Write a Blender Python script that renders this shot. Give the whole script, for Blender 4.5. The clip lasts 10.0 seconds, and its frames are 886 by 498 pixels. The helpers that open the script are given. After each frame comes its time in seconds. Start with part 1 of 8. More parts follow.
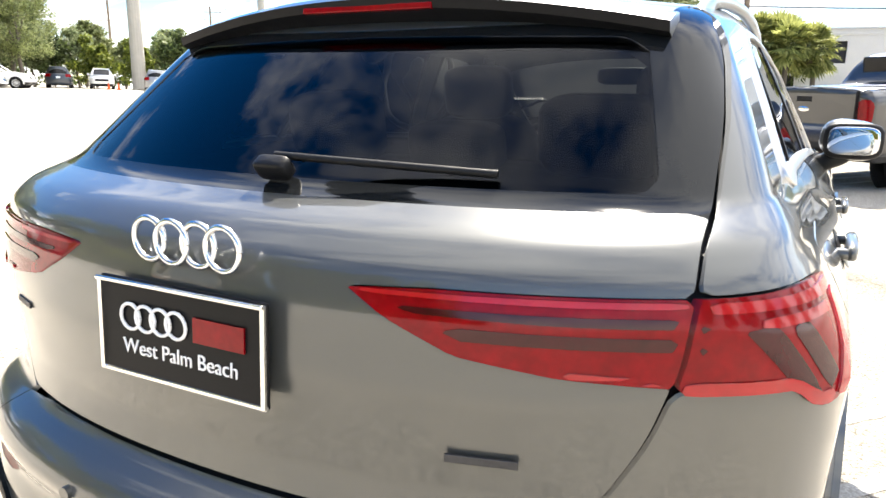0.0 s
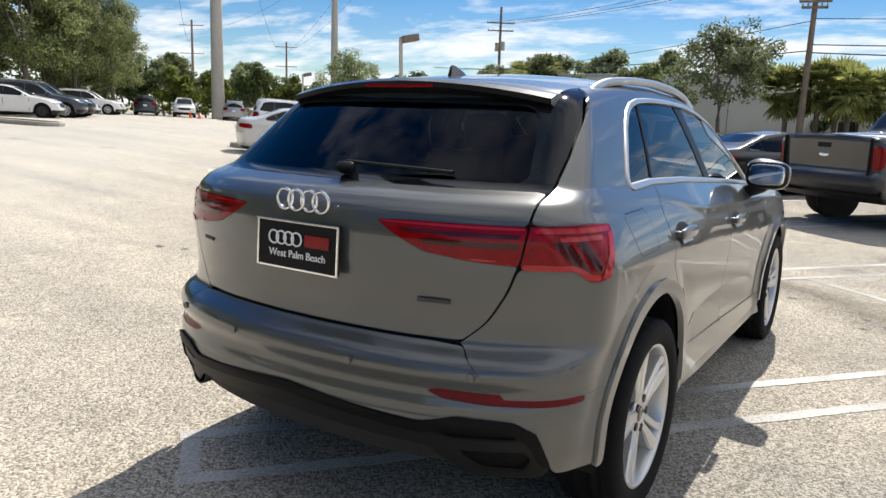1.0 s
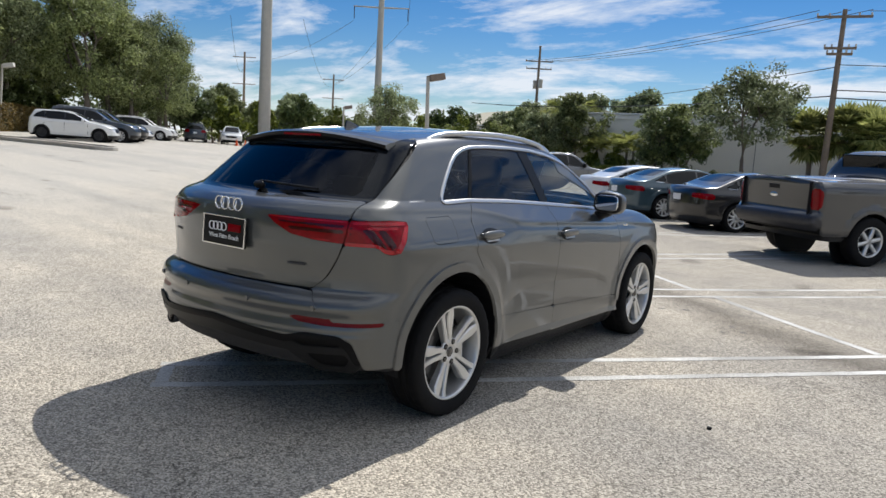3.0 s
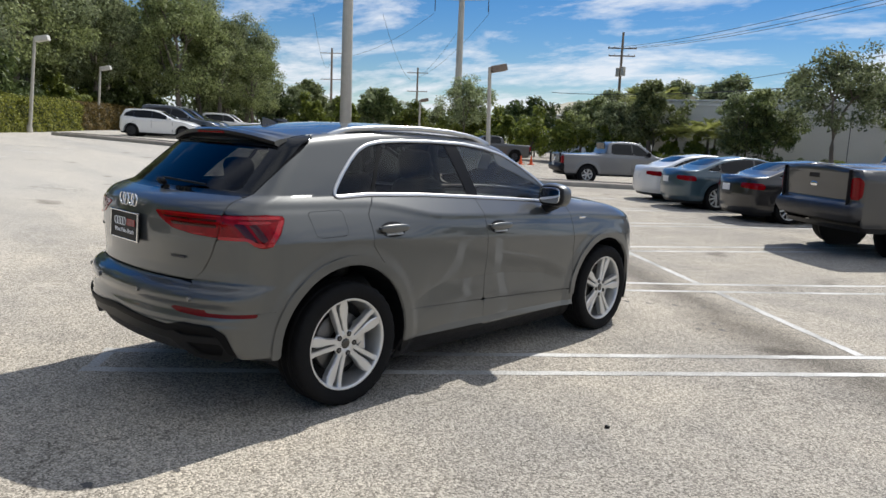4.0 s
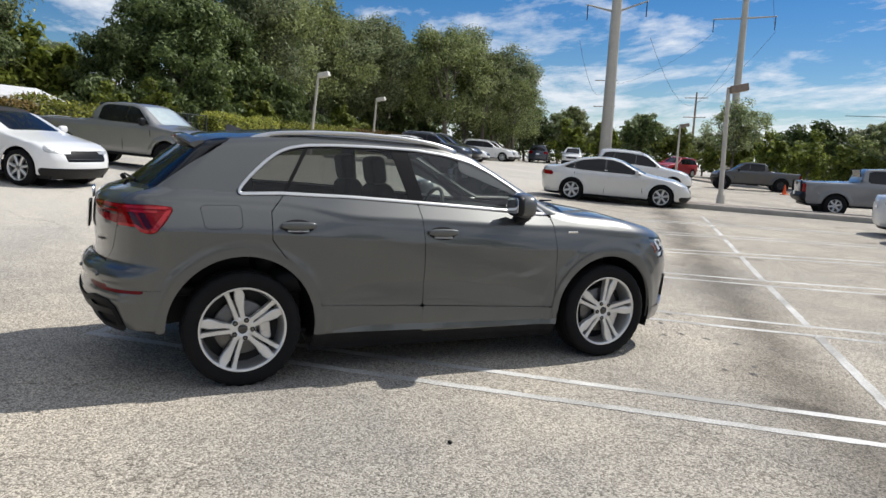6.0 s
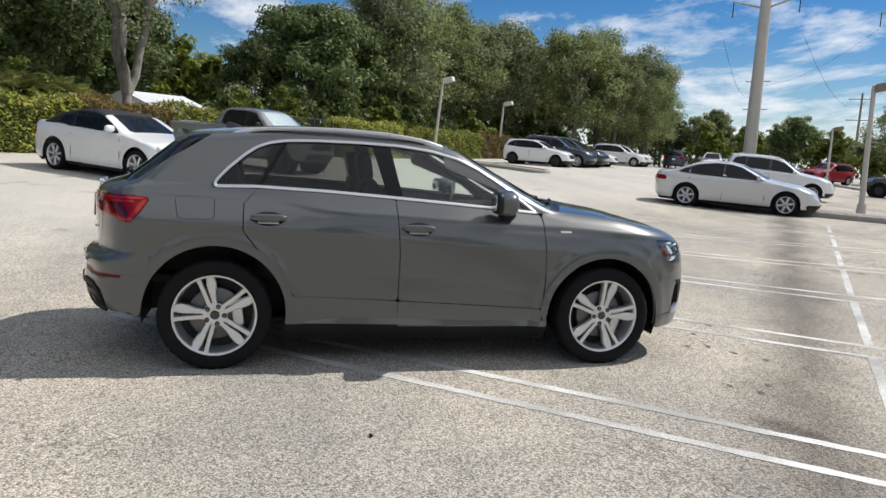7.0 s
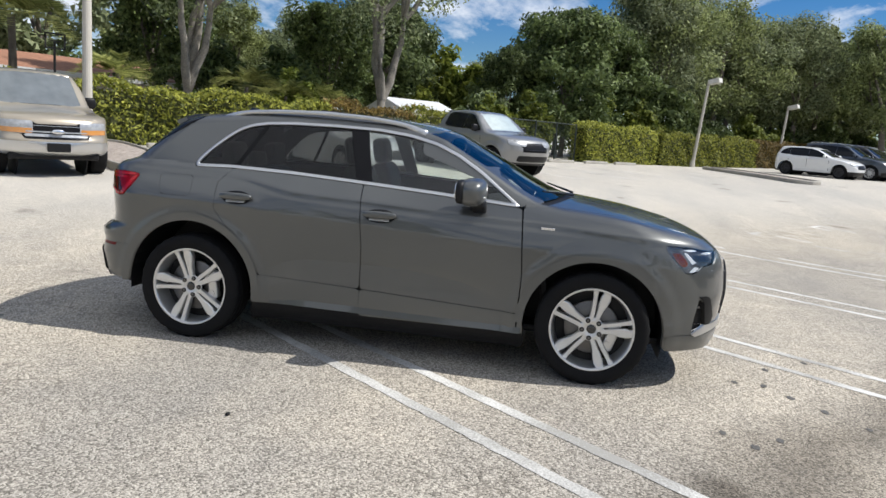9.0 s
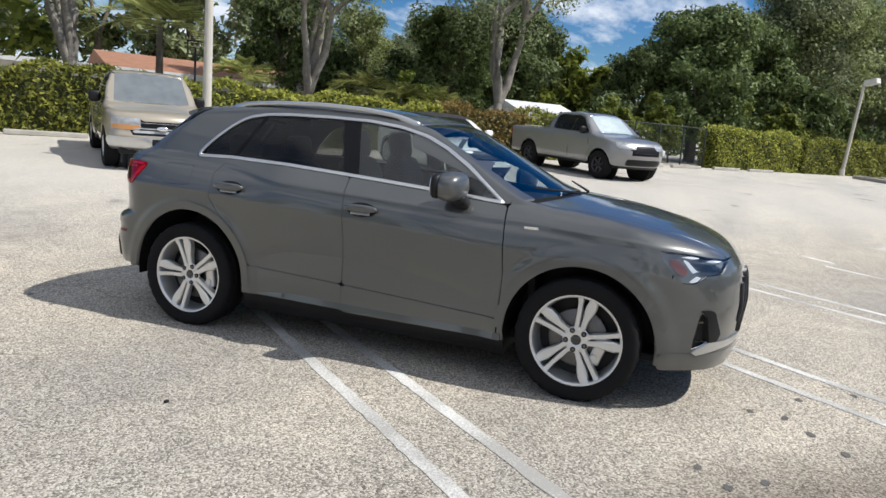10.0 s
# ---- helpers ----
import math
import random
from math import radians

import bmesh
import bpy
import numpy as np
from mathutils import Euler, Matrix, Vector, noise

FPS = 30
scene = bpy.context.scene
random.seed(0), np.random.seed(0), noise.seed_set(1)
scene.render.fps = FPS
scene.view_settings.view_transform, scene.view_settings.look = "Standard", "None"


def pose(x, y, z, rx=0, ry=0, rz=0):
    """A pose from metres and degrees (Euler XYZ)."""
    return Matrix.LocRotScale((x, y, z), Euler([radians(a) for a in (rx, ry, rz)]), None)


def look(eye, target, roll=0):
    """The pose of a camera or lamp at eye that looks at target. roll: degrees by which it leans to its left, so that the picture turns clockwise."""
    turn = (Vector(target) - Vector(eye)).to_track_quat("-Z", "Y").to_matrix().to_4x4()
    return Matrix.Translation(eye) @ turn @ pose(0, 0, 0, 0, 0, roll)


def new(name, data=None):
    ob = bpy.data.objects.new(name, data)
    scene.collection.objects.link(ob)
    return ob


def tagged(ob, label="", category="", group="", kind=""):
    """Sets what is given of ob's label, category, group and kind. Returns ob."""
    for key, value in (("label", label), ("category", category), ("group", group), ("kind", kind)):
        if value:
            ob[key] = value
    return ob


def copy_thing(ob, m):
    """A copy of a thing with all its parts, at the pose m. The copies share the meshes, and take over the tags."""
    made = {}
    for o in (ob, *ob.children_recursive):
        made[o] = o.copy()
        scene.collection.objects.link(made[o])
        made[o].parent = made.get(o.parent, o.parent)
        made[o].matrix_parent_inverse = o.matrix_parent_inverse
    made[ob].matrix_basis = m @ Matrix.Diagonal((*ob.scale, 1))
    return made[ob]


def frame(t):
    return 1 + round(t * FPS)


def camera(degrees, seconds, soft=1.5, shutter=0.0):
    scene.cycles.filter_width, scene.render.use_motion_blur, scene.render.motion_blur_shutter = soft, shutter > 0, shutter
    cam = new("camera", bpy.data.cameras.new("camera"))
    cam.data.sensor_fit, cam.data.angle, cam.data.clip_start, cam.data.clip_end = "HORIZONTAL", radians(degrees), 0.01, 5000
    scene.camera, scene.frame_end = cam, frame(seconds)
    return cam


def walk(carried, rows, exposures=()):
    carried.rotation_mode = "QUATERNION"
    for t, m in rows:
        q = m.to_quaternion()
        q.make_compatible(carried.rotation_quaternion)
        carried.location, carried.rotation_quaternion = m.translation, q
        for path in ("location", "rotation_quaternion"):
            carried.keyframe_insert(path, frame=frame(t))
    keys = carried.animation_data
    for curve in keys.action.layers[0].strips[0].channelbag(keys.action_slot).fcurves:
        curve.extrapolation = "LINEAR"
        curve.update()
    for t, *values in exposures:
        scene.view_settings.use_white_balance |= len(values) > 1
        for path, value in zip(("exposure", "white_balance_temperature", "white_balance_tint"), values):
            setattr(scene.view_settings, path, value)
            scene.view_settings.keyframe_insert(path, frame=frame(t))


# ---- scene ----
cam = camera(63.6, 10.0)
PATH = [
    (0, (0.829, -1.570, 1.347), (-0.086, 0.153, 0.905), 0.4),
    (0.5, (1.215, -2.016, 1.375), (0.208, -0.334, 0.977), 1.2),
    (1, (1.582, -2.462, 1.374), (0.514, -0.808, 1.023), 1.9),
    (1.5, (1.975, -2.799, 1.386), (0.875, -1.161, 1.063), 2.6),
    (2, (2.301, -3.089, 1.406), (1.185, -1.457, 1.107), 3.1),
    (2.5, (2.606, -3.27, 1.422), (1.472, -1.647, 1.144), 3.3),
    (3, (3.083, -3.138, 1.439), (1.91, -1.54, 1.172), 3.4),
    (3.2, (3.279, -3.057, 1.464), (2.079, -1.48, 1.198), 3.3),
    (4.3, (4.154, -2.223, 1.51), (2.72, -0.861, 1.215), 2.6),
    (4.5, (4.311, -2.075, 1.501), (2.823, -0.767, 1.222), 2.9),
    (5, (4.631, -1.624, 1.489), (3.022, -0.471, 1.207), 3.0),
    (5.5, (4.954, -1.155, 1.456), (3.237, -0.167, 1.181), 2.9),
    (5.7, (5.074, -0.973, 1.479), (3.321, -0.049, 1.209), 2.9),
    (6.8, (5.479, 0.159, 1.447), (3.571, 0.694, 1.18), 3.3),
    (7, (5.533, 0.356, 1.468), (3.606, 0.817, 1.197), 3.2),
    (7.5, (5.56, 0.86, 1.453), (3.6, 1.141, 1.176), 3.4),
    (8, (5.576, 1.387, 1.437), (3.599, 1.477, 1.15), 3.6),
    (8.5, (5.476, 1.93, 1.431), (3.501, 1.817, 1.136), 3.8),
    (9, (5.293, 2.416, 1.444), (3.34, 2.106, 1.145), 4.0),
    (9.5, (5.091, 2.882, 1.45), (3.178, 2.384, 1.143), 4.2),
    (10, (4.817, 3.275, 1.433), (2.96, 2.601, 1.119), 4.5),
]
EXPOSURE = [(0.0, 1.72, 6950, 10), (0.3, 1.22, 6950, 10), (0.6, 0.75, 6900, 10), (1.0, 0.32, 6700, 10), (1.5, 0.10, 6480, 10), (2.0, 0.02, 6380, 10), (5.0, -0.02, 6330, 10), (7.0, 0.03, 6380, 10), (9.0, 0.12, 6300, 10), (10.0, 0.13, 6300, 10)]
walk(cam, [(t, look(eye, target, roll)) for t, eye, target, roll in PATH], EXPOSURE)

# ---------------------------------------------------------------- world, sun
SUN_WAY = Vector((-0.13, 0.82, 1.0)).normalized()      # from the ground to the sun
ELEV = math.asin(SUN_WAY.z)
AZIM = math.atan2(SUN_WAY.x, SUN_WAY.y)

world = bpy.data.worlds.new("sky")
scene.world = world
world.use_nodes = True
wn, wl = world.node_tree.nodes, world.node_tree.links
wn.clear()
w_out = wn.new("ShaderNodeOutputWorld")
w_bg = wn.new("ShaderNodeBackground")
w_bg.inputs["Strength"].default_value = 0.080
w_sky = wn.new("ShaderNodeTexSky")
w_sky.sky_type = "NISHITA"
w_sky.sun_disc = False
w_sky.sun_elevation, w_sky.sun_rotation = ELEV, AZIM
w_sky.air_density, w_sky.dust_density, w_sky.ozone_density = 1.0, 0.1, 3.5
# thin broken cloud, laid on a flat sheet far above: direction / height
w_co = wn.new("ShaderNodeTexCoord")
w_sep = wn.new("ShaderNodeSeparateXYZ")
w_den = wn.new("ShaderNodeMath"); w_den.operation = "MAXIMUM"; w_den.inputs[1].default_value = 0.0
w_add = wn.new("ShaderNodeMath"); w_add.operation = "ADD"; w_add.inputs[1].default_value = 0.13
w_dx = wn.new("ShaderNodeMath"); w_dx.operation = "DIVIDE"
w_dy = wn.new("ShaderNodeMath"); w_dy.operation = "DIVIDE"
w_com = wn.new("ShaderNodeCombineXYZ")
w_map = wn.new("ShaderNodeMapping")
w_map.inputs["Rotation"].default_value = (0, 0, 0.6)
w_map.inputs["Scale"].default_value = (1.1, 1.7, 1.0)
w_noise = wn.new("ShaderNodeTexNoise")
w_noise.inputs["Scale"].default_value, w_noise.inputs["Detail"].default_value = 1.15, 9.0
w_noise.inputs["Roughness"].default_value, w_noise.inputs["Distortion"].default_value = 0.62, 0.25
w_ramp = wn.new("ShaderNodeValToRGB")
w_ramp.color_ramp.elements[0].position, w_ramp.color_ramp.elements[1].position = 0.49, 0.66
w_mix = wn.new("ShaderNodeMixRGB")
w_mix.inputs[2].default_value = (11.0, 11.3, 11.8, 1)
w_fade = wn.new("ShaderNodeMath"); w_fade.operation = "MULTIPLY"; w_fade.inputs[1].default_value = 0.85
wl.new(w_co.outputs["Generated"], w_sep.inputs[0])
wl.new(w_sep.outputs["Z"], w_den.inputs[0]); wl.new(w_den.outputs[0], w_add.inputs[0])
wl.new(w_sep.outputs["X"], w_dx.inputs[0]); wl.new(w_add.outputs[0], w_dx.inputs[1])
wl.new(w_sep.outputs["Y"], w_dy.inputs[0]); wl.new(w_add.outputs[0], w_dy.inputs[1])
wl.new(w_dx.outputs[0], w_com.inputs[0]); wl.new(w_dy.outputs[0], w_com.inputs[1])
wl.new(w_com.outputs[0], w_map.inputs[0]); wl.new(w_map.outputs[0], w_noise.inputs["Vector"])
# extra cloud in the unseen east, added to whiten what the car reflects
w_dot = wn.new("ShaderNodeVectorMath"); w_dot.operation = "DOT_PRODUCT"; w_dot.inputs[1].default_value = (0.85, 0.25, 0.46)
w_more = wn.new("ShaderNodeMapRange"); w_more.inputs[1].default_value, w_more.inputs[2].default_value, w_more.inputs[3].default_value, w_more.inputs[4].default_value = 0.48, 0.88, 0.0, 0.17
w_sum = wn.new("ShaderNodeMath"); w_sum.operation = "ADD"
wl.new(w_co.outputs["Generated"], w_dot.inputs[0]); wl.new(w_dot.outputs["Value"], w_more.inputs[0])
wl.new(w_noise.outputs["Fac"], w_sum.inputs[0]); wl.new(w_more.outputs[0], w_sum.inputs[1])
# and banks up low over the horizon
w_low = wn.new("ShaderNodeMapRange"); w_low.inputs[1].default_value, w_low.inputs[2].default_value, w_low.inputs[3].default_value, w_low.inputs[4].default_value = 0.0, 0.24, 0.135, -0.065
w_all = wn.new("ShaderNodeMath"); w_all.operation = "ADD"
wl.new(w_sep.outputs["Z"], w_low.inputs[0]); wl.new(w_sum.outputs[0], w_all.inputs[0]); wl.new(w_low.outputs[0], w_all.inputs[1])
# and an unseen veil overhead, added for paler reflections and fuller shadows
w_top = wn.new("ShaderNodeMapRange"); w_top.inputs[1].default_value, w_top.inputs[2].default_value, w_top.inputs[3].default_value, w_top.inputs[4].default_value = 0.38, 0.78, 0.0, 0.135
w_veil = wn.new("ShaderNodeMath"); w_veil.operation = "ADD"
wl.new(w_sep.outputs["Z"], w_top.inputs[0]); wl.new(w_all.outputs[0], w_veil.inputs[0]); wl.new(w_top.outputs[0], w_veil.inputs[1])
wl.new(w_veil.outputs[0], w_ramp.inputs[0]); wl.new(w_ramp.outputs[0], w_fade.inputs[0])
w_hue = wn.new("ShaderNodeHueSaturation"); w_hue.inputs["Saturation"].default_value = 1.42; w_hue.inputs["Hue"].default_value = 0.508
wl.new(w_fade.outputs[0], w_mix.inputs[0]); wl.new(w_sky.outputs[0], w_hue.inputs["Color"]); wl.new(w_hue.outputs[0], w_mix.inputs[1])
wl.new(w_mix.outputs[0], w_bg.inputs[0]); wl.new(w_bg.outputs[0], w_out.inputs[0])

sun = new("sun", bpy.data.lights.new("sun", "SUN"))
sun.data.energy, sun.data.angle, sun.data.color = 4.8, radians(0.55), (1.0, 0.955, 0.88)
sun.matrix_world = look(SUN_WAY * 60, (0, 0, 0))

# ---------------------------------------------------------------- materials
def nodes_of(name):
    m = bpy.data.materials.new(name)
    m.use_nodes = True
    n, l = m.node_tree.nodes, m.node_tree.links
    return m, n, l, n["Principled BSDF"]


def mat(name, col, rough=0.5, metal=0.0, var=0.12, scale=6.0, bump=0.0, bscale=120.0, coat=0.0, emit=0.0, spec=0.5, rand=0.0):
    """A plain surface with two scales of variation and, at will, fine relief."""
    m, n, l, b = nodes_of(name)
    co = n.new("ShaderNodeTexCoord")
    a = n.new("ShaderNodeTexNoise"); a.inputs["Scale"].default_value = scale; a.inputs["Detail"].default_value = 5
    f = n.new("ShaderNodeTexNoise"); f.inputs["Scale"].default_value = bscale; f.inputs["Detail"].default_value = 3
    l.new(co.outputs["Object"], a.inputs["Vector"]); l.new(co.outputs["Object"], f.inputs["Vector"])
    add = n.new("ShaderNodeMath"); add.operation = "ADD"
    l.new(a.outputs["Fac"], add.inputs[0]); l.new(f.outputs["Fac"], add.inputs[1])
    rng = n.new("ShaderNodeMapRange")
    rng.inputs[1].default_value, rng.inputs[2].default_value = 0.6, 1.4
    rng.inputs[3].default_value, rng.inputs[4].default_value = 1 - var, 1 + var
    l.new(add.outputs[0], rng.inputs[0])
    mul = n.new("ShaderNodeVectorMath"); mul.operation = "SCALE"
    mul.inputs[0].default_value = col[:3]
    last = rng.outputs[0]
    if rand:
        oi = n.new("ShaderNodeObjectInfo")
        r2 = n.new("ShaderNodeMapRange"); r2.inputs[3].default_value, r2.inputs[4].default_value = 1 - rand, 1 + rand
        l.new(oi.outputs["Random"], r2.inputs[0])
        mm = n.new("ShaderNodeMath"); mm.operation = "MULTIPLY"
        l.new(last, mm.inputs[0]); l.new(r2.outputs[0], mm.inputs[1]); last = mm.outputs[0]
    l.new(last, mul.inputs["Scale"])
    l.new(mul.outputs[0], b.inputs["Base Color"])
    b.inputs["Roughness"].default_value, b.inputs["Metallic"].default_value = rough, metal
    b.inputs["Coat Weight"].default_value, b.inputs["Coat Roughness"].default_value = coat, 0.03
    b.inputs["Specular IOR Level"].default_value = spec
    if bump:
        bp = n.new("ShaderNodeBump"); bp.inputs["Strength"].default_value = bump; bp.inputs["Distance"].default_value = 0.01
        l.new(f.outputs["Fac"], bp.inputs["Height"]); l.new(bp.outputs[0], b.inputs["Normal"])
    if emit:
        b.inputs["Emission Color"].default_value = (*col[:3], 1); b.inputs["Emission Strength"].default_value = emit
    return m


def glass_mat(name, tint, rough=0.0, ior=1.72):
    """A thin pane: tinted, clear, with the gloss of glass."""
    m, n, l, b = nodes_of(name)
    n.remove(b)
    out = n["Material Output"]
    tr = n.new("ShaderNodeBsdfTransparent"); tr.inputs[0].default_value = (*tint, 1)
    gl = n.new("ShaderNodeBsdfGlossy"); gl.inputs["Roughness"].default_value = rough
    fr = n.new("ShaderNodeFresnel"); fr.inputs[0].default_value = ior
    mx = n.new("ShaderNodeMixShader")
    l.new(fr.outputs[0], mx.inputs[0]); l.new(tr.outputs[0], mx.inputs[1]); l.new(gl.outputs[0], mx.inputs[2])
    l.new(mx.outputs[0], out.inputs[0])
    return m


def ground_mat():
    """Old pale tarmac: stone chips in grey binder, broad stains, wheel tracks, dark cracks."""
    m, n, l, b = nodes_of("worn_tarmac")
    co = n.new("ShaderNodeTexCoord")
    def noise_(scale, detail=4, rough=0.55):
        t = n.new("ShaderNodeTexNoise"); t.inputs["Scale"].default_value = scale
        t.inputs["Detail"].default_value = detail; t.inputs["Roughness"].default_value = rough
        l.new(co.outputs["Object"], t.inputs["Vector"]); return t
    def ramp_(src, p0, c0, p1, c1):
        r = n.new("ShaderNodeValToRGB")
        r.color_ramp.elements[0].position, r.color_ramp.elements[1].position = p0, p1
        r.color_ramp.elements[0].color, r.color_ramp.elements[1].color = (*c0, 1), (*c1, 1)
        l.new(src, r.inputs[0]); return r
    def mix_(fac, a, c, mode="MIX", f=1.0):
        x = n.new("ShaderNodeMixRGB"); x.blend_type = mode; x.inputs[0].default_value = f
        if fac is not None: l.new(fac, x.inputs[0])
        l.new(a, x.inputs[1]); l.new(c, x.inputs[2]); return x
    vo = n.new("ShaderNodeTexVoronoi"); vo.inputs["Scale"].default_value = 115
    l.new(co.outputs["Object"], vo.inputs["Vector"])
    sepc = n.new("ShaderNodeSeparateColor"); l.new(vo.outputs["Color"], sepc.inputs[0])
    chips = ramp_(sepc.outputs[0], 0.0, (0.175, 0.163, 0.141), 1.0, (0.725, 0.680, 0.604))
    binder = ramp_(vo.outputs["Distance"], 0.35, (1, 1, 1), 0.85, (0.72, 0.71, 0.70))
    base = mix_(None, chips.outputs[0], binder.outputs[0], "MULTIPLY", 1.0)
    broad = ramp_(noise_(0.28, 6).outputs["Fac"], 0.32, (0.84, 0.845, 0.85), 0.68, (1.12, 1.09, 1.03))
    base = mix_(None, base.outputs[0], broad.outputs[0], "MULTIPLY", 1.0)
    mid = ramp_(noise_(2.3, 7, 0.65).outputs["Fac"], 0.30, (0.88, 0.88, 0.88), 0.66, (1.06, 1.055, 1.04))
    base = mix_(None, base.outputs[0], mid.outputs[0], "MULTIPLY", 1.0)
    # long pale wheel tracks between the rows
    mp = n.new("ShaderNodeMapping"); mp.inputs["Rotation"].default_value = (0, 0, radians(50)); mp.inputs["Scale"].default_value = (0.06, 0.7, 1)
    l.new(co.outputs["Object"], mp.inputs[0])
    tk = n.new("ShaderNodeTexNoise"); tk.inputs["Scale"].default_value = 1.0; tk.inputs["Detail"].default_value = 4
    l.new(mp.outputs[0], tk.inputs["Vector"])
    track = ramp_(tk.outputs["Fac"], 0.38, (0.84, 0.84, 0.85), 0.62, (1.1, 1.08, 1.05))
    base = mix_(None, base.outputs[0], track.outputs[0], "MULTIPLY", 1.0)
    # a broad soft dark band running across the bays
    mq = n.new("ShaderNodeMapping"); mq.vector_type = "TEXTURE"
    mq.inputs["Location"].default_value = (1.10, 4.90, 0); mq.inputs["Rotation"].default_value = (0, 0, radians(142.0))
    wv = n.new("ShaderNodeVectorMath"); wv.operation = "ADD"
    wn = noise_(0.9, 4); wsc = n.new("ShaderNodeVectorMath"); wsc.operation = "SCALE"; wsc.inputs["Scale"].default_value = 0.7
    l.new(wn.outputs["Color"], wsc.inputs[0]); l.new(co.outputs["Object"], wv.inputs[0]); l.new(wsc.outputs[0], wv.inputs[1]); l.new(wv.outputs[0], mq.inputs[0])
    sx = n.new("ShaderNodeSeparateXYZ"); l.new(mq.outputs[0], sx.inputs[0])
    ab = n.new("ShaderNodeMath"); ab.operation = "ABSOLUTE"; l.new(sx.outputs[1], ab.inputs[0])
    band = ramp_(ab.outputs[0], 0.03, (0.44, 0.43, 0.42), 0.55, (1, 1, 1))
    base = mix_(None, base.outputs[0], band.outputs[0], "MULTIPLY", 0.9)
    # the ground pales towards the hedge, and its chips blend into one tone
    sp_ = n.new("ShaderNodeSeparateXYZ"); l.new(wv.outputs[0], sp_.inputs[0])
    lx = n.new("ShaderNodeMath"); lx.operation = "MULTIPLY"; lx.inputs[1].default_value = -0.078
    ly = n.new("ShaderNodeMath"); ly.operation = "MULTIPLY_ADD"; ly.inputs[1].default_value = -0.062
    l.new(sp_.outputs[0], lx.inputs[0]); l.new(sp_.outputs[1], ly.inputs[0]); l.new(lx.outputs[0], ly.inputs[2])
    pale_ramp = ramp_(ly.outputs[0], 0.12, (0.93, 0.93, 0.93), 0.62, (1.22, 1.23, 1.235))
    base = mix_(None, base.outputs[0], pale_ramp.outputs[0], "MULTIPLY", 1.0)
    even_ramp = ramp_(ly.outputs[0], 0.25, (0, 0, 0), 0.65, (0.6, 0.6, 0.6))
    worn = n.new("ShaderNodeMixRGB"); worn.inputs[2].default_value = (0.455, 0.432, 0.392, 1)
    l.new(even_ramp.outputs[0], worn.inputs[0]); l.new(base.outputs[0], worn.inputs[1])
    base = worn
    # hairline cracks
    cw = n.new("ShaderNodeVectorMath"); cw.operation = "SCALE"; cw.inputs["Scale"].default_value = 1.1
    ca = n.new("ShaderNodeVectorMath"); ca.operation = "ADD"
    l.new(noise_(1.7, 5, 0.6).outputs["Color"], cw.inputs[0]); l.new(co.outputs["Object"], ca.inputs[0]); l.new(cw.outputs[0], ca.inputs[1])
    cv = n.new("ShaderNodeTexVoronoi"); cv.feature = "DISTANCE_TO_EDGE"; cv.inputs["Scale"].default_value = 0.22
    l.new(ca.outputs[0], cv.inputs["Vector"])
    crack = ramp_(cv.outputs["Distance"], 0.0012, (0.45, 0.44, 0.43), 0.0032, (1, 1, 1))
    gate_ = ramp_(noise_(0.35, 2).outputs["Fac"], 0.46, (0, 0, 0), 0.58, (0.75, 0.75, 0.75))
    cm = n.new("ShaderNodeMixRGB"); cm.blend_type = "MULTIPLY"
    l.new(gate_.outputs[0], cm.inputs[0]); l.new(base.outputs[0], cm.inputs[1]); l.new(crack.outputs[0], cm.inputs[2])
    base = cm
    # oil spots
    spot = ramp_(noise_(1.1, 2, 0.4).outputs["Fac"], 0.24, (0.45, 0.43, 0.41), 0.31, (1, 1, 1))
    base = mix_(None, base.outputs[0], spot.outputs[0], "MULTIPLY", 0.8)
    l.new(base.outputs[0], b.inputs["Base Color"])
    b.inputs["Roughness"].default_value = 0.9
    b.inputs["Specular IOR Level"].default_value = 0.25
    bp = n.new("ShaderNodeBump"); bp.inputs["Strength"].default_value = 0.55; bp.inputs["Distance"].default_value = 0.005
    l.new(vo.outputs["Distance"], bp.inputs["Height"]); bp.invert = True
    l.new(bp.outputs[0], b.inputs["Normal"])
    return m


def line_mat():
    """Old white road paint, worn through to the stone."""
    m, n, l, b = nodes_of("worn_line_paint")
    co = n.new("ShaderNodeTexCoord")
    a = n.new("ShaderNodeTexNoise"); a.inputs["Scale"].default_value = 75; a.inputs["Detail"].default_value = 6; a.inputs["Roughness"].default_value = 0.7
    c = n.new("ShaderNodeTexNoise"); c.inputs["Scale"].default_value = 1.3; c.inputs["Detail"].default_value = 3
    l.new(co.outputs["Object"], a.inputs["Vector"]); l.new(co.outputs["Object"], c.inputs["Vector"])
    ad = n.new("ShaderNodeMath"); ad.operation = "ADD"
    l.new(a.outputs["Fac"], ad.inputs[0]); l.new(c.outputs["Fac"], ad.inputs[1])
    r = n.new("ShaderNodeValToRGB")
    r.color_ramp.elements[0].position, r.color_ramp.elements[1].position = 0.72, 0.98
    r.color_ramp.elements[0].color, r.color_ramp.elements[1].color = (0.32, 0.31, 0.285, 1), (0.68, 0.67, 0.635, 1)
    half = n.new("ShaderNodeMath"); half.operation = "MULTIPLY"; half.inputs[1].default_value = 0.85
    l.new(ad.outputs[0], half.inputs[0]); l.new(half.outputs[0], r.inputs[0]); l.new(r.outputs[0], b.inputs["Base Color"])
    b.inputs["Roughness"].default_value = 0.8
    return m


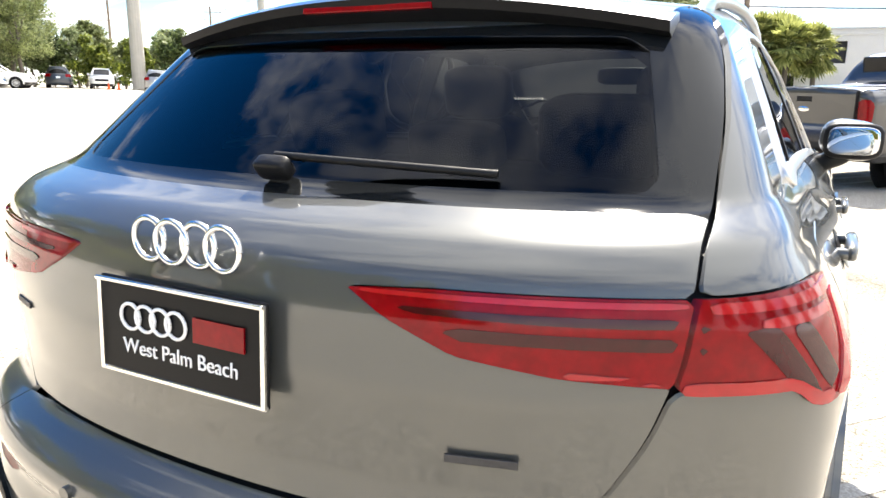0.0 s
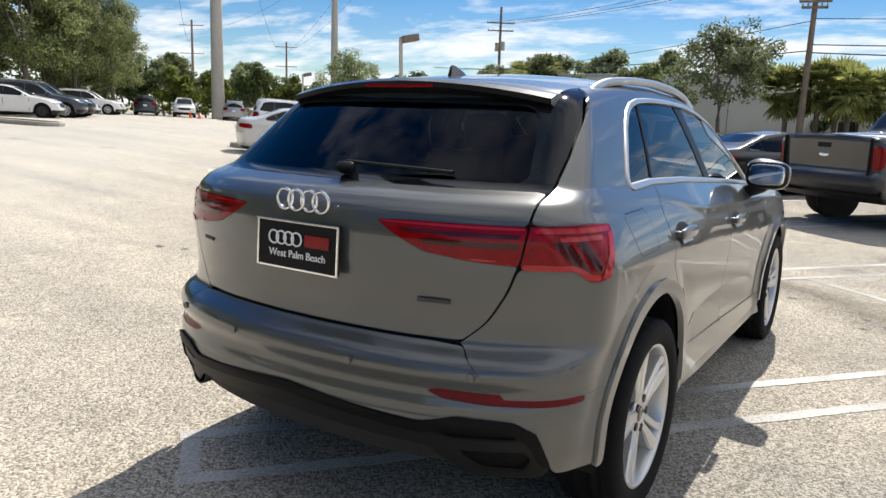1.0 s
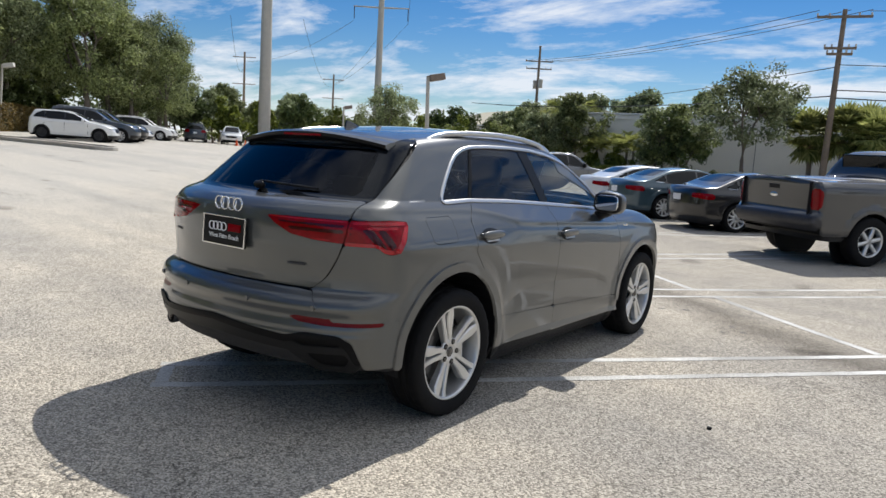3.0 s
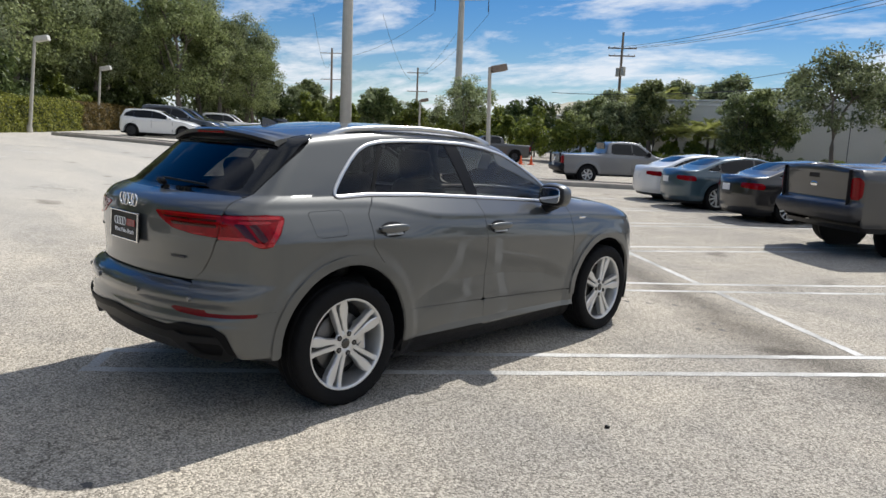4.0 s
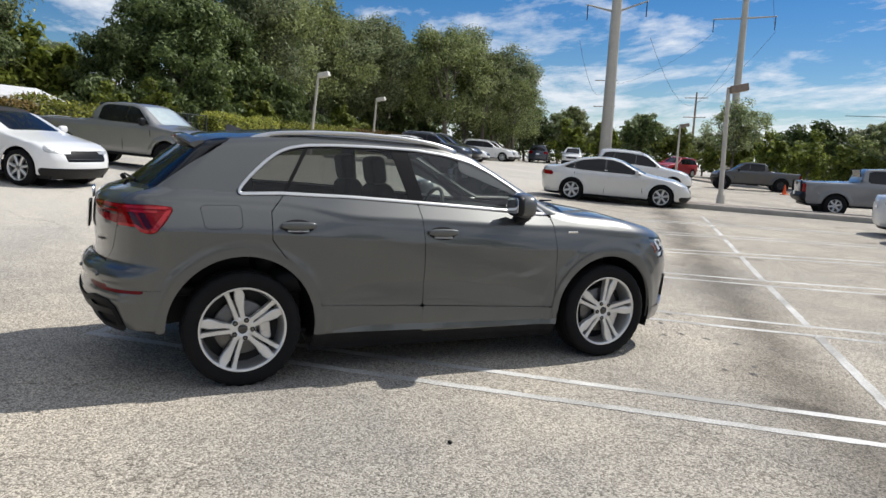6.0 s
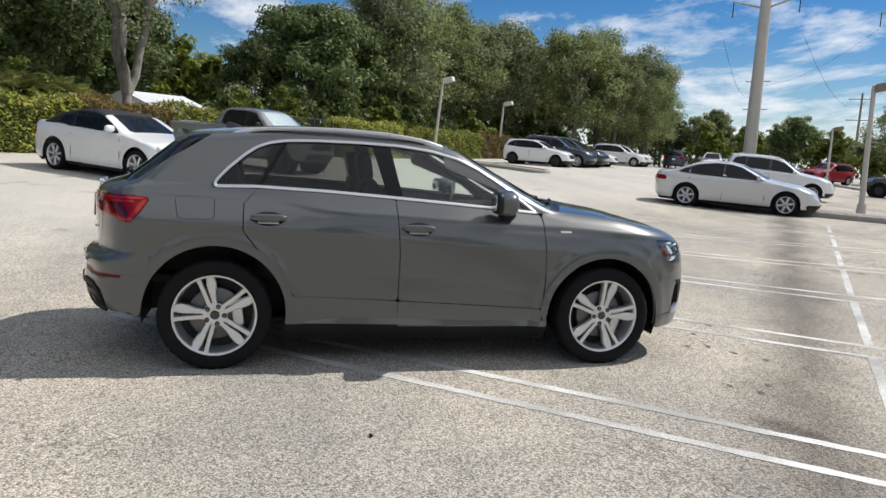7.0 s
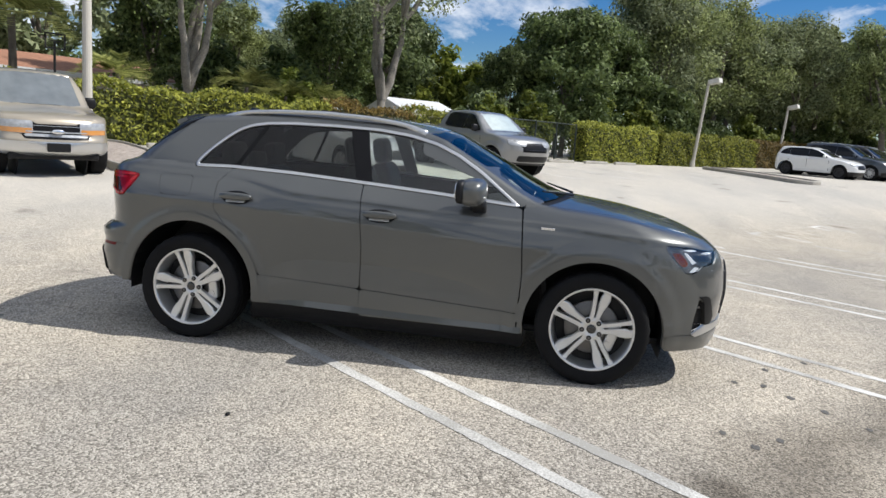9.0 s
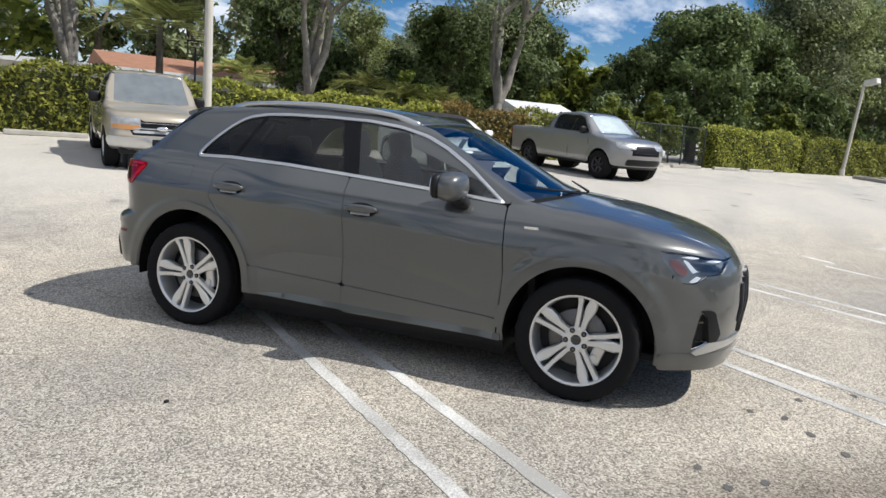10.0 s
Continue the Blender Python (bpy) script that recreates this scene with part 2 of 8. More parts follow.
M = {
    "ground": ground_mat(), "line": line_mat(),
    "paint": mat("grey_car_paint", (0.094, 0.097, 0.094), 0.34, 0.42, 0.03, 3, 0, 900, coat=1.0, spec=0.4),
    "black": mat("black_plastic", (0.010, 0.010, 0.011), 0.45, 0, 0.2, 9, 0.15, 300, spec=0.25),
    "gloss_black": mat("gloss_black", (0.008, 0.008, 0.009), 0.08, 0, 0.1, coat=1.0),
    "matte_black": mat("matte_black", (0.010, 0.010, 0.011), 0.38, 0, 0.15, 9, 0, 300, spec=0.12),
    "cabin": mat("cabin_trim", (0.018, 0.018, 0.020), 0.7, 0, 0.2, 12, 0.2, 400),
    "leather": mat("black_leather", (0.022, 0.022, 0.023), 0.5, 0, 0.2, 10, 0.25, 260),
    "rubber": mat("tyre_rubber", (0.010, 0.010, 0.0105), 0.8, 0, 0.22, 10, 0.2, 200, spec=0.15),
    "alloy": mat("silver_alloy", (0.66, 0.66, 0.65), 0.36, 0.75, 0.04, 6, 0, 200, coat=0.4),
    "dark_metal": mat("dark_metal", (0.07, 0.07, 0.075), 0.5, 0.8, 0.2, 20),
    "steel": mat("disc_steel", (0.16, 0.155, 0.15), 0.45, 0.9, 0.15, 20),
    "chrome": mat("bright_trim", (0.80, 0.80, 0.80), 0.14, 1.0, 0.03),
    "satin": mat("satin_aluminium", (0.60, 0.60, 0.595), 0.30, 0.9, 0.04),
    "insert": mat("satin_dark_insert", (0.012, 0.0122, 0.0125), 0.42, 0, 0.2, 20, 0, 200, spec=0.2),
    "red_lamp": mat("red_lamp_lens", (0.22, 0.0015, 0.005), 0.10, 0, 0.25, 14, 0, 60, coat=0.08, spec=0.22),
    "deep_black": mat("unpainted_black_plastic", (0.006, 0.006, 0.0065), 0.5, 0, 0.25, 40, 0, 60, spec=0.12),
    "red_reflex": mat("red_reflector", (0.12, 0.003, 0.006), 0.35, 0, 0.2, 30, 0, 60, spec=0.2),
    "red_dark": mat("dark_red_lamp_lens", (0.045, 0.002, 0.004), 0.12, 0, 0.25, 20, 0, 60, coat=0.2, spec=0.35),
    "red_bright": mat("bright_red_lamp_lens", (0.38, 0.005, 0.010), 0.12, 0, 0.15, 20, 0, 60, coat=0.2),
    "amber": mat("amber_lens", (0.50, 0.09, 0.03), 0.12, 0, 0.1, coat=1.0),
    # white lamp guides, with a faint glow added to keep them bright
    "drl": mat("running_light", (0.9, 0.93, 0.97), 0.3, 0, 0.05, emit=0.5),
    # blue-grey put into the projector's colour for the sky it reflects
    "lens_sky_tint": mat("projector_lens", (0.16, 0.20, 0.25), 0.08, 0.4, 0.2, 18, coat=1.0),
    "amber_clear": mat("amber_indicator_lens", (0.55, 0.25, 0.07), 0.15, 0, 0.15, coat=1.0),
    "lamp_clear": mat("headlamp_reflector", (0.40, 0.41, 0.42), 0.30, 0.3, 0.45, 18),
    "lamp_dark": mat("smoked_lamp_bezel", (0.24, 0.25, 0.265), 0.25, 0.3, 0.3, 22, coat=0.5),
    "white_plastic": mat("white_lens", (0.85, 0.86, 0.88), 0.2, 0, 0.05, coat=1.0),
    "glass_dark": glass_mat("privacy_glass", (0.40, 0.41, 0.40), 0.0, 1.47),
    "glass_rear": glass_mat("rear_privacy_glass", (0.20, 0.205, 0.20), 0.0, 1.36),
    "glass_tint": glass_mat("green_tint_glass", (0.84, 0.90, 0.87)),
    "glass_screen": glass_mat("windscreen_glass", (0.70, 0.77, 0.78), 0.0, 2.3),
    "glass_lens": glass_mat("clear_lens", (0.92, 0.94, 0.95)),
    "glass_black": mat("smoked_glass", (0.010, 0.011, 0.012), 0.05, 0, 0.1, spec=0.3),
    "screen_shade": mat("windscreen_with_sunshade", (0.46, 0.53, 0.52), 0.3, 0, 0.15, 8, 0, 60, coat=1.0),
    "screen_grey": mat("windscreen_over_grey_dash", (0.13, 0.145, 0.15), 0.3, 0, 0.25, 2, 0, 6, coat=1.0),
    "mirror": mat("mirror_glass", (0.75, 0.77, 0.80), 0.03, 1.0, 0.0),
}
for key in ("glass_dark", "glass_rear", "glass_tint", "glass_screen", "glass_lens"):
    M[key].use_backface_culling = False


def car_paint(name, col, metal=0.3):
    return mat(name, col, 0.32, metal, 0.05, 3, 0, 500, coat=1.0)


# ---------------------------------------------------------------- mesh helpers
def thing(name, label, category, at=None, group="", kind=""):
    ob = new(name)
    ob.empty_display_size = 0.1
    if at is not None:
        ob.matrix_world = at
    return tagged(ob, label, category, group, kind)


def finish(me, name, material, parent, label="", smooth=True):
    for m in (material if isinstance(material, (list, tuple)) else [material]):
        me.materials.append(m)
    if smooth:
        me.shade_smooth()
    ob = new(name, me)
    if parent is not None:
        ob.parent = parent
    return tagged(ob, label)


def part(name, bm, material, parent, label="", smooth=False):
    me = bpy.data.meshes.new(name)
    bmesh.ops.recalc_face_normals(bm, faces=bm.faces)
    bm.to_mesh(me)
    bm.free()
    return finish(me, name, material, parent, label, smooth)


def raw(name, verts, faces, material, parent, label="", smooth=False):
    me = bpy.data.meshes.new(name)
    me.from_pydata([tuple(map(float, v)) for v in verts], [], [tuple(map(int, f)) for f in faces])
    me.update()
    return finish(me, name, material, parent, label, smooth)


def box(bm, m, sx, sy, sz, bevel=0.0):
    """A box of full sizes at the pose m, with bevelled edges."""
    r = bmesh.ops.create_cube(bm, size=1.0, matrix=m @ Matrix.Diagonal((sx, sy, sz, 1)))
    if bevel:
        es = list({e for v in r["verts"] for e in v.link_edges})
        bmesh.ops.bevel(bm, geom=es, offset=bevel, segments=2, affect="EDGES", profile=0.5)
    return bm


def cyl(bm, a, b, r0, r1=None, n=12, cap=True):
    a, b = Vector(a), Vector(b)
    d = b - a
    m = Matrix.Translation((a + b) / 2) @ d.to_track_quat("Z", "Y").to_matrix().to_4x4()
    bmesh.ops.create_cone(bm, cap_ends=cap, segments=n, radius1=r0, radius2=r0 if r1 is None else r1, depth=d.length, matrix=m)
    return bm


def revolve(profile, n, axis="x"):
    """Verts and faces of a turned profile [(radius, along)], about the x axis."""
    vs, fs, k = [], [], len(profile)
    for i in range(n):
        a = 2 * math.pi * i / n
        for r, t in profile:
            vs.append((t, r * math.cos(a), r * math.sin(a)))
    for i in range(n):
        j = (i + 1) % n
        for p in range(k - 1):
            fs.append((i * k + p, i * k + p + 1, j * k + p + 1, j * k + p))
    return vs, fs


def tube(name, pts, radius, material, parent, label="", res=3):
    cu = bpy.data.curves.new(name, "CURVE")
    cu.dimensions, cu.bevel_depth, cu.bevel_resolution, cu.resolution_u = "3D", radius, res, 6
    sp = cu.splines.new("POLY")
    sp.points.add(len(pts) - 1)
    for p, c in zip(sp.points, pts):
        p.co = (*c, 1)
    cu.use_fill_caps = True
    tmp = bpy.data.objects.new(name, cu)
    me = bpy.data.meshes.new_from_object(tmp)
    bpy.data.objects.remove(tmp)
    bpy.data.curves.remove(cu)
    return finish(me, name, material, parent, label, True)


# ---------------------------------------------------------------- smooth car bodies from blended profiles
def smax(a, b, k):
    h = np.clip(0.5 + 0.5 * (a - b) / k, 0, 1)
    return b * (1 - h) + a * h + k * h * (1 - h)


def curve(keys, soft=0.03):
    """A smooth function through rounded straight lines between keys (a, b)."""
    a, b = np.array([k[0] for k in keys], float), np.array([k[1] for k in keys], float)
    lo, hi = a[0] - 6 * soft - 0.3, a[-1] + 6 * soft + 0.3
    s = np.linspace(lo, hi, 900)
    v = np.interp(s, a, b)
    v = np.where(s < a[0], b[0] + (s - a[0]) * (b[1] - b[0]) / (a[1] - a[0]), v)
    v = np.where(s > a[-1], b[-1] + (s - a[-1]) * (b[-1] - b[-2]) / (a[-1] - a[-2]), v)
    step = s[1] - s[0]
    n = max(1, int(3 * soft / step))
    k = np.exp(-0.5 * (np.arange(-n, n + 1) * step / max(soft, 1e-4)) ** 2)
    k /= k.sum()
    p = np.concatenate([v[0] + (np.arange(-n, 0)) * (v[1] - v[0]), v, v[-1] + np.arange(1, n + 1) * (v[-1] - v[-2])])
    v = np.convolve(p, k, "valid")
    return lambda q: np.interp(q, s, v)


def poly(a, b, pts):
    """Signed distance of the points (a, b) to a polygon: negative inside."""
    p = np.array(pts, float)
    q = np.roll(p, -1, 0)
    best = np.full(a.shape, 1e9)
    odd = np.zeros(a.shape, bool)
    for (x0, y0), (x1, y1) in zip(p, q):
        dx, dy = x1 - x0, y1 - y0
        t = np.clip(((a - x0) * dx + (b - y0) * dy) / max(dx * dx + dy * dy, 1e-12), 0, 1)
        best = np.minimum(best, np.hypot(a - x0 - t * dx, b - y0 - t * dy))
        hit = ((y0 > b) != (y1 > b)) & (a < dx * (b - y0) / (dy if dy else 1e-12) + x0)
        odd ^= hit
    return np.where(odd, -best, best)


class Shell:
    """The skin of a car: right half of its sides and ends (walls), and its top."""

    def __init__(self, value, rows, centre, back, fore, fan=60, mid=84, top=None, reach=1.6):
        self.value = value
        z = np.asarray(rows, float)
        cb, cf = np.interp(z, *zip(*back)), np.interp(z, *zip(*fore))
        cols = []
        for i in range(fan):
            a = i / fan * math.pi / 2
            cols.append((0 * z, cb, math.sin(a), -math.cos(a)))
        for i in range(mid):
            t = i / mid
            cols.append((0 * z, cb + (cf - cb) * t, 1.0, 0.0))
        for i in range(fan + 1):
            a = i / fan * math.pi / 2
            cols.append((0 * z, cf, math.cos(a), math.sin(a)))
        o = np.zeros((len(cols), len(z), 3)); d = np.zeros_like(o)
        for i, (x, y, dx, dy) in enumerate(cols):
            o[i, :, 0], o[i, :, 1], o[i, :, 2] = x, y, z
            d[i, :, 0], d[i, :, 1] = dx, dy
        self.wall = self.cast(o, d, reach + 1.2)
        if top:
            x0, x1, nx, y0, y1, ny, z0 = top
            xs, ys = np.linspace(x0, x1, nx), np.linspace(y0, y1, ny)
            o = np.zeros((nx, ny, 3)); d = np.zeros_like(o)
            o[..., 0], o[..., 1] = xs[:, None], ys[None, :]
            o[..., 2] = z0(ys)[None, :] if callable(z0) else z0
            d[..., 2] = 1
            self.top = self.cast(o, d, 1.8)

    def cast(self, o, d, far):
        val = lambda q: self.value(np.abs(q[..., 0]), q[..., 1], q[..., 2])
        bad = val(o) > 0
        lo, hi = np.zeros(o.shape[:2]), np.full(o.shape[:2], far)
        for _ in range(26):
            m = (lo + hi) / 2
            inside = val(o + d * m[..., None]) < 0
            lo, hi = np.where(inside, m, lo), np.where(inside, hi, m)
        p = o + d * lo[..., None]
        e = 2e-3
        g = np.stack([val(p + np.eye(3)[k] * e) - val(p - np.eye(3)[k] * e) for k in range(3)], -1)
        g /= np.maximum(np.linalg.norm(g, axis=-1, keepdims=True), 1e-9)
        return p, g, bad

    def panel(self, name, where, region, material, parent, label="", lift=0.0, rim=0.012, side=1, both=False):
        """A panel of the skin: where region(x, y, z) is negative. side=-1: the left one; both: across the middle."""
        p, g, bad = self.wall if where == "wall" else self.top
        f = region(p[..., 0], p[..., 1], p[..., 2])
        f = np.where(bad, 1.0, f)
        f = np.where(np.abs(f) < 1e-7, 1e-7, f)
        sp = p + g * lift
        neg = f < 0
        any_ = neg[:-1, :-1] | neg[1:, :-1] | neg[:-1, 1:] | neg[1:, 1:]
        badq = bad[:-1, :-1] | bad[1:, :-1] | bad[:-1, 1:] | bad[1:, 1:]
        V, NV, F, at = [], [], [], {}

        def vert(key, pos, nor):
            if key not in at:
                at[key] = len(V)
                V.append(pos); NV.append(nor)
            return at[key]
        for i, j in zip(*np.nonzero(any_ & ~badq)):
            ring = ((i, j), (i + 1, j), (i + 1, j + 1), (i, j + 1))
            out = []
            for k in range(4):
                a, b = ring[k], ring[(k + 1) % 4]
                fa, fb = f[a], f[b]
                if fa < 0:
                    out.append(vert(a, sp[a], g[a]))
                if (fa < 0) != (fb < 0):
                    key = (min(a, b), max(a, b))
                    t = fa / (fa - fb)
                    out.append(vert(key, sp[a] + (sp[b] - sp[a]) * t, g[a] + (g[b] - g[a]) * t))
            if len(set(out)) > 2:
                F.append(tuple(dict.fromkeys(out)))
        if not F:
            return None
        V, NV = np.array(V), np.array(NV)
        if where == "top":
            F = [q for q in F]
        # rims: the skin turned inwards along its open edges
        nv = len(V)
        if rim:
            count = {}
            for q in F:
                for k in range(len(q)):
                    a, b = q[k], q[(k + 1) % len(q)]
                    count[(a, b)] = count.get((a, b), 0) + 1
            used, inner = {}, []
            rimf = []
            for (a, b) in count:
                if (b, a) in count:
                    continue
                if both and abs(V[a][0]) < 2e-3 and abs(V[b][0]) < 2e-3:
                    continue
                for v in (a, b):
                    if v not in used:
                        used[v] = nv + len(inner)
                        inner.append(V[v]); inner.append(V[v] - NV[v] * rim)
                rimf.append((used[b], used[a], used[a] + 1, used[b] + 1))
            if inner:
                extra = []
                for v in used:
                    extra += [NV[v], NV[v]]
                V = np.vstack([V, np.array(inner)]); NV = np.vstack([NV, np.array(extra)])
            F = F + rimf
        if where == "wall" and both:
            n0 = len(V)
            W, NW = V * (-1, 1, 1), NV * (-1, 1, 1)
            V, NV = np.vstack([V, W]), np.vstack([NV, NW])
            F = F + [tuple(n0 + v for v in reversed(q)) for q in F]
        elif side < 0:
            V, NV = V * (-1, 1, 1), NV * (-1, 1, 1)
            F = [tuple(reversed(q)) for q in F]
        # faces must look outwards
        q = F[0]
        fn = np.cross(V[q[1]] - V[q[0]], V[q[2]] - V[q[0]])
        if fn @ NV[q[0]] < 0:
            F = [tuple(reversed(q)) for q in F]
        me = bpy.data.meshes.new(name)
        me.from_pydata(V.tolist(), [], F)
        me.shade_smooth()
        me.normals_split_custom_set_from_vertices(NV.tolist())
        me.update()
        return finish(me, name, material, parent, label, False)


# ---------------------------------------------------------------- ground
E1, E2 = Vector((0.640, 0.768, 0)), Vector((-0.768, 0.640, 0))       # along the bays, along the rows


def rise(x, y):
    """The lot lies flat round the car and rises gently towards the hedge and the far rows."""
    u = -(0.78 * x + 0.62 * y) - 2.6
    u = (u + np.sqrt(u * u + 1.5)) / 2
    v = y + 0.1 * x - 7.5
    v = (v + np.sqrt(v * v + 2)) / 2
    return 1.15 * (1 - np.exp(-u / 11)) - 0.012 + 0.16 * (1 - np.exp(-v / 2.5)) - 0.003


def on(x, y, z=0.0):
    return Vector((x, y, float(rise(x, y)) + z))


# ---------------------------------------------------------------- the grey car
def hero_value():
    low = curve([(0.12, 0.76), (0.22, 0.84), (0.30, 0.868), (0.40, 0.872), (0.50, 0.872), (0.62, 0.880), (0.78, 0.890), (0.95, 0.903), (1.10, 0.908), (1.3, 0.908)], 0.025)
    crease = curve([(-0.9, 1.165), (-0.03, 1.145), (0.22, 1.137), (0.40, 1.110), (0.54, 1.080), (0.66, 1.055), (0.85, 1.043), (1.17, 1.031), (1.53, 1.013), (2.10, 0.985), (2.3, 0.985), (3.0, 0.935), (3.5, 0.85)], 0.05)
    belt = curve([(-0.9, 1.20), (-0.03, 1.175), (0.68, 1.16), (1.13, 1.135), (1.59, 1.11), (2.16, 1.07), (2.8, 1.06), (3.5, 1.0)], 0.08)
    upper = curve([(-0.2, 0.84), (0.0, 0.768), (0.13, 0.712), (0.28, 0.640), (0.40, 0.572)], 0.02)
    swage = curve([(0.55, 0.53), (0.62, 0.565), (0.72, 0.600), (0.85, 0.618), (1.18, 0.620), (1.5, 0.608), (1.85, 0.565), (2.05, 0.50), (2.2, 0.45)], 0.03)
    # top of the car on its middle line, from the spoiler to the nose
    top = curve([(-0.6, 1.455), (-0.3, 1.520), (0.0, 1.556), (0.4, 1.590), (0.8, 1.600), (1.2, 1.585), (1.5, 1.545), (1.68, 1.50), (2.30, 1.185), (2.42, 1.135), (2.6, 1.115), (2.9, 1.075), (3.2, 1.01), (3.38, 0.945), (3.48, 0.88), (3.60, 0.74)], 0.05)
    rear = curve([(0.12, -0.35), (0.26, -0.58), (0.315, -0.80), (0.350, -0.865), (0.41, -0.893), (0.48, -0.905), (0.538, -0.918), (0.546, -0.904), (0.556, -0.914), (0.600, -0.900), (0.620, -0.899), (0.655, -0.915), (0.685, -0.910), (0.712, -0.890), (0.735, -0.832), (0.80, -0.825), (0.95, -0.838), (1.05, -0.832), (1.115, -0.815), (1.155, -0.765), (1.185, -0.655), (1.23, -0.60), (1.45, -0.335), (1.55, -0.20)], 0.009)
    front = curve([(0.12, 3.40), (0.20, 3.50), (0.30, 3.545), (0.40, 3.55), (0.60, 3.575), (0.74, 3.56), (0.84, 3.53), (0.95, 3.45), (1.05, 3.2)], 0.03)

    def value(x, y, z):
        zc, zb = crease(y), belt(y)
        s_low = low(z)
        # above the crease the flank leans in to the glass
        shelf = 0.770 + 0.92 * np.clip(zb - z, 0, 0.6)
        s_up = np.where(z > zb, upper(z - zb), shelf)
        lean = np.maximum(0.905 - 0.770 - 0.92 * (zb - zc), 0.03)
        tall = 0.15 + 0.7 * (lean - 0.03)
        s_low = s_low - lean * np.clip((z - zc + tall) / tall, 0, 1.15) ** 1.2 - 0.0035 * np.exp(-((z - zc + 0.032) / 0.022) ** 2)
        s = -smax(-s_low, -s_up, 0.007)
        # swage low on the doors
        d = z - swage(y)
        w = np.where(d > 0, np.exp(-d / 0.10), np.clip(1 + d / 0.13, 0, 1)) * np.clip((y - 0.50) / 0.16, 0, 1) * np.clip((2.12 - y) / 0.25, 0, 1)
        s = s - 0.010 * w
        for yc, zc2 in ((0.0, 0.36), (2.68, 0.345)):
            r = np.hypot(y - yc, z - zc2)
            q = np.clip((0.565 - r) / 0.075, 0, 1)
            s = s + 0.014 * q * q * (3 - 2 * q) * np.clip((1.0 - z) / 0.3, 0, 1)
        s = s - 0.10 * np.clip((-0.30 - y) / 0.62, 0, 2) ** 2 * np.clip((z - 0.35) / 0.6, 0.1, 1) - 0.16 * np.clip((y - 2.85) / 0.72, 0, 2) ** 2.2
        side = x - s
        yb = rear(z) + 0.20 * x ** 2 + 0.22 * x ** 4
        rr = yb - y
        ff = y - (front(z) - 0.16 * x ** 2 - 0.42 * x ** 4)
        cab = np.clip((y - 1.4) / 0.3, 0, 1) * np.clip((2.75 - y) / 0.3, 0, 1)
        tt = z - (top(y + 0.26 * cab * x ** 2) - 0.052 * (x / 0.6) ** 2 * np.clip((2.0 - y) / 0.5, 0.6, 1))
        g = smax(side, rr * 0.9, 0.10)
        g = smax(g, ff * 0.9, 0.16)
        return smax(g, tt * 0.9, 0.045)
    return value


ZROWS = np.concatenate([np.arange(0.16, 0.50, 0.02), np.arange(0.50, 0.65, 0.007), np.arange(0.65, 0.70, 0.02), np.arange(0.70, 0.76, 0.009), np.arange(0.76, 0.92, 0.018), np.arange(0.92, 1.25, 0.009), np.arange(1.25, 1.44, 0.02), np.arange(1.44, 1.575, 0.008)])
hero_shell = Shell(hero_value(), ZROWS, 0, [(0, 0.25), (1.3, 0.25), (1.6, 0.35)], [(0, 2.3), (1.0, 2.3), (1.2, 1.5), (1.6, 0.8)], fan=90, mid=84,
                   top=(-0.94, 0.94, 105, -0.45, 3.62, 150, 0.75))

DLO = [(-0.030, 1.160), (0.23, 1.168), (0.68, 1.155), (1.13, 1.130), (1.59, 1.102), (2.10, 1.066), (2.185, 1.062), (2.08, 1.14), (1.91, 1.268), (1.75, 1.363), (1.60, 1.428), (1.41, 1.472), (1.19, 1.496), (0.90, 1.503),
       (0.60, 1.500), (0.42, 1.490), (0.31, 1.470), (0.23, 1.438), (0.155, 1.385), (0.058, 1.298), (-0.012, 1.222), (-0.036, 1.186)]
REAR_DOOR = [(0.25, 1.30), (0.25, 1.17), (0.165, 1.07), (0.165, 0.90), (0.25, 0.79), (0.37, 0.66), (0.45, 0.55), (0.485, 0.478), (1.178, 0.452), (1.180, 0.74), (1.150, 1.10), (1.14, 1.30)]
FRONT_DOOR = [(1.14, 1.30), (1.150, 1.10), (1.180, 0.74), (1.178, 0.452), (2.212, 0.400), (2.222, 0.66), (2.198, 0.98), (2.19, 1.06), (2.10, 1.066), (2.0, 1.30)]
REAR_SILL = [(0.40, 0.484), (0.40, 0.10), (1.178, 0.10), (1.178, 0.452)]
FRONT_SILL = [(1.178, 0.452), (1.178, 0.10), (2.205, 0.10), (2.212, 0.400)]
FUEL = [(-0.245, 1.085), (-0.235, 1.098), (-0.03, 1.10), (-0.015, 1.085), (-0.012, 0.985), (-0.03, 0.97), (-0.20, 0.968), (-0.225, 0.98)]
TAIL_OUT = [(-0.82, 1.088), (-0.70, 1.092), (-0.50, 1.096), (-0.405, 1.088), (-0.398, 1.070), (-0.440, 1.000), (-0.495, 0.938), (-0.525, 0.930), (-0.555, 0.937), (-0.585, 0.968), (-0.70, 0.970), (-0.82, 0.968)]
TAIL_IN = [(0.27, 1.086), (0.40, 1.092), (0.80, 1.092), (0.80, 0.968), (0.56, 0.985), (0.43, 1.005), (0.33, 1.050)]
HEADLAMP = [(3.070, 0.911), (3.20, 0.905), (3.435, 0.868), (3.405, 0.797), (3.325, 0.785), (3.278, 0.743), (3.212, 0.743), (3.155, 0.79), (3.092, 0.858)]
INTAKE = [(3.294, 0.372), (3.297, 0.433), (3.318, 0.575), (3.335, 0.588), (3.352, 0.560), (3.380, 0.402)]
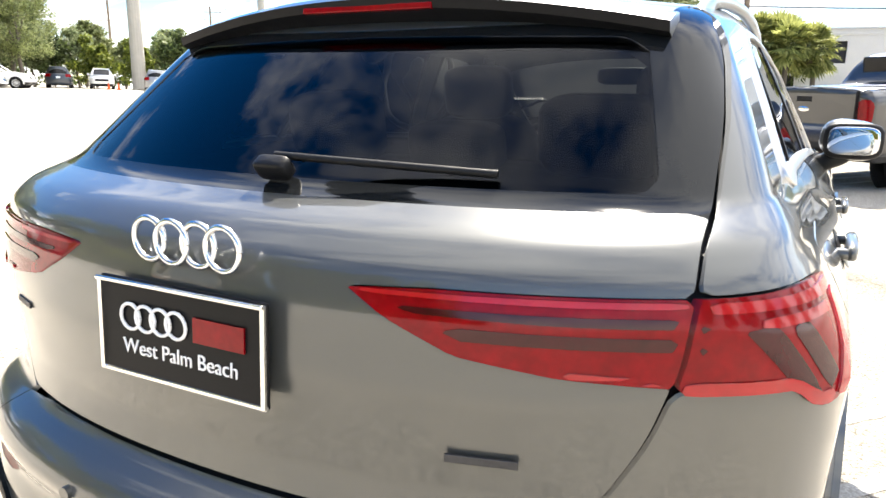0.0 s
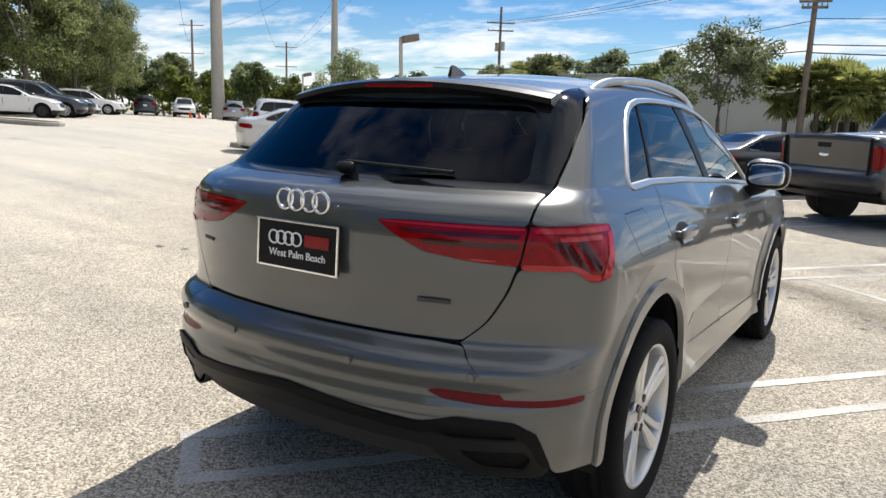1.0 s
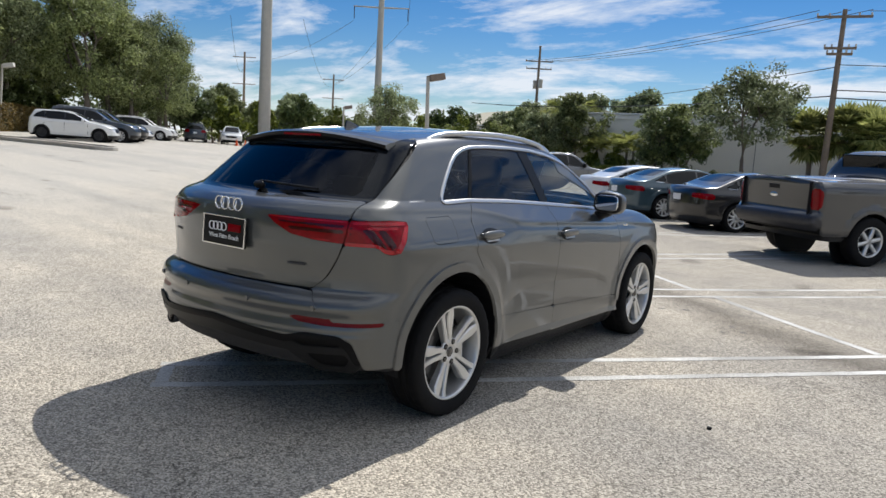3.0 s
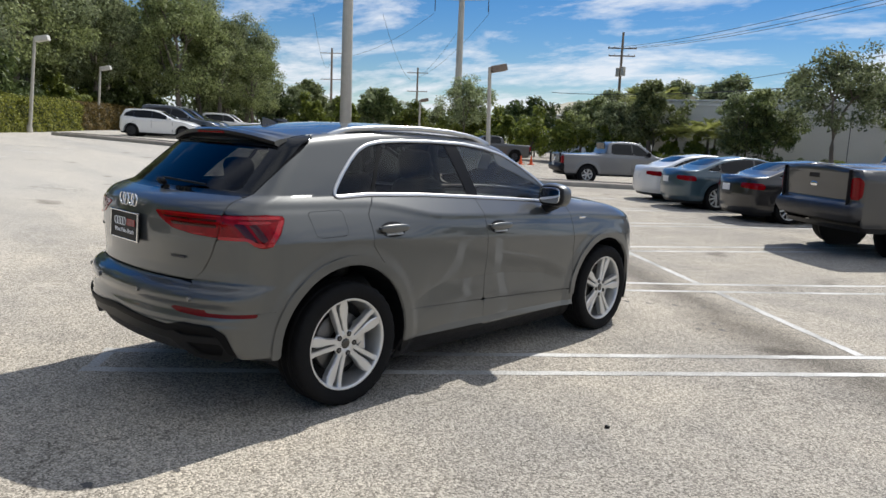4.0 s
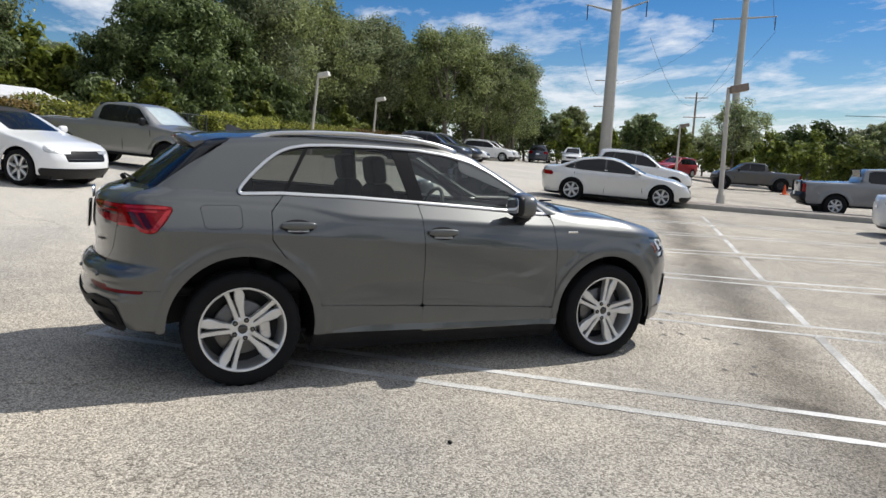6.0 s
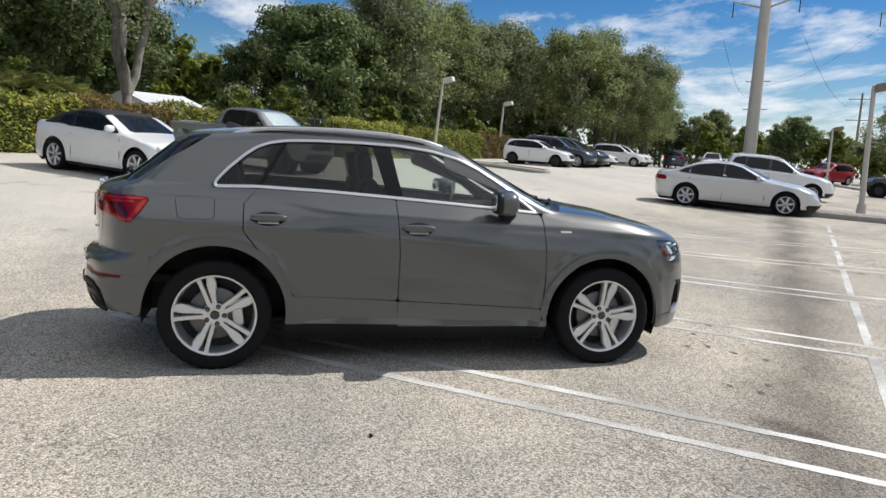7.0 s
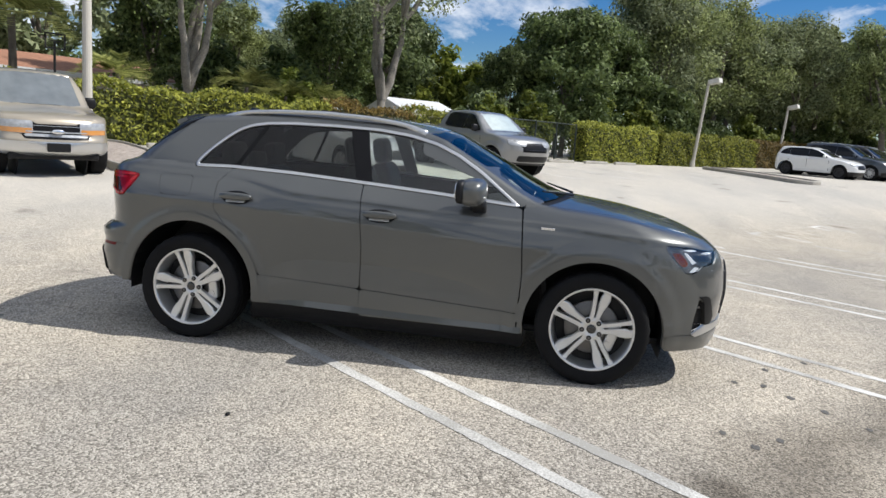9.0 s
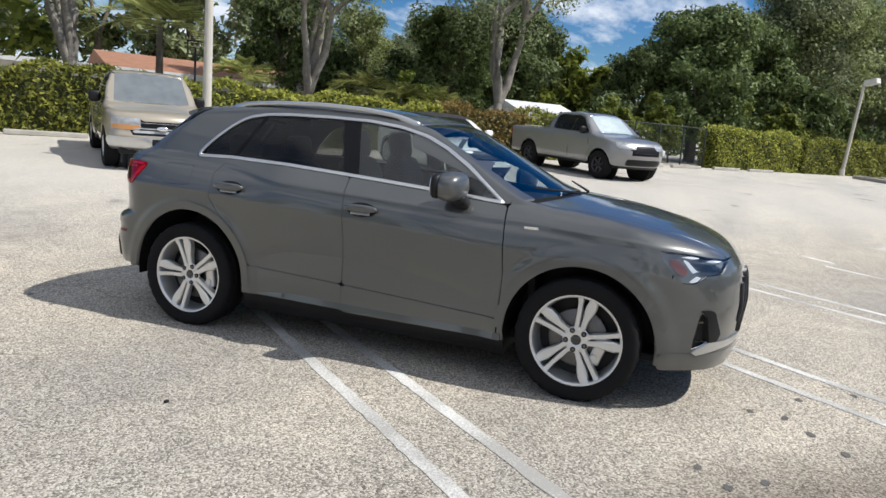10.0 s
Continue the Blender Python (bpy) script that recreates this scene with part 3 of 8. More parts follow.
INTAKE_FRAME = [(3.302, 0.597), (3.376, 0.602), (3.392, 0.585), (3.430, 0.461), (3.415, 0.419), (3.378, 0.402), (3.352, 0.560), (3.335, 0.588)]
REFLECTOR = [(0.49, 0.612), (0.52, 0.622), (0.70, 0.616), (0.92, 0.599), (0.89, 0.583), (0.66, 0.585), (0.54, 0.594)]
ARCHES = ((0.0, 0.362, 0.442), (2.68, 0.345, 0.430))


def arch(y, z, grow=0.0):
    return np.maximum(*[r + grow - np.hypot(y - c, z - h) for c, h, r in ARCHES])


TAILGATE_X = curve([(0.70, 0.50), (0.745, 0.545), (0.80, 0.612), (0.90, 0.668), (1.0, 0.700), (1.10, 0.710), (1.20, 0.698), (1.30, 0.688), (1.40, 0.662), (1.45, 0.640), (1.50, 0.60), (1.56, 0.57)], 0.02)
GATE_LOW = 0.742
GAP = 0.0034
hero = thing("grey_suv", "dark grey metallic sport utility car parked across white bay lines", "car", pose(0, 0, 0))


def gate(x, y, z):
    return np.maximum(np.maximum(np.abs(x) - TAILGATE_X(z), GATE_LOW - z), y + 0.085 + 1.40 * np.clip(1.475 - z, -0.1, 0.275))


def roof_edge(y):
    return 0.555 + 0 * y


BONNET_X = curve([(2.2, 0.725), (2.5, 0.715), (2.9, 0.685), (3.2, 0.62), (3.45, 0.52), (3.6, 0.44)], 0.05)
SEAM_B = curve([(-1.2, 0.60), (-0.5, 0.575), (-0.30, 0.555), (0, 0.55)], 0.02)   # bumper below, wing above


def seam(x, y):
    """Height of the line between bumper and rear wing, stepping up to the boot lid."""
    s = SEAM_B(y)
    up = np.interp(x, [0.47, 0.56, 0.62, 0.70], [0.742, 0.735, 0.69, 0.60])
    return np.where(y < -0.45, np.maximum(s, up), s)


def quarter(x, y, z):
    r = np.maximum.reduce([-poly(y, z, DLO), -poly(y, z, REAR_DOOR) + GAP, -poly(y, z, FRONT_DOOR) + GAP, arch(y, z), -poly(y, z, FUEL) + 0.004, -gate(x, y, z) + 0.0045])
    r = np.maximum(r, np.where(z > 1.3, roof_edge(y) - x, -1))
    r = np.maximum(r, np.where(y > 1.2, 0.590 + 0.125 * (y - 1.5) - x, -1))
    tail = np.maximum(poly(y, z, TAIL_OUT), y + 0.2)
    r = np.maximum(r, -tail + 0.002)
    low = np.where(y < -0.2, seam(x, y) - z + GAP, 0.478 - z - (y - 0.485) * 0.055)
    front_cut = np.maximum(y - 2.205, -(z - 1.068))
    r = np.maximum(r, np.where(y > 2.0, front_cut, -1))
    return np.maximum(r, low)


STRIP = [(-0.1, 0.552), (0.0, 0.552), (0.48, 0.520), (0.58, 0.547), (0.735, 0.540), (0.785, 0.503), (0.812, 0.395)]
STRIP_LOW = [(0.80, 0.362), (0.77, 0.345), (0.62, 0.350), (0.555, 0.395), (0.49, 0.440), (0.0, 0.458), (-0.1, 0.458)]


def bumper_rear(x, y, z):
    r = np.maximum.reduce([z - seam(x, y), arch(y, z), y + 0.2, 0.368 - z])
    r = np.maximum(r, -np.maximum(poly(x, z, STRIP + [(0.812, 0.1), (-0.1, 0.1)]), y + 0.3))
    return np.maximum(r, -np.maximum(poly(x, z, REFLECTOR), y + 0.56) + 0.001)


def diffuser(x, y, z):
    """The black strip under the bumper, which spreads into a vent at each corner."""
    return np.maximum(poly(x, z, STRIP + STRIP_LOW), y + 0.3)


def skin_x(y, z):
    """How far out the flank lies at (y, z)."""
    lo, hi = np.full(y.shape, 0.3), np.full(y.shape, 1.1)
    for _ in range(24):
        m = (lo + hi) / 2
        ins = SKIN(m, y, z) < 0
        lo, hi = np.where(ins, m, lo), np.where(ins, hi, m)
    return lo


SKIN = hero_value()


def window_trim(side, width=0.020):
    """A bright strip that runs round the side windows, proud of the skin."""
    p, q = np.array(DLO), []
    for a, b in zip(p, np.roll(p, -1, 0)):
        k = max(1, int(np.hypot(*(b - a)) / 0.02))
        q += [a + (b - a) * i / k for i in range(k)]
    q = np.array(q)
    for _ in range(2):
        q = (np.roll(q, 1, 0) + 2 * q + np.roll(q, -1, 0)) / 4
    t = np.roll(q, -1, 0) - np.roll(q, 1, 0)
    t /= np.linalg.norm(t, axis=1, keepdims=True)
    n = np.stack([-t[:, 1], t[:, 0]], 1)
    rings = []
    for off, lift in ((0.0, -0.012), (0.0, 0.005), (0.004, 0.008), (width - 0.004, 0.008), (width, 0.005), (width, -0.012)):
        c = q + n * off
        rings.append(np.stack([side * (skin_x(c[:, 0], c[:, 1]) + lift), c[:, 0], c[:, 1]], 1))
    k, m = len(q), len(rings)
    vs = np.stack(rings, 1).reshape(-1, 3)
    fs = [(i * m + j, ((i + 1) % k) * m + j, ((i + 1) % k) * m + j + 1, i * m + j + 1) for i in range(k) for j in range(m - 1)]
    if side < 0:
        fs = [f[::-1] for f in fs]
    raw("window_trim", vs, fs, M["satin"], hero, "bright aluminium window surround", True)


VENTS = ([(0.50, 0.500), (0.58, 0.535), (0.715, 0.518), (0.750, 0.480), (0.56, 0.474)], [(0.575, 0.440), (0.755, 0.446), (0.772, 0.415), (0.745, 0.378), (0.64, 0.380)])


def vents(x, y, z):
    return np.maximum(np.minimum(poly(x, z, VENTS[0]), poly(x, z, VENTS[1])), y + 0.3)


for side in (1, -1):
    P_ = lambda name, reg, m, label="", lift=0.0, rim=0.012: hero_shell.panel(name, "wall", reg, M[m], hero, label, lift, rim, side)
    P_("side_panel", quarter, "paint")
    P_("rear_door", lambda x, y, z: np.maximum.reduce([poly(y, z, REAR_DOOR) + GAP, -poly(y, z, DLO), arch(y, z)]), "paint")
    P_("front_door", lambda x, y, z: np.maximum.reduce([poly(y, z, FRONT_DOOR) + GAP, -poly(y, z, DLO)]), "paint")
    P_("sill_trim", lambda x, y, z: np.maximum.reduce([poly(y, z, REAR_SILL) + 0.002, 0.295 - z, arch(y, z)]), "paint", lift=0.004)
    P_("sill_trim", lambda x, y, z: np.maximum(poly(y, z, FRONT_SILL) + 0.002, 0.275 - z), "paint", lift=0.004)
    P_("sill_underside", lambda x, y, z: np.maximum.reduce([0.16 - z, z - 0.30, 0.42 - y, y - 2.26, arch(y, z)]), "black", lift=-0.012)
    for c_ in (0, 1):
        ac, ah, ar = ARCHES[c_]
        P_("arch_lip", lambda x, y, z: np.maximum.reduce([ar + 0.001 - np.hypot(y - ac, z - ah), np.hypot(y - ac, z - ah) - ar - 0.052, 0.352 - z, 0.45 - x]), "paint", lift=0.011, rim=0.016)
    bv, ys_ = [], np.linspace(0.56, 2.24, 40)
    for y_ in ys_:
        u_ = min(1.0, (y_ - 0.56) / 0.22)
        zt, zb = 0.312 + 0.034 * u_ - 0.018 * (y_ - 0.56), 0.300 - 0.014 * (y_ - 0.56)
        xs_ = float(skin_x(np.array([y_]), np.array([zt]))[0])
        bv += [(side * (xs_ + 0.003), y_, zt), (side * (xs_ + 0.005 + 0.006 * u_), y_, zb), (side * (xs_ - 0.03), y_, zb - 0.014)]
    bf = [(3 * i + k, 3 * i + k + 1, 3 * i + k + 4, 3 * i + k + 3)[::side] for i in range(len(ys_) - 1) for k in (0, 1)]
    raw("sill_blade", bv, bf, M["paint"], hero, "", False)
    P_("fuel_flap", lambda x, y, z: poly(y, z, FUEL), "paint", lift=0.0005)
    P_("wing", lambda x, y, z: np.maximum.reduce([np.where(z > 1.062, 2.205 - y + GAP, poly(y, z, [(2.212, 0.2), (2.222, 0.66), (2.195, 1.05), (2.215, 1.25), (3.6, 1.25), (3.6, 0.1), (2.21, 0.1)]) + GAP),
                                              arch(y, z), BONNET_X(y) - x + GAP, np.where(z < 0.86, y - 3.15 + 0.001, -1), -poly(y, z, HEADLAMP), y - 3.46, 0.275 - z]), "paint")
    P_("headlamp_bezel", lambda x, y, z: np.maximum(poly(y, z, HEADLAMP) + 0.001, 0.25 - x), "lamp_dark", lift=-0.03, rim=0.0)
    P_("headlamp_lens", lambda x, y, z: np.maximum(poly(y, z, HEADLAMP) + 0.002, 0.25 - x), "glass_lens", rim=0.0, label="clear headlamp cover")
    P_("tail_lamp", lambda x, y, z: np.maximum.reduce([poly(y, z, TAIL_OUT) + 0.002, y + 0.2, -gate(x, y, z) + GAP]), "red_lamp", "red tail lamp lens", lift=0.004, rim=0.03)
    window_trim(side)
    inner = lambda y, z: poly(y, z, DLO) + 0.020
    dq = lambda y, z: (y - 0.262) - (z - 1.19) * 0.56          # quarter light | rear door glass
    d1 = lambda y, z: (y - 1.105) - (z - 1.12) * -0.30          # rear glass | pillar
    d2 = lambda y, z: (y - 1.205) - (z - 1.12) * -0.24          # pillar | front glass
    P_("quarter_window", lambda x, y, z: np.maximum.reduce([inner(y, z), dq(y, z) + 0.012]), "glass_dark", "dark privacy glass", lift=-0.004, rim=0.0)
    P_("window_divider", lambda x, y, z: np.maximum.reduce([inner(y, z), -dq(y, z) - 0.012, dq(y, z) - 0.014]), "deep_black", lift=-0.001)
    P_("rear_window", lambda x, y, z: np.maximum.reduce([inner(y, z), -dq(y, z) + 0.014, d1(y, z)]), "glass_dark", "dark privacy glass", lift=-0.004, rim=0.0)
    P_("pillar_trim", lambda x, y, z: np.maximum.reduce([inner(y, z), -d1(y, z), d2(y, z)]), "matte_black", lift=-0.001)
    P_("front_window", lambda x, y, z: np.maximum.reduce([inner(y, z), -d2(y, z)]), "glass_tint", "lightly tinted glass", lift=-0.004, rim=0.0)
    P_("bumper_intake", lambda x, y, z: np.maximum(poly(y, z, INTAKE), 0.3 - x), "black", lift=-0.02, rim=0.0)

W_ = lambda name, reg, m, label="", lift=0.0, rim=0.012: hero_shell.panel(name, "wall", reg, M[m], hero, label, lift, rim, 1, True)
T_ = lambda name, reg, m, label="", lift=0.0, rim=0.012: hero_shell.panel(name, "top", reg, M[m], hero, label, lift, rim)
REAR_GLASS = [(-0.1, 1.200), (0.605, 1.200), (0.620, 1.22), (0.548, 1.415), (0.50, 1.437), (-0.1, 1.445)]
W_("rear_bumper", bumper_rear, "paint")
W_("rear_diffuser", lambda x, y, z: np.maximum.reduce([diffuser(x, y, z) + GAP, arch(y, z), -vents(x, y, z)]), "insert", "black lower bumper insert")
BAND = STRIP + [(0.790, 0.398), (0.762, 0.476), (0.722, 0.508), (0.59, 0.516), (0.485, 0.488), (0.0, 0.522), (-0.1, 0.522)]
W_("bumper_trim", lambda x, y, z: np.maximum.reduce([poly(x, z, BAND), y + 0.3, arch(y, z)]), "deep_black", "black strip across the bumper", lift=0.009, rim=0.02)
# black strip set behind the lid's lower gap to draw its shadow
W_("boot_seal", lambda x, y, z: np.maximum.reduce([np.abs(z - GATE_LOW) - 0.03, x - 0.53, y + 0.3]), "matte_black", lift=-0.022, rim=0.0)
W_("boot_lid", lambda x, y, z: np.maximum.reduce([gate(x, y, z) + GAP, GATE_LOW + 0.009 - z, -np.maximum(poly(x, z, TAIL_IN), y + 0.3), z - 1.178]), "paint", "closed boot lid")
W_("boot_frame", lambda x, y, z: np.maximum.reduce([gate(x, y, z) + GAP, 1.178 - z, -np.maximum(poly(x, z, REAR_GLASS), y - 0.1), z - 1.50]), "glass_black", "black glass surround", lift=-0.002)
W_("rear_screen", lambda x, y, z: np.maximum(poly(x, z, REAR_GLASS), y - 0.1), "glass_rear", "dark rear window", lift=-0.004, rim=0.0)
for side in (1, -1):
    hero_shell.panel("boot_lamp", "wall", lambda x, y, z: np.maximum.reduce([poly(x, z, TAIL_IN) + 0.002, y + 0.3, gate(x, y, z) + GAP]), M["red_lamp"], hero, "red lamp strip on the boot lid", 0.004, 0.03, side)
for side in (1, -1):
    hero_shell.panel("bumper_reflector", "wall", lambda x, y, z: np.maximum(poly(x, z, REFLECTOR), y + 0.56), M["red_reflex"], hero, "dark red reflector strip", -0.001, 0.012, side)
GRILLE = [(-0.1, 0.80), (0.36, 0.80), (0.47, 0.70), (0.47, 0.55), (0.36, 0.40), (-0.1, 0.40)]
W_("front_bumper", lambda x, y, z: np.maximum.reduce([3.15 - y, arch(y, z), -poly(y, z, HEADLAMP), -np.maximum(poly(y, z, INTAKE), 0.3 - x), -np.maximum(poly(x, z, GRILLE), 3.3 - y), z - 0.87, 0.355 - z]), "paint")
W_("front_lip", lambda x, y, z: np.maximum.reduce([3.13 - y, arch(y, z), -np.maximum(poly(x, z, GRILLE), 3.3 - y), z - 0.352, 0.254 - z]), "paint", lift=0.005, rim=0.03)
W_("front_grille", lambda x, y, z: np.maximum(poly(x, z, GRILLE), 3.3 - y), "gloss_black", "black grille")
SCREEN_MID = lambda x: 2.455 - 0.33 * x * x
T_("roof", lambda x, y, z: np.maximum.reduce([np.abs(x) - 0.556, -0.225 - y - 0.10 * (1 - (x / 0.6) ** 2), (y - (1.60 - 0.26 * x * x))]), "paint")
T_("windscreen", lambda x, y, z: np.maximum.reduce([np.abs(x) - 0.565 - (y - 1.5) * 0.10, (1.615 - 0.26 * x * x) - y, y - SCREEN_MID(x)]), "glass_screen", "windscreen", lift=-0.003, rim=0.0)
for side in (1, -1):
    T_("windscreen_pillar", lambda x, y, z: np.maximum.reduce([side * x - 0.66 - (y - 1.5) * 0.135, 0.560 + (y - 1.5) * 0.10 - side * x, 1.50 - y, y - SCREEN_MID(x)]), "paint")
T_("scuttle", lambda x, y, z: np.maximum.reduce([np.abs(x) - 0.68, SCREEN_MID(x) - y, y - SCREEN_MID(x) - 0.075]), "black", lift=-0.012)
T_("bonnet", lambda x, y, z: np.maximum.reduce([np.abs(x) - BONNET_X(y) + GAP, SCREEN_MID(x) + 0.065 - y, y - (3.50 - 0.30 * x * x)]), "paint")

# ---- lining, underside
hero_shell.panel("cabin_lining", "wall", lambda x, y, z: np.maximum.reduce([-(poly(y, z, DLO) + 0.018), -np.maximum(poly(x, z, REAR_GLASS), y - 0.1), arch(y, z, 0.01), y - 2.2, 0.25 - z, z - 1.52, np.where((y > 1.2) & (z > 1.0), 0.60 + 0.125 * (y - 1.5) - x, -1)]), M["cabin"], hero, "", -0.035, 0.0, 1, True)
T_("headliner", lambda x, y, z: np.maximum.reduce([np.abs(x) - 0.60, -0.28 - y, y - 1.66]), "cabin", lift=-0.030, rim=0.0)
# unseen sheet under the bonnet, added to keep sun out of its gaps
T_("engine_shield", lambda x, y, z: np.maximum.reduce([np.abs(x) - 0.90, 2.40 - y, y - 3.56]), "black", lift=-0.035, rim=0.0)
bm = bmesh.new()
box(bm, pose(0, 1.50, 0.27), 1.36, 3.3, 0.05, 0.02)
part("floor_pan", bm, M["black"], hero)
# unseen fillers, added so no sun leaks down between floor and sills
for side in (1, -1):
    bm = bmesh.new()
    box(bm, pose(side * 0.755, 1.34, 0.30), 0.19, 1.62, 0.05, 0.01)
    part("floor_side", bm, M["black"], hero)
bm = bmesh.new()
box(bm, pose(0, 2.35, 0.62, 8), 1.36, 0.05, 0.75, 0.01)
part("bulkhead", bm, M["black"], hero)
bm = bmesh.new()
box(bm, pose(0, -0.40, 0.54), 1.2, 0.66, 0.06, 0.02)
part("boot_floor", bm, M["cabin"], hero)
for yc, h, r in ARCHES:
    for side in (1, -1):
        n, vs, fs = 20, [], []
        for i in range(n + 1):
            a = math.pi * (-0.10 + (1.145 if yc == 0 else 1.20) * i / n)
            for x in (0.45, 0.60, 0.868):
                vs.append((side * x, yc + (r + 0.004) * math.cos(a), h + (r + 0.004) * math.sin(a)))
        for i in range(n):
            for k in (0, 1):
                fs.append((i * 3 + k, i * 3 + k + 1, i * 3 + k + 4, i * 3 + k + 3))
        m0 = len(vs)
        vs.append((side * 0.45, yc, h))
        for i in range(n):
            fs.append((m0, i * 3, i * 3 + 3))
        raw("wheel_arch_liner", vs, fs, M["black"], hero)

# ---- wheels
def hero_wheel():
    g = [(0.262, -0.105), (0.272, -0.112), (0.300, -0.119), (0.325, -0.118), (0.345, -0.109), (0.352, -0.098)]
    tread = []
    for k, t in enumerate(np.linspace(-0.092, 0.092, 25)):
        groove = k in (5, 6, 10, 11, 13, 14, 18, 19)
        tread.append((0.3475 if groove else 0.3565 - 2.2 * (t * t) * 0.2, float(t)))
    prof = g + tread + [(r, -t) for r, t in reversed(g)]
    vs, fs = revolve(prof, 96)
    k = len(prof)
    vs = [((x, y * 0.985, z * 0.985) if (i // k) % 3 == 0 and abs(x) > 0.058 and math.hypot(y, z) > 0.34 else (x, y, z)) for i, (x, y, z) in enumerate(vs)]
    lip = [(0.225, -0.10), (0.235, 0.02), (0.244, 0.070), (0.246, 0.094), (0.252, 0.103), (0.262, 0.1045), (0.268, 0.100), (0.266, 0.090), (0.262, 0.06), (0.262, -0.10), (0.225, -0.10)]
    rv, rf = revolve(lip, 72)
    wheel = raw("wheel", rv, rf, M["alloy"], hero, "silver alloy wheel with five double spokes", True)
    raw("tyre", vs, fs, M["rubber"], wheel, "black road tyre", True)
    # brake disc and its bell; a black disc draws the shade behind the spokes
    dv, df = revolve([(0.07, 0.02), (0.165, 0.02), (0.170, 0.015), (0.170, -0.005), (0.07, -0.005)], 48)
    raw("brake_disc", dv, df, M["steel"], wheel, "", True)
    bv, bf = revolve([(0.0, -0.03), (0.262, -0.03)], 48)
    raw("back_plate", bv, bf, M["black"], wheel)
    hv, hf = revolve([(0.0, 0.050), (0.055, 0.050), (0.074, 0.060), (0.079, 0.070), (0.075, 0.078), (0.045, 0.0815), (0.040, 0.078), (0.0, 0.078)], 40)
    raw("hub", hv, hf, M["alloy"], wheel, "", True)
    cv, cf = revolve([(0.0, 0.0815), (0.024, 0.081), (0.030, 0.078), (0.030, 0.07)], 28)
    raw("hub_cap", cv, cf, M["gloss_black"], wheel, "black centre cap", True)
    bm = bmesh.new()
    box(bm, pose(0.018, 0.135, -0.02, -8), 0.06, 0.070, 0.19, 0.015)
    for dz in (0.055, -0.055):
        cyl(bm, (0.040, 0.120, dz - 0.02), (0.054, 0.120, dz - 0.02), 0.024, 0.021, 14)
    part("brake_caliper", bm, M["satin"], wheel)
    # each pair: a narrow spoke, and one that widens to a paddle at the rim
    narrow = [(0.045, 0.0165, 0.0155, 0.052, 0.079), (0.085, 0.0190, 0.0150, 0.048, 0.080), (0.150, 0.0255, 0.0150, 0.044, 0.084), (0.215, 0.0345, 0.0150, 0.046, 0.090), (0.254, 0.0420, 0.0200, 0.055, 0.099)]
    paddle = [(0.045, -0.0165, 0.0155, 0.052, 0.079), (0.085, -0.0185, 0.0165, 0.048, 0.081), (0.130, -0.0215, 0.0195, 0.044, 0.084), (0.165, -0.0265, 0.0270, 0.044, 0.087), (0.205, -0.0310, 0.0310, 0.046, 0.091), (0.235, -0.0330, 0.0250, 0.050, 0.095), (0.254, -0.0350, 0.0310, 0.055, 0.100)]
    for i in range(5):
        a0 = 2 * math.pi * i / 5 + math.pi / 2
        for nm, stations in (("spoke", narrow), ("spoke", paddle)):
            vs, fs = [], []
            for r, off, hw, t0, t1 in stations:
                ring = [(off - hw, t0), (off - hw, t1 - 0.007), (off - hw * 0.75, t1), (off + hw * 0.75, t1), (off + hw, t1 - 0.007), (off + hw, t0)]
                for u, t in ring:
                    vs.append((t, r * math.cos(a0) - u * math.sin(a0), r * math.sin(a0) + u * math.cos(a0)))
            for q in range(len(stations) - 1):
                for k in range(6):
                    c0, c1 = q * 6 + k, q * 6 + (k + 1) % 6
                    fs.append((c0, c0 + 6, c1 + 6, c1))
            raw(nm, vs, fs, M["alloy"], wheel)
        bm = bmesh.new()
        a = a0 + math.pi / 5
        cyl(bm, (0.060, 0.058 * math.cos(a), 0.058 * math.sin(a)), (0.0835, 0.058 * math.cos(a), 0.058 * math.sin(a)), 0.0165, 0.0155, 14)
        part("bolt_recess", bm, M["black"], wheel)
        bm = bmesh.new()
        cyl(bm, (0.070, 0.058 * math.cos(a), 0.058 * math.sin(a)), (0.0850, 0.058 * math.cos(a), 0.058 * math.sin(a)), 0.0095, 0.0085, 6)
        part("wheel_bolt", bm, M["steel"], wheel)
    return wheel


hw = hero_wheel()
hw.matrix_basis = pose(0.79, 0, 0.352, 15)
copy_thing(hw, pose(0.79, 2.68, 0.352, -11))
copy_thing(hw, pose(-0.79, 0, 0.352, 0, 0, 180))
copy_thing(hw, pose(-0.79, 2.68, 0.352, 0, 0, 180))


def puff(name, m, sx, sy, sz, material, parent, label="", e=0.45, n=20):
    """A cushion-like rounded block of full sizes (a superellipsoid)."""
    vs, fs = [], []
    pw = lambda v: math.copysign(abs(v) ** e, v)
    k = n // 2
    for i in range(k + 1):
        p = -math.pi / 2 + math.pi * i / k
        for j in range(n):
            a = 2 * math.pi * j / n
            vs.append(m @ Vector((sx / 2 * pw(math.cos(p)) * pw(math.cos(a)), sy / 2 * pw(math.cos(p)) * pw(math.sin(a)), sz / 2 * pw(math.sin(p)))))
    for i in range(k):
        for j in range(n):
            fs.append((i * n + j, i * n + (j + 1) % n, (i + 1) * n + (j + 1) % n, (i + 1) * n + j))
    return raw(name, vs, fs, material, parent, label, True)


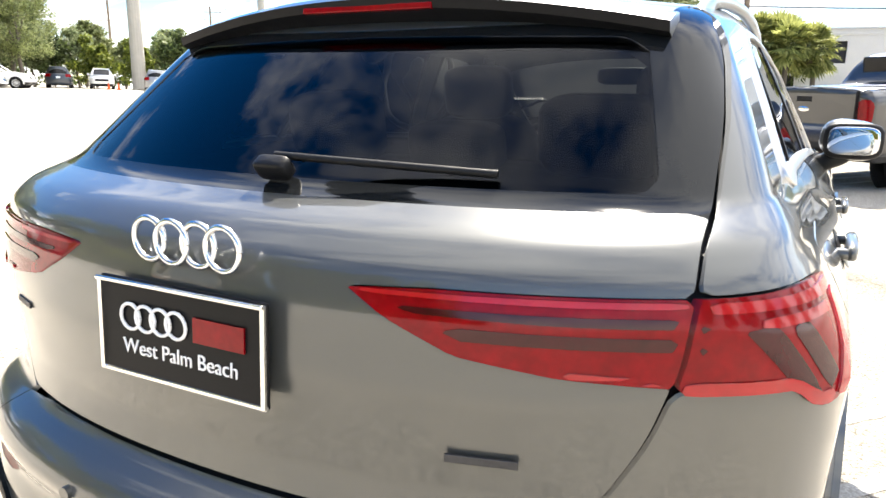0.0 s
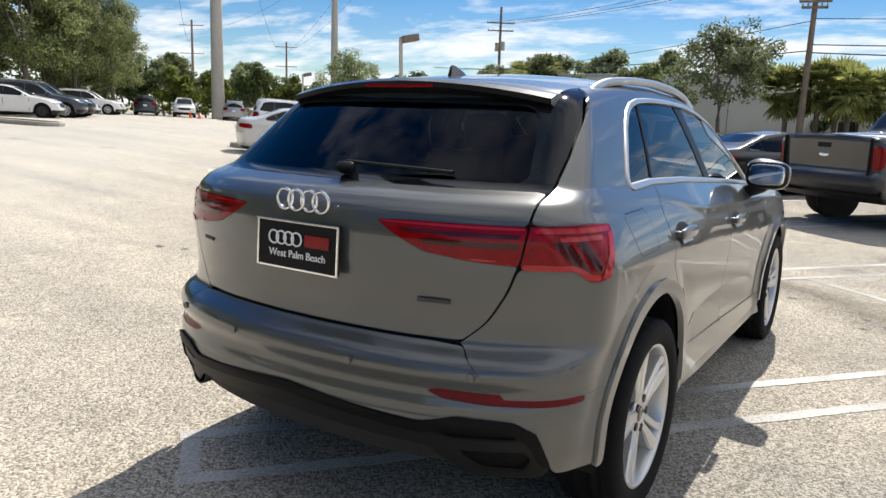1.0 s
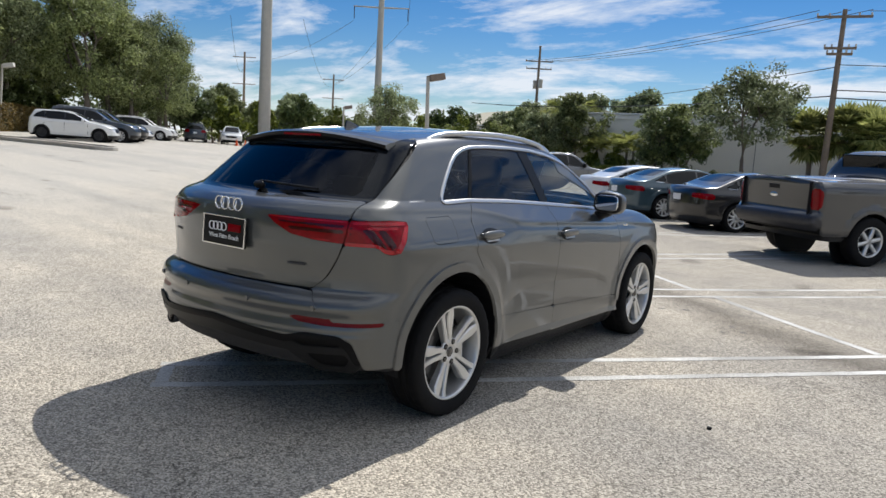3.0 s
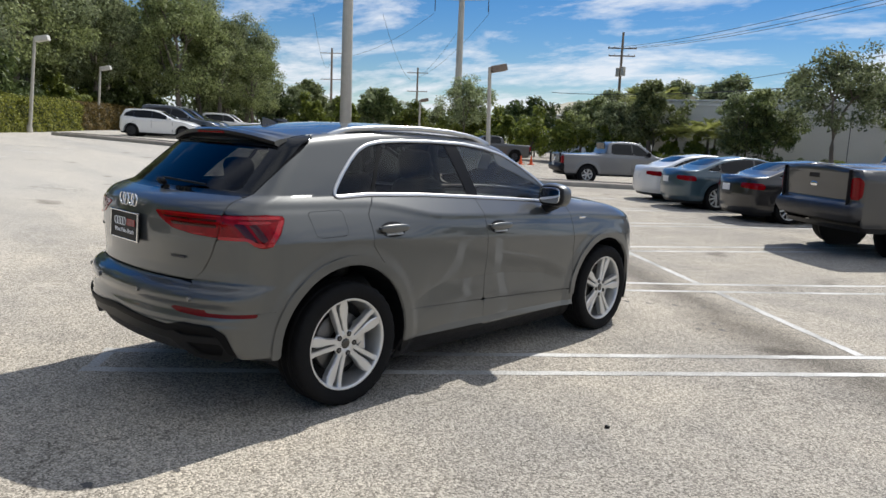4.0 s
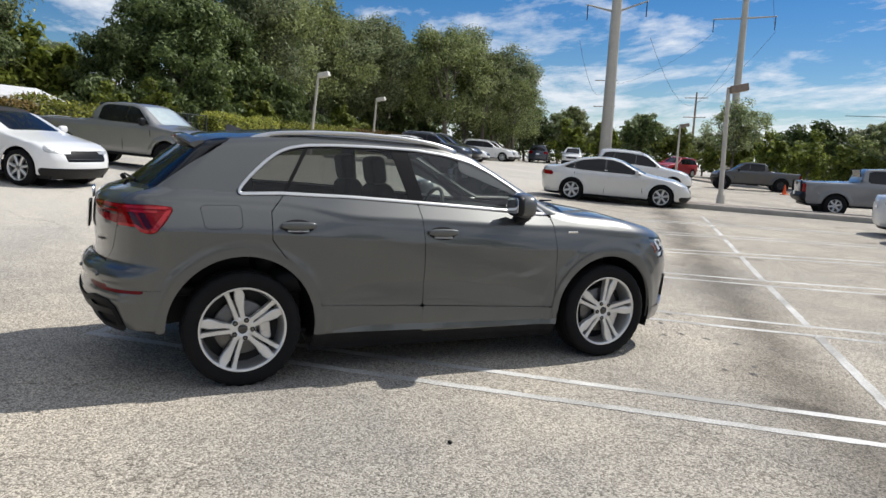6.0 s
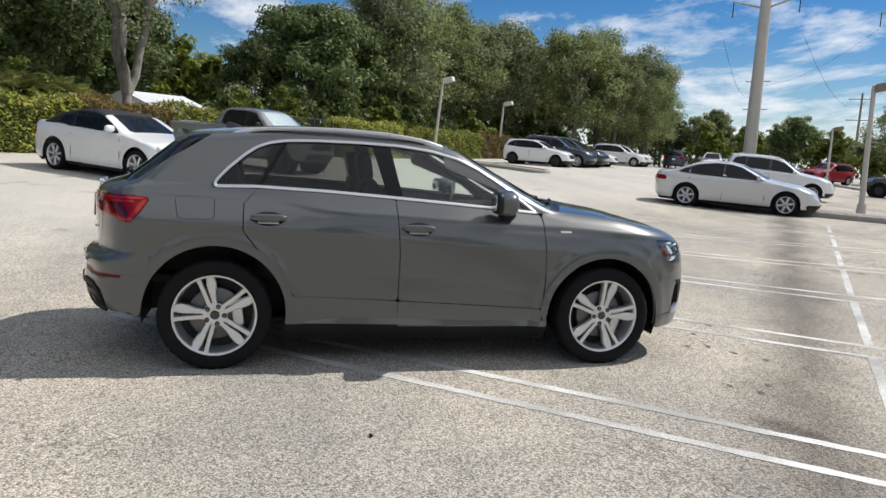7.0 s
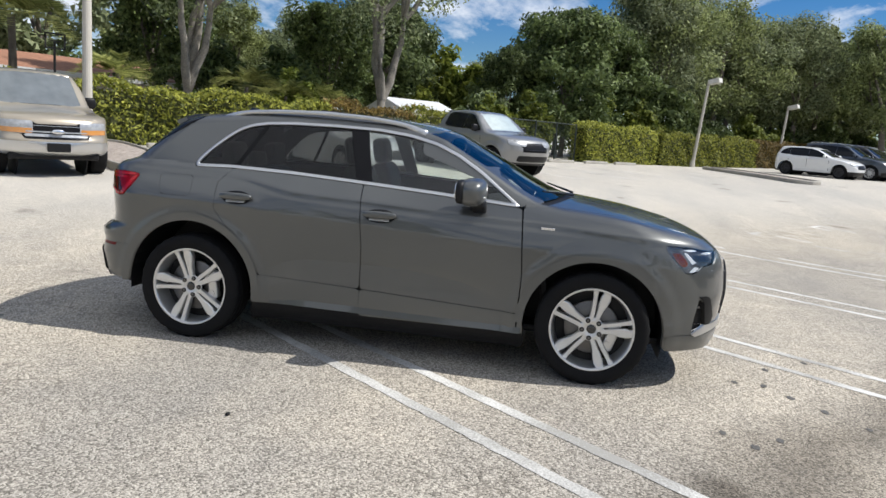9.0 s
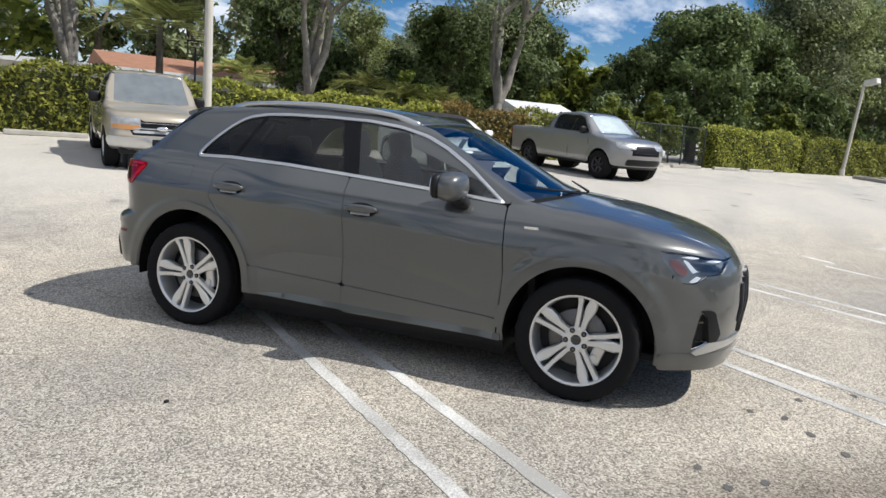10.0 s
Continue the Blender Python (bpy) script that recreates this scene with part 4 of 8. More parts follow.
# ---- cabin
for x in (0.37, -0.37):
    puff("front_seat", pose(x, 1.30, 0.62, 6), 0.50, 0.52, 0.22, M["leather"], hero)
    puff("seat_back", pose(x, 1.06, 0.93, 14), 0.48, 0.17, 0.64, M["leather"], hero)
    puff("headrest", pose(x, 0.97, 1.33, 10), 0.27, 0.11, 0.20, M["leather"], hero)
    puff("rear_headrest", pose(x, 0.06, 1.24, 8), 0.29, 0.10, 0.19, M["leather"], hero)
puff("rear_bench", pose(0, 0.42, 0.60, 6), 1.28, 0.52, 0.22, M["leather"], hero)
puff("rear_backrest", pose(0, 0.14, 0.88, 14), 1.26, 0.18, 0.58, M["leather"], hero)
puff("rear_headrest", pose(0, 0.06, 1.20, 8), 0.26, 0.09, 0.13, M["leather"], hero)
puff("dashboard", pose(0, 2.06, 0.95), 1.40, 0.50, 0.24, M["cabin"], hero, e=0.5)
puff("centre_console", pose(0, 1.5, 0.58), 0.22, 0.9, 0.3, M["cabin"], hero, e=0.4)
bm = bmesh.new()
box(bm, pose(0, -0.30, 1.02, -3), 1.22, 0.62, 0.018, 0.006)
part("luggage_cover", bm, mat("grey_cover_cloth", (0.10, 0.105, 0.115), 0.8, 0, 0.15, 12, 0.3, 300), hero, "grey roller luggage cover")
ring = [(-0.37 + 0.185 * math.cos(a), 1.74 + 0.06 * math.sin(a), 1.00 + 0.175 * math.sin(a)) for a in np.linspace(0, 2 * math.pi, 29)]
tube("steering_wheel", ring, 0.016, M["leather"], hero)
puff("steering_hub", pose(-0.37, 1.75, 1.00, -20), 0.17, 0.06, 0.12, M["leather"], hero)
puff("interior_mirror", pose(0, 1.70, 1.40), 0.24, 0.04, 0.075, M["black"], hero)
bm = bmesh.new()
box(bm, pose(0.36, 1.72, 1.36, 62), 0.10, 0.13, 0.002)
part("windscreen_sticker", bm, M["white_plastic"], hero, "white paper in the windscreen")

# ---- boot: loading sill, seat latches, and what lies on the boot floor
bm = bmesh.new()
box(bm, pose(0, -0.745, 0.700), 1.02, 0.085, 0.022, 0.006)
sill = part("loading_sill", bm, M["cabin"], hero, "black loading sill with bright slots")
for k in range(32):
    bm = bmesh.new()
    box(bm, pose(-0.48 + 0.031 * k, -0.765, 0.712), 0.017, 0.034, 0.004, 0.001)
    part("sill_slot", bm, M["chrome"], sill)
for x in (-0.42, 0.0, 0.42):
    bm = bmesh.new()
    box(bm, pose(x, -0.005, 0.80, 14), 0.035, 0.02, 0.075, 0.004)
    part("seat_latch", bm, M["gloss_black"], hero)
BOOT = 0.572
card = thing("cardboard_box", "flat brown cardboard box lying in the boot", "box", pose(0.20, -0.50, BOOT, 0, 0, 12))
bm = bmesh.new()
box(bm, pose(0, 0, 0.025), 0.46, 0.30, 0.05, 0.003)
part("carton", bm, mat("brown_cardboard", (0.36, 0.23, 0.115), 0.85, 0, 0.15, 9, 0.2, 160), card)
for x in (-0.11, 0.11):
    bm = bmesh.new()
    box(bm, pose(x, 0, 0.0515), 0.205, 0.29, 0.002)
    part("flap", bm, card.children[0].data.materials[0], card)
mats = thing("floor_mats", "stack of black rubber floor mats in clear plastic", "floor mat", pose(-0.08, -0.28, BOOT, 0, 0, -8))
for k in range(4):
    bm = bmesh.new()
    box(bm, pose(0.015 * k, 0.01 * k, 0.010 + 0.016 * k, 0, 0, 4 * k), 0.62 - 0.03 * k, 0.34 - 0.02 * k, 0.012, 0.004)
    part("mat", bm, M["leather"], mats)
bm = bmesh.new()
box(bm, pose(0.08, 0.02, 0.067, 0, 0, 15), 0.21, 0.148, 0.001)
part("paper_sheet", bm, M["white_plastic"], mats, "white paper sheet")
wrap, vs, fs, K = np.random.default_rng(9), [], [], 30
for i in range(K + 1):
    for k in range(K + 1):
        u, v = i / K - 0.5, k / K - 0.5
        fold = 0.022 * math.sin(17 * u + 9 * v) * math.sin(13 * v - 7 * u) + 0.012 * wrap.normal()
        edge = max(abs(u), abs(v))
        vs.append((0.86 * u + 0.02 * wrap.normal(), 0.50 * v + 0.012 * wrap.normal(), (0.085 + fold if edge < 0.44 else 0.012 + 0.5 * abs(fold))))
fs = [(i * (K + 1) + k, (i + 1) * (K + 1) + k, (i + 1) * (K + 1) + k + 1, i * (K + 1) + k + 1) for i in range(K) for k in range(K)]
sheet = raw("plastic_sheet", vs, fs, glass_mat("clear_plastic_film", (0.93, 0.94, 0.95), 0.12, 1.5), None, "", False)
sheet.matrix_basis = pose(-0.02, -0.34, BOOT, 0, 0, -5)
tagged(sheet, "crumpled clear plastic sheet spread over the boot floor", "plastic sheet")

# ---- lamps: dark blade fields and bright light guides on the red lenses
TL = [[(-0.640, 1.052), (-0.600, 1.050), (-0.548, 0.955), (-0.585, 0.962)], [(-0.585, 1.050), (-0.548, 1.048), (-0.508, 0.975), (-0.535, 0.955)], [(-0.82, 1.060), (-0.66, 1.058), (-0.67, 1.048), (-0.82, 1.050)], [(-0.82, 1.040), (-0.675, 1.036), (-0.66, 1.020), (-0.82, 1.024)]]
TLB = [[(-0.82, 1.087), (-0.415, 1.084), (-0.424, 1.070), (-0.82, 1.074)], [(-0.432, 1.070), (-0.406, 1.066), (-0.492, 0.940), (-0.520, 0.946)], [(-0.82, 0.988), (-0.590, 0.984), (-0.553, 0.956), (-0.525, 0.956), (-0.520, 0.938), (-0.560, 0.938), (-0.592, 0.968), (-0.82, 0.970)],
       [(-0.62, 1.063), (-0.470, 1.063), (-0.488, 1.050), (-0.62, 1.050)]]
for side in (1, -1):
    for pts in TL:
        hero_shell.panel("lamp_field", "wall", lambda x, y, z: np.maximum.reduce([poly(y, z, pts), y + 0.2, -gate(x, y, z) + GAP + 0.006]), M["red_dark"], hero, "", 0.0055, 0.004, side)
    for pts in TLB:
        hero_shell.panel("light_guide", "wall", lambda x, y, z: np.maximum.reduce([poly(y, z, pts), y + 0.2, -gate(x, y, z) + GAP + 0.006]), M["red_bright"], hero, "", 0.0075, 0.004, side)
    for pts, m_ in (([(0.345, 1.066), (0.70, 1.066), (0.70, 1.054), (0.37, 1.056)], "red_dark"), ([(0.40, 1.044), (0.70, 1.042), (0.70, 1.026), (0.44, 1.028)], "red_dark"), ([(0.29, 1.084), (0.80, 1.088), (0.80, 1.079), (0.31, 1.077)], "red_bright"), ([(0.56, 0.997), (0.80, 0.982), (0.80, 0.974), (0.56, 0.989)], "red_bright")):
        hero_shell.panel("lamp_field" if m_ == "red_dark" else "light_guide", "wall", lambda x, y, z: np.maximum.reduce([poly(x, z, pts), y + 0.3, gate(x, y, z) + GAP + 0.006]), M[m_], hero, "", 0.006 if m_ == "red_dark" else 0.0075, 0.004, side)
    # headlamp insides
    for pts, m_, nm, dep in (([(3.125, 0.868), (3.180, 0.872), (3.238, 0.808), (3.215, 0.775), (3.165, 0.815)], "amber", "side_marker", -0.018),
                        ([(3.235, 0.866), (3.405, 0.846), (3.390, 0.815), (3.285, 0.824)], "lens_sky_tint", "projector", -0.020),
                        ([(3.084, 0.904), (3.20, 0.899), (3.424, 0.864), (3.420, 0.853), (3.20, 0.886), (3.102, 0.888)], "drl", "light_guide", -0.012),
                        ([(3.195, 0.880), (3.212, 0.878), (3.274, 0.815), (3.398, 0.808), (3.394, 0.797), (3.262, 0.800)], "drl", "light_guide", -0.012),
                        ([(3.245, 0.752), (3.280, 0.752), (3.310, 0.785), (3.290, 0.793)], "drl", "light_guide", -0.014), ([(3.298, 0.757), (3.328, 0.763), (3.352, 0.785), (3.330, 0.790)], "drl", "light_guide", -0.014), ([(3.346, 0.770), (3.378, 0.779), (3.395, 0.787), (3.372, 0.790)], "drl", "light_guide", -0.014)):
        hero_shell.panel(nm, "wall", lambda x, y, z: np.maximum(poly(y, z, pts), 0.25 - x), M[m_], hero, "", dep, 0.008, side)
    # bright blade in the front corner intake
    hero_shell.panel("intake_blade", "wall", lambda x, y, z: np.maximum(poly(y, z, [(3.292, 0.364), (3.375, 0.416), (3.436, 0.417), (3.55, 0.425), (3.55, 0.385), (3.43, 0.372), (3.369, 0.356), (3.308, 0.341)]), 0.3 - x), M["satin"], hero, "bright silver blade", 0.010, 0.02, side)
    hero_shell.panel("intake_frame", "wall", lambda x, y, z: np.maximum(poly(y, z, INTAKE_FRAME), 0.3 - x), M["insert"], hero, "dark grey frame round the corner intake", 0.009, 0.03, side)
    for k in range(4):
        zz = 0.415 + 0.038 * k
        hero_shell.panel("intake_slat", "wall", lambda x, y, z: np.maximum.reduce([poly(y, z, INTAKE) + 0.006, np.abs(z - zz) - 0.006, 0.3 - x]), M["gloss_black"], hero, "", -0.010, 0.01, side)
    # corner frames of the rear insert
    for pts in VENTS:
        hero_shell.panel("bumper_vent", "wall", lambda x, y, z: np.maximum(poly(x, z, pts) - 0.01, y + 0.3), M["deep_black"], hero, "", -0.014, 0.0, side)

# ---- roof rails, spoiler, aerial
for side in (1, -1):
    s = [(0.06, 1.505), (0.12, 1.533), (0.25, 1.557), (0.5, 1.574), (0.8, 1.580), (1.1, 1.569), (1.32, 1.545), (1.44, 1.520), (1.50, 1.498)]
    prof = [(-0.012, -0.026), (-0.013, -0.006), (-0.007, 0.004), (0.005, 0.005), (0.012, -0.003), (0.010, -0.026)]
    cz = curve(s, 0.04)
    vs, fs = [], []
    ys = np.linspace(0.05, 1.51, 50)
    for y in ys:
        foot = 0.052 * max(0.0, (abs(y - 0.78) - 0.60) / 0.13) ** 0.5      # the rail stands on a foot at each end
        for a, b in prof:
            vs.append((side * (0.572 + a - 0.012 * ((y - 0.75) / 0.75) ** 2), y, float(cz(y)) + (b - foot if b < -0.02 else b)))
    for i in range(len(ys) - 1):
        for k in range(6):
            f = (i * 6 + k, i * 6 + (k + 1) % 6, (i + 1) * 6 + (k + 1) % 6, (i + 1) * 6 + k)
            fs.append(f if side < 0 else f[::-1])
    fs += [tuple(range(6)), tuple(reversed(range(len(vs) - 6, len(vs))))]
    raw("roof_rail", vs, fs, M["satin"], hero, "bright aluminium roof rail", True)
vs, fs, N = [], [], 25
for x in np.linspace(-0.575, 0.575, N):
    c = (x / 0.6) ** 2
    yf, yr = -0.20 - 0.10 * (1 - c), -0.350 + 0.20 * x * x
    zf, zr = 1.527 - 0.052 * c, 1.514 - 0.060 * c
    vs += [(x, yf, zf), (x, (yf + yr) / 2, (zf + zr) / 2 + 0.004), (x, yr, zr), (x, yr + 0.004, zr - 0.018), (x, yf + 0.03, zf - 0.075)]
for i in range(N - 1):
    for k in range(5):
        fs.append((i * 5 + k, i * 5 + (k + 1) % 5, (i + 1) * 5 + (k + 1) % 5, (i + 1) * 5 + k))
fs += [tuple(reversed(range(5))), tuple(range(len(vs) - 5, len(vs)))]
sp = raw("roof_spoiler", vs, fs, [M["paint"], M["matte_black"]], hero, "grey roof spoiler over the rear window")
for i, q in enumerate(sp.data.polygons):
    q.material_index = 1 if (i % 5 in (2, 3, 4) and i < (N - 1) * 5) else 0
bm = bmesh.new()
box(bm, pose(0, -0.342, 1.496, -10), 0.30, 0.012, 0.012, 0.002)
part("brake_light", bm, M["red_lamp"], hero, "high red brake light")
fin = [(0.115, 1.566, 0.004), (0.085, 1.578, 0.004), (0.035, 1.594, 0.004), (0.012, 1.597, 0.004), (0.002, 1.590, 0.004), (-0.008, 1.548, 0.009), (0.05, 1.553, 0.018), (0.10, 1.560, 0.012)]
vs = [(sg * w, y, z) for y, z, w in fin for sg in (1, -1)]
k = len(fin)
fs = [(2 * i, 2 * ((i + 1) % k), 2 * ((i + 1) % k) + 1, 2 * i + 1) for i in range(k)] + [tuple(range(0, 2 * k, 2)), tuple(range(2 * k - 1, 0, -2))]
raw("roof_aerial", vs, fs, M["gloss_black"], hero, "black shark-fin aerial")

# ---- wiper, rings, plate, badges, sensors, exhaust
tube("rear_wiper", [(0.02, -0.645, 1.235), (0.16, -0.630, 1.230), (0.40, -0.588, 1.220)], 0.0065, M["black"], hero)
puff("wiper_pivot", pose(0.025, -0.655, 1.215, 40), 0.07, 0.03, 0.04, M["black"], hero)
for k in range(4):
    ring = [(-0.078 + 0.052 * k + 0.033 * math.cos(a), -0.829 - 0.004 * (k % 2), 1.116 + 0.033 * math.sin(a)) for a in np.linspace(0, 2 * math.pi, 25)]
    tube("badge_ring", ring, 0.005, M["chrome"], hero)
plate = bmesh.new()
box(plate, pose(0, -0.852, 0.975, -3), 0.345, 0.010, 0.158, 0.004)
plate = part("dealer_plate", plate, M["matte_black"], hero, "black dealer plate in a bright frame")
for sx, sz, w, h in ((0, 0.075, 0.345, 0.007), (0, -0.075, 0.345, 0.008), (-0.169, 0, 0.007, 0.154), (0.169, 0, 0.007, 0.154)):
    bm = bmesh.new()
    box(bm, pose(sx, -0.859, 0.975 + sz, -3), w, 0.008, h, 0.002)
    part("plate_frame", bm, M["chrome"], plate)
bm = bmesh.new()
box(bm, pose(0.085, -0.8585, 0.995, -3), 0.10, 0.003, 0.038)
part("brand_mark", bm, M["red_lamp"], plate, "red bar")
for k in range(4):
    ring = [(-0.10 + 0.033 * k + 0.021 * math.cos(a), -0.859, 0.995 + 0.021 * math.sin(a)) for a in np.linspace(0, 2 * math.pi, 17)]
    tube("plate_ring", ring, 0.003, M["white_plastic"], plate)


def words(text, size, m, material, parent, name="lettering", depth=0.001):
    cu = bpy.data.curves.new(name, "FONT")
    cu.body, cu.size, cu.align_x, cu.align_y, cu.extrude = text, size, "CENTER", "CENTER", depth
    tmp = bpy.data.objects.new(name, cu)
    me = bpy.data.meshes.new_from_object(tmp)
    bpy.data.objects.remove(tmp)
    bpy.data.curves.remove(cu)
    me.transform(m)
    return finish(me, name, material, parent, "", False)


words("West Palm Beach", 0.034, pose(0, -0.8595, 0.945, 90 - 3), M["white_plastic"], plate)
bm = bmesh.new()
box(bm, pose(0, -0.8585, 0.915, -3), 0.16, 0.002, 0.010)
part("small_lettering", bm, M["white_plastic"], plate)
for x, z, w in ((0.47, 0.862, 0.10), (-0.53, 0.930, 0.08)):
    yb = -0.822 + 0.20 * x * x + 0.22 * x ** 4
    bm = bmesh.new()
    box(bm, pose(x, yb - 0.016, z, -2, 0, math.degrees(math.atan(0.4 * x + 0.88 * x ** 3))), w, 0.004, 0.012, 0.001)
    part("boot_badge", bm, M["dark_metal"], hero)
bm = bmesh.new()
box(bm, pose(float(skin_x(np.array([2.36]), np.array([0.95]))[0]), 2.36, 0.950), 0.006, 0.085, 0.016, 0.002)
part("wing_badge", bm, M["chrome"], hero)
for x in (-0.62, -0.25, 0.25, 0.62):
    yb = -0.915 + 0.20 * x * x + 0.22 * x ** 4
    bm = bmesh.new()
    cyl(bm, (x, yb - 0.006, 0.668), (x, yb + 0.02, 0.668), 0.012, 0.012, 16)
    part("parking_sensor", bm, M["paint"], hero)
for x in (-0.58,):
    ev, ef = revolve([(0.030, 0.0), (0.036, 0.0), (0.036, 0.20), (0.030, 0.20), (0.030, 0.0)], 24)
    e = raw("exhaust_tip", ev, ef, M["dark_metal"], hero, "", True)
    e.matrix_basis = pose(x, -0.785, 0.40, 0, 0, 90)

# ---- handles and mirrors
for y, z in ((0.32, 0.985), (1.295, 0.945)):
    hx = float(skin_x(np.array([y]), np.array([z]))[0])
    for side in (1, -1):
        # the cup's shadow, laid on the door as a flat black oval
        hero_shell.panel("handle_cup", "wall", lambda x, yy, zz: np.hypot((yy - y) / 2.3, zz - z + 0.004) - 0.044, M["black"], hero, "", 0.0012, 0.0, side)
        h = puff("door_handle", pose(side * (hx + 0.024), y, z + 0.006), 0.030, 0.225, 0.048, M["paint"], hero, "", 0.7)
        for dy in (-0.092, 0.092):
            puff("handle_post", pose(side * (hx + 0.006), y + dy, z + 0.004), 0.050, 0.030, 0.026, M["paint"], hero, "", 0.7, 12)
        # bright strip for the highlight low in the cup
        bm = bmesh.new()
        box(bm, pose(side * (hx + 0.017), y, z - 0.024, 0, side * -30), 0.006, 0.13, 0.020, 0.002)
        part("handle_strip", bm, M["satin"], hero)
for side in (1, -1):
    puff("door_mirror", pose(side * 0.918, 1.885, 1.145, 0, side * 8, side * -10), 0.235, 0.165, 0.165, M["paint"], hero, "grey door mirror", 0.72, 28)
    puff("mirror_foot", pose(side * 0.850, 1.92, 1.055, 0, side * -24), 0.16, 0.10, 0.075, M["black"], hero, "", 0.6)
    puff("mirror_bezel", pose(side * 0.924, 1.822, 1.143, 0, 0, side * -6), 0.225, 0.060, 0.150, M["black"], hero, "black mirror surround", 0.55)
    puff("mirror_glass", pose(side * 0.925, 1.796, 1.145, 0, 0, side * -6), 0.19, 0.012, 0.115, M["mirror"], hero, "mirror glass", 0.5)
    bm = bmesh.new()
    cyl(bm, (side * 0.15, 2.50, 1.13), (side * 0.62, 2.30, 1.165), 0.009, 0.006, 8)
    part("wiper_blade", bm, M["black"], hero)
# front slats
for k in range(7):
    hero_shell.panel("grille_slat", "wall", lambda x, y, z: np.maximum.reduce([poly(x, z, GRILLE) + 0.01, np.abs(x - 0.06 - 0.06 * k) - 0.008, 3.3 - y]), M["dark_metal"], hero, "", 0.012, 0.015, 1)

# ---------------------------------------------------------------- ground sheet
def ground_sheet():
    a = np.concatenate([-np.geomspace(900, 45, 14), np.arange(-44, 34, 1.0), np.geomspace(35, 900, 14)])
    n = len(a)
    xs, ys = a - 6, a + 6
    vs = [(x, y, float(rise(x, y))) for x in xs for y in ys]
    fs = [(i * n + j, (i + 1) * n + j, (i + 1) * n + j + 1, i * n + j + 1) for i in range(n - 1) for j in range(n - 1)]
    g = raw("ground", vs, fs, M["ground"], None, smooth=True)
    return tagged(g, "pale worn tarmac of a sunny car park", "ground", kind="structure")


ground_sheet()

STAIN = mat("oil_stain", (0.10, 0.095, 0.088), 0.8, 0, 0.3, 20, 0.4, 90)
for i, (x, y, r) in enumerate(((1.43, 3.39, 0.040), (1.58, 3.52, 0.050), (1.44, 3.68, 0.045), (0.48, 3.66, 0.045), (0.49, 3.84, 0.05), (0.68, 3.95, 0.05), (0.88, 4.09, 0.05), (1.10, 4.25, 0.04), (0.10, 3.95, 0.05), (-0.2, 4.3, 0.05), (0.93, -1.42, 0.045), (1.04, -1.08, 0.03), (-4.68, 1.90, 0.16), (-4.40, 2.02, 0.10))):
    rs = random.Random(i)
    vs = [(x, y, float(rise(x, y)) + 0.003)]
    for k in range(18):
        a = 2 * math.pi * k / 18
        q = r * 0.46 * (0.75 + 0.5 * rs.random())
        vs.append((x + q * 1.5 * math.cos(a), y + q * math.sin(a), float(rise(x, y)) + 0.003))
    tagged(raw("oil_stain", vs, [(0, k + 1, (k + 1) % 18 + 1) for k in range(18)], STAIN, None), "small dark oil stain on the tarmac", "stain", "oil stains", "structure")
pb = puff("pebble", pose(0, 0, 0.008), 0.030, 0.022, 0.018, M["black"], None, "", 0.8, 10)
pb.matrix_basis = pose(2.06, 0.862, float(rise(2.06, 0.862)))
tagged(pb, "small black scrap lying on the tarmac", "litter")

# ---------------------------------------------------------------- the other vehicles
WHEELS = {}


def plain_wheel(parent, r, rim, width, spokes, tone, at):
    """A road wheel: rim with its tyre and spokes; meshes are shared between alike wheels."""
    key = (r, rim, width, spokes, tone)
    if key not in WHEELS:
        h = width / 2
        tv = revolve([(rim, -h * 0.9), (rim + 0.02, -h), (r - 0.05, -h * 1.02), (r - 0.012, -h * 0.86), (r, -h * 0.6), (r, h * 0.6), (r - 0.012, h * 0.86), (r - 0.05, h * 1.02), (rim + 0.02, h), (rim, h * 0.9)], 32)
        rv, rf = revolve([(rim * 0.86, -h * 0.8), (rim * 0.9, h * 0.5), (rim * 0.93, h * 0.8), (rim, h * 0.92), (rim + 0.006, h * 0.85), (rim, -h * 0.8)], 32)
        sv, sf = [], []
        for i in range(spokes):
            a = 2 * math.pi * i / spokes
            b = len(sv)
            for rr, hw in ((rim * 0.05, rim * 0.16), (rim * 0.5, rim * (0.9 / spokes)), (rim * 0.94, rim * (1.0 / spokes))):
                for u, t in ((-hw, h * 0.35), (-hw * 0.7, h * 0.72), (hw * 0.7, h * 0.72), (hw, h * 0.35)):
                    sv.append((t, rr * math.cos(a) - u * math.sin(a), rr * math.sin(a) + u * math.cos(a)))
            for s in range(2):
                for q in range(4):
                    sf.append((b + s * 4 + q, b + s * 4 + (q + 1) % 4, b + s * 4 + 4 + (q + 1) % 4, b + s * 4 + 4 + q)[::-1])
        dv, df = revolve([(0.0, h * 0.1), (rim * 0.9, h * 0.1)], 24)
        me = []
        for nm, v, f, m in (("wheel", rv, rf, tone), ("tyre", *tv, "rubber"), ("spokes", sv, sf, tone), ("brake_shield", dv, df, "dark_metal")):
            d = bpy.data.meshes.new(nm)
            d.from_pydata(v, [], f)
            d.materials.append(M[m])
            d.shade_smooth()
            me.append(d)
        WHEELS[key] = me
    me = WHEELS[key]
    w = new("wheel", me[0])
    w.parent = parent
    w.matrix_basis = at
    for d in me[1:]:
        o = new(d.name.split(".")[0], d)
        o.parent = w
    return w


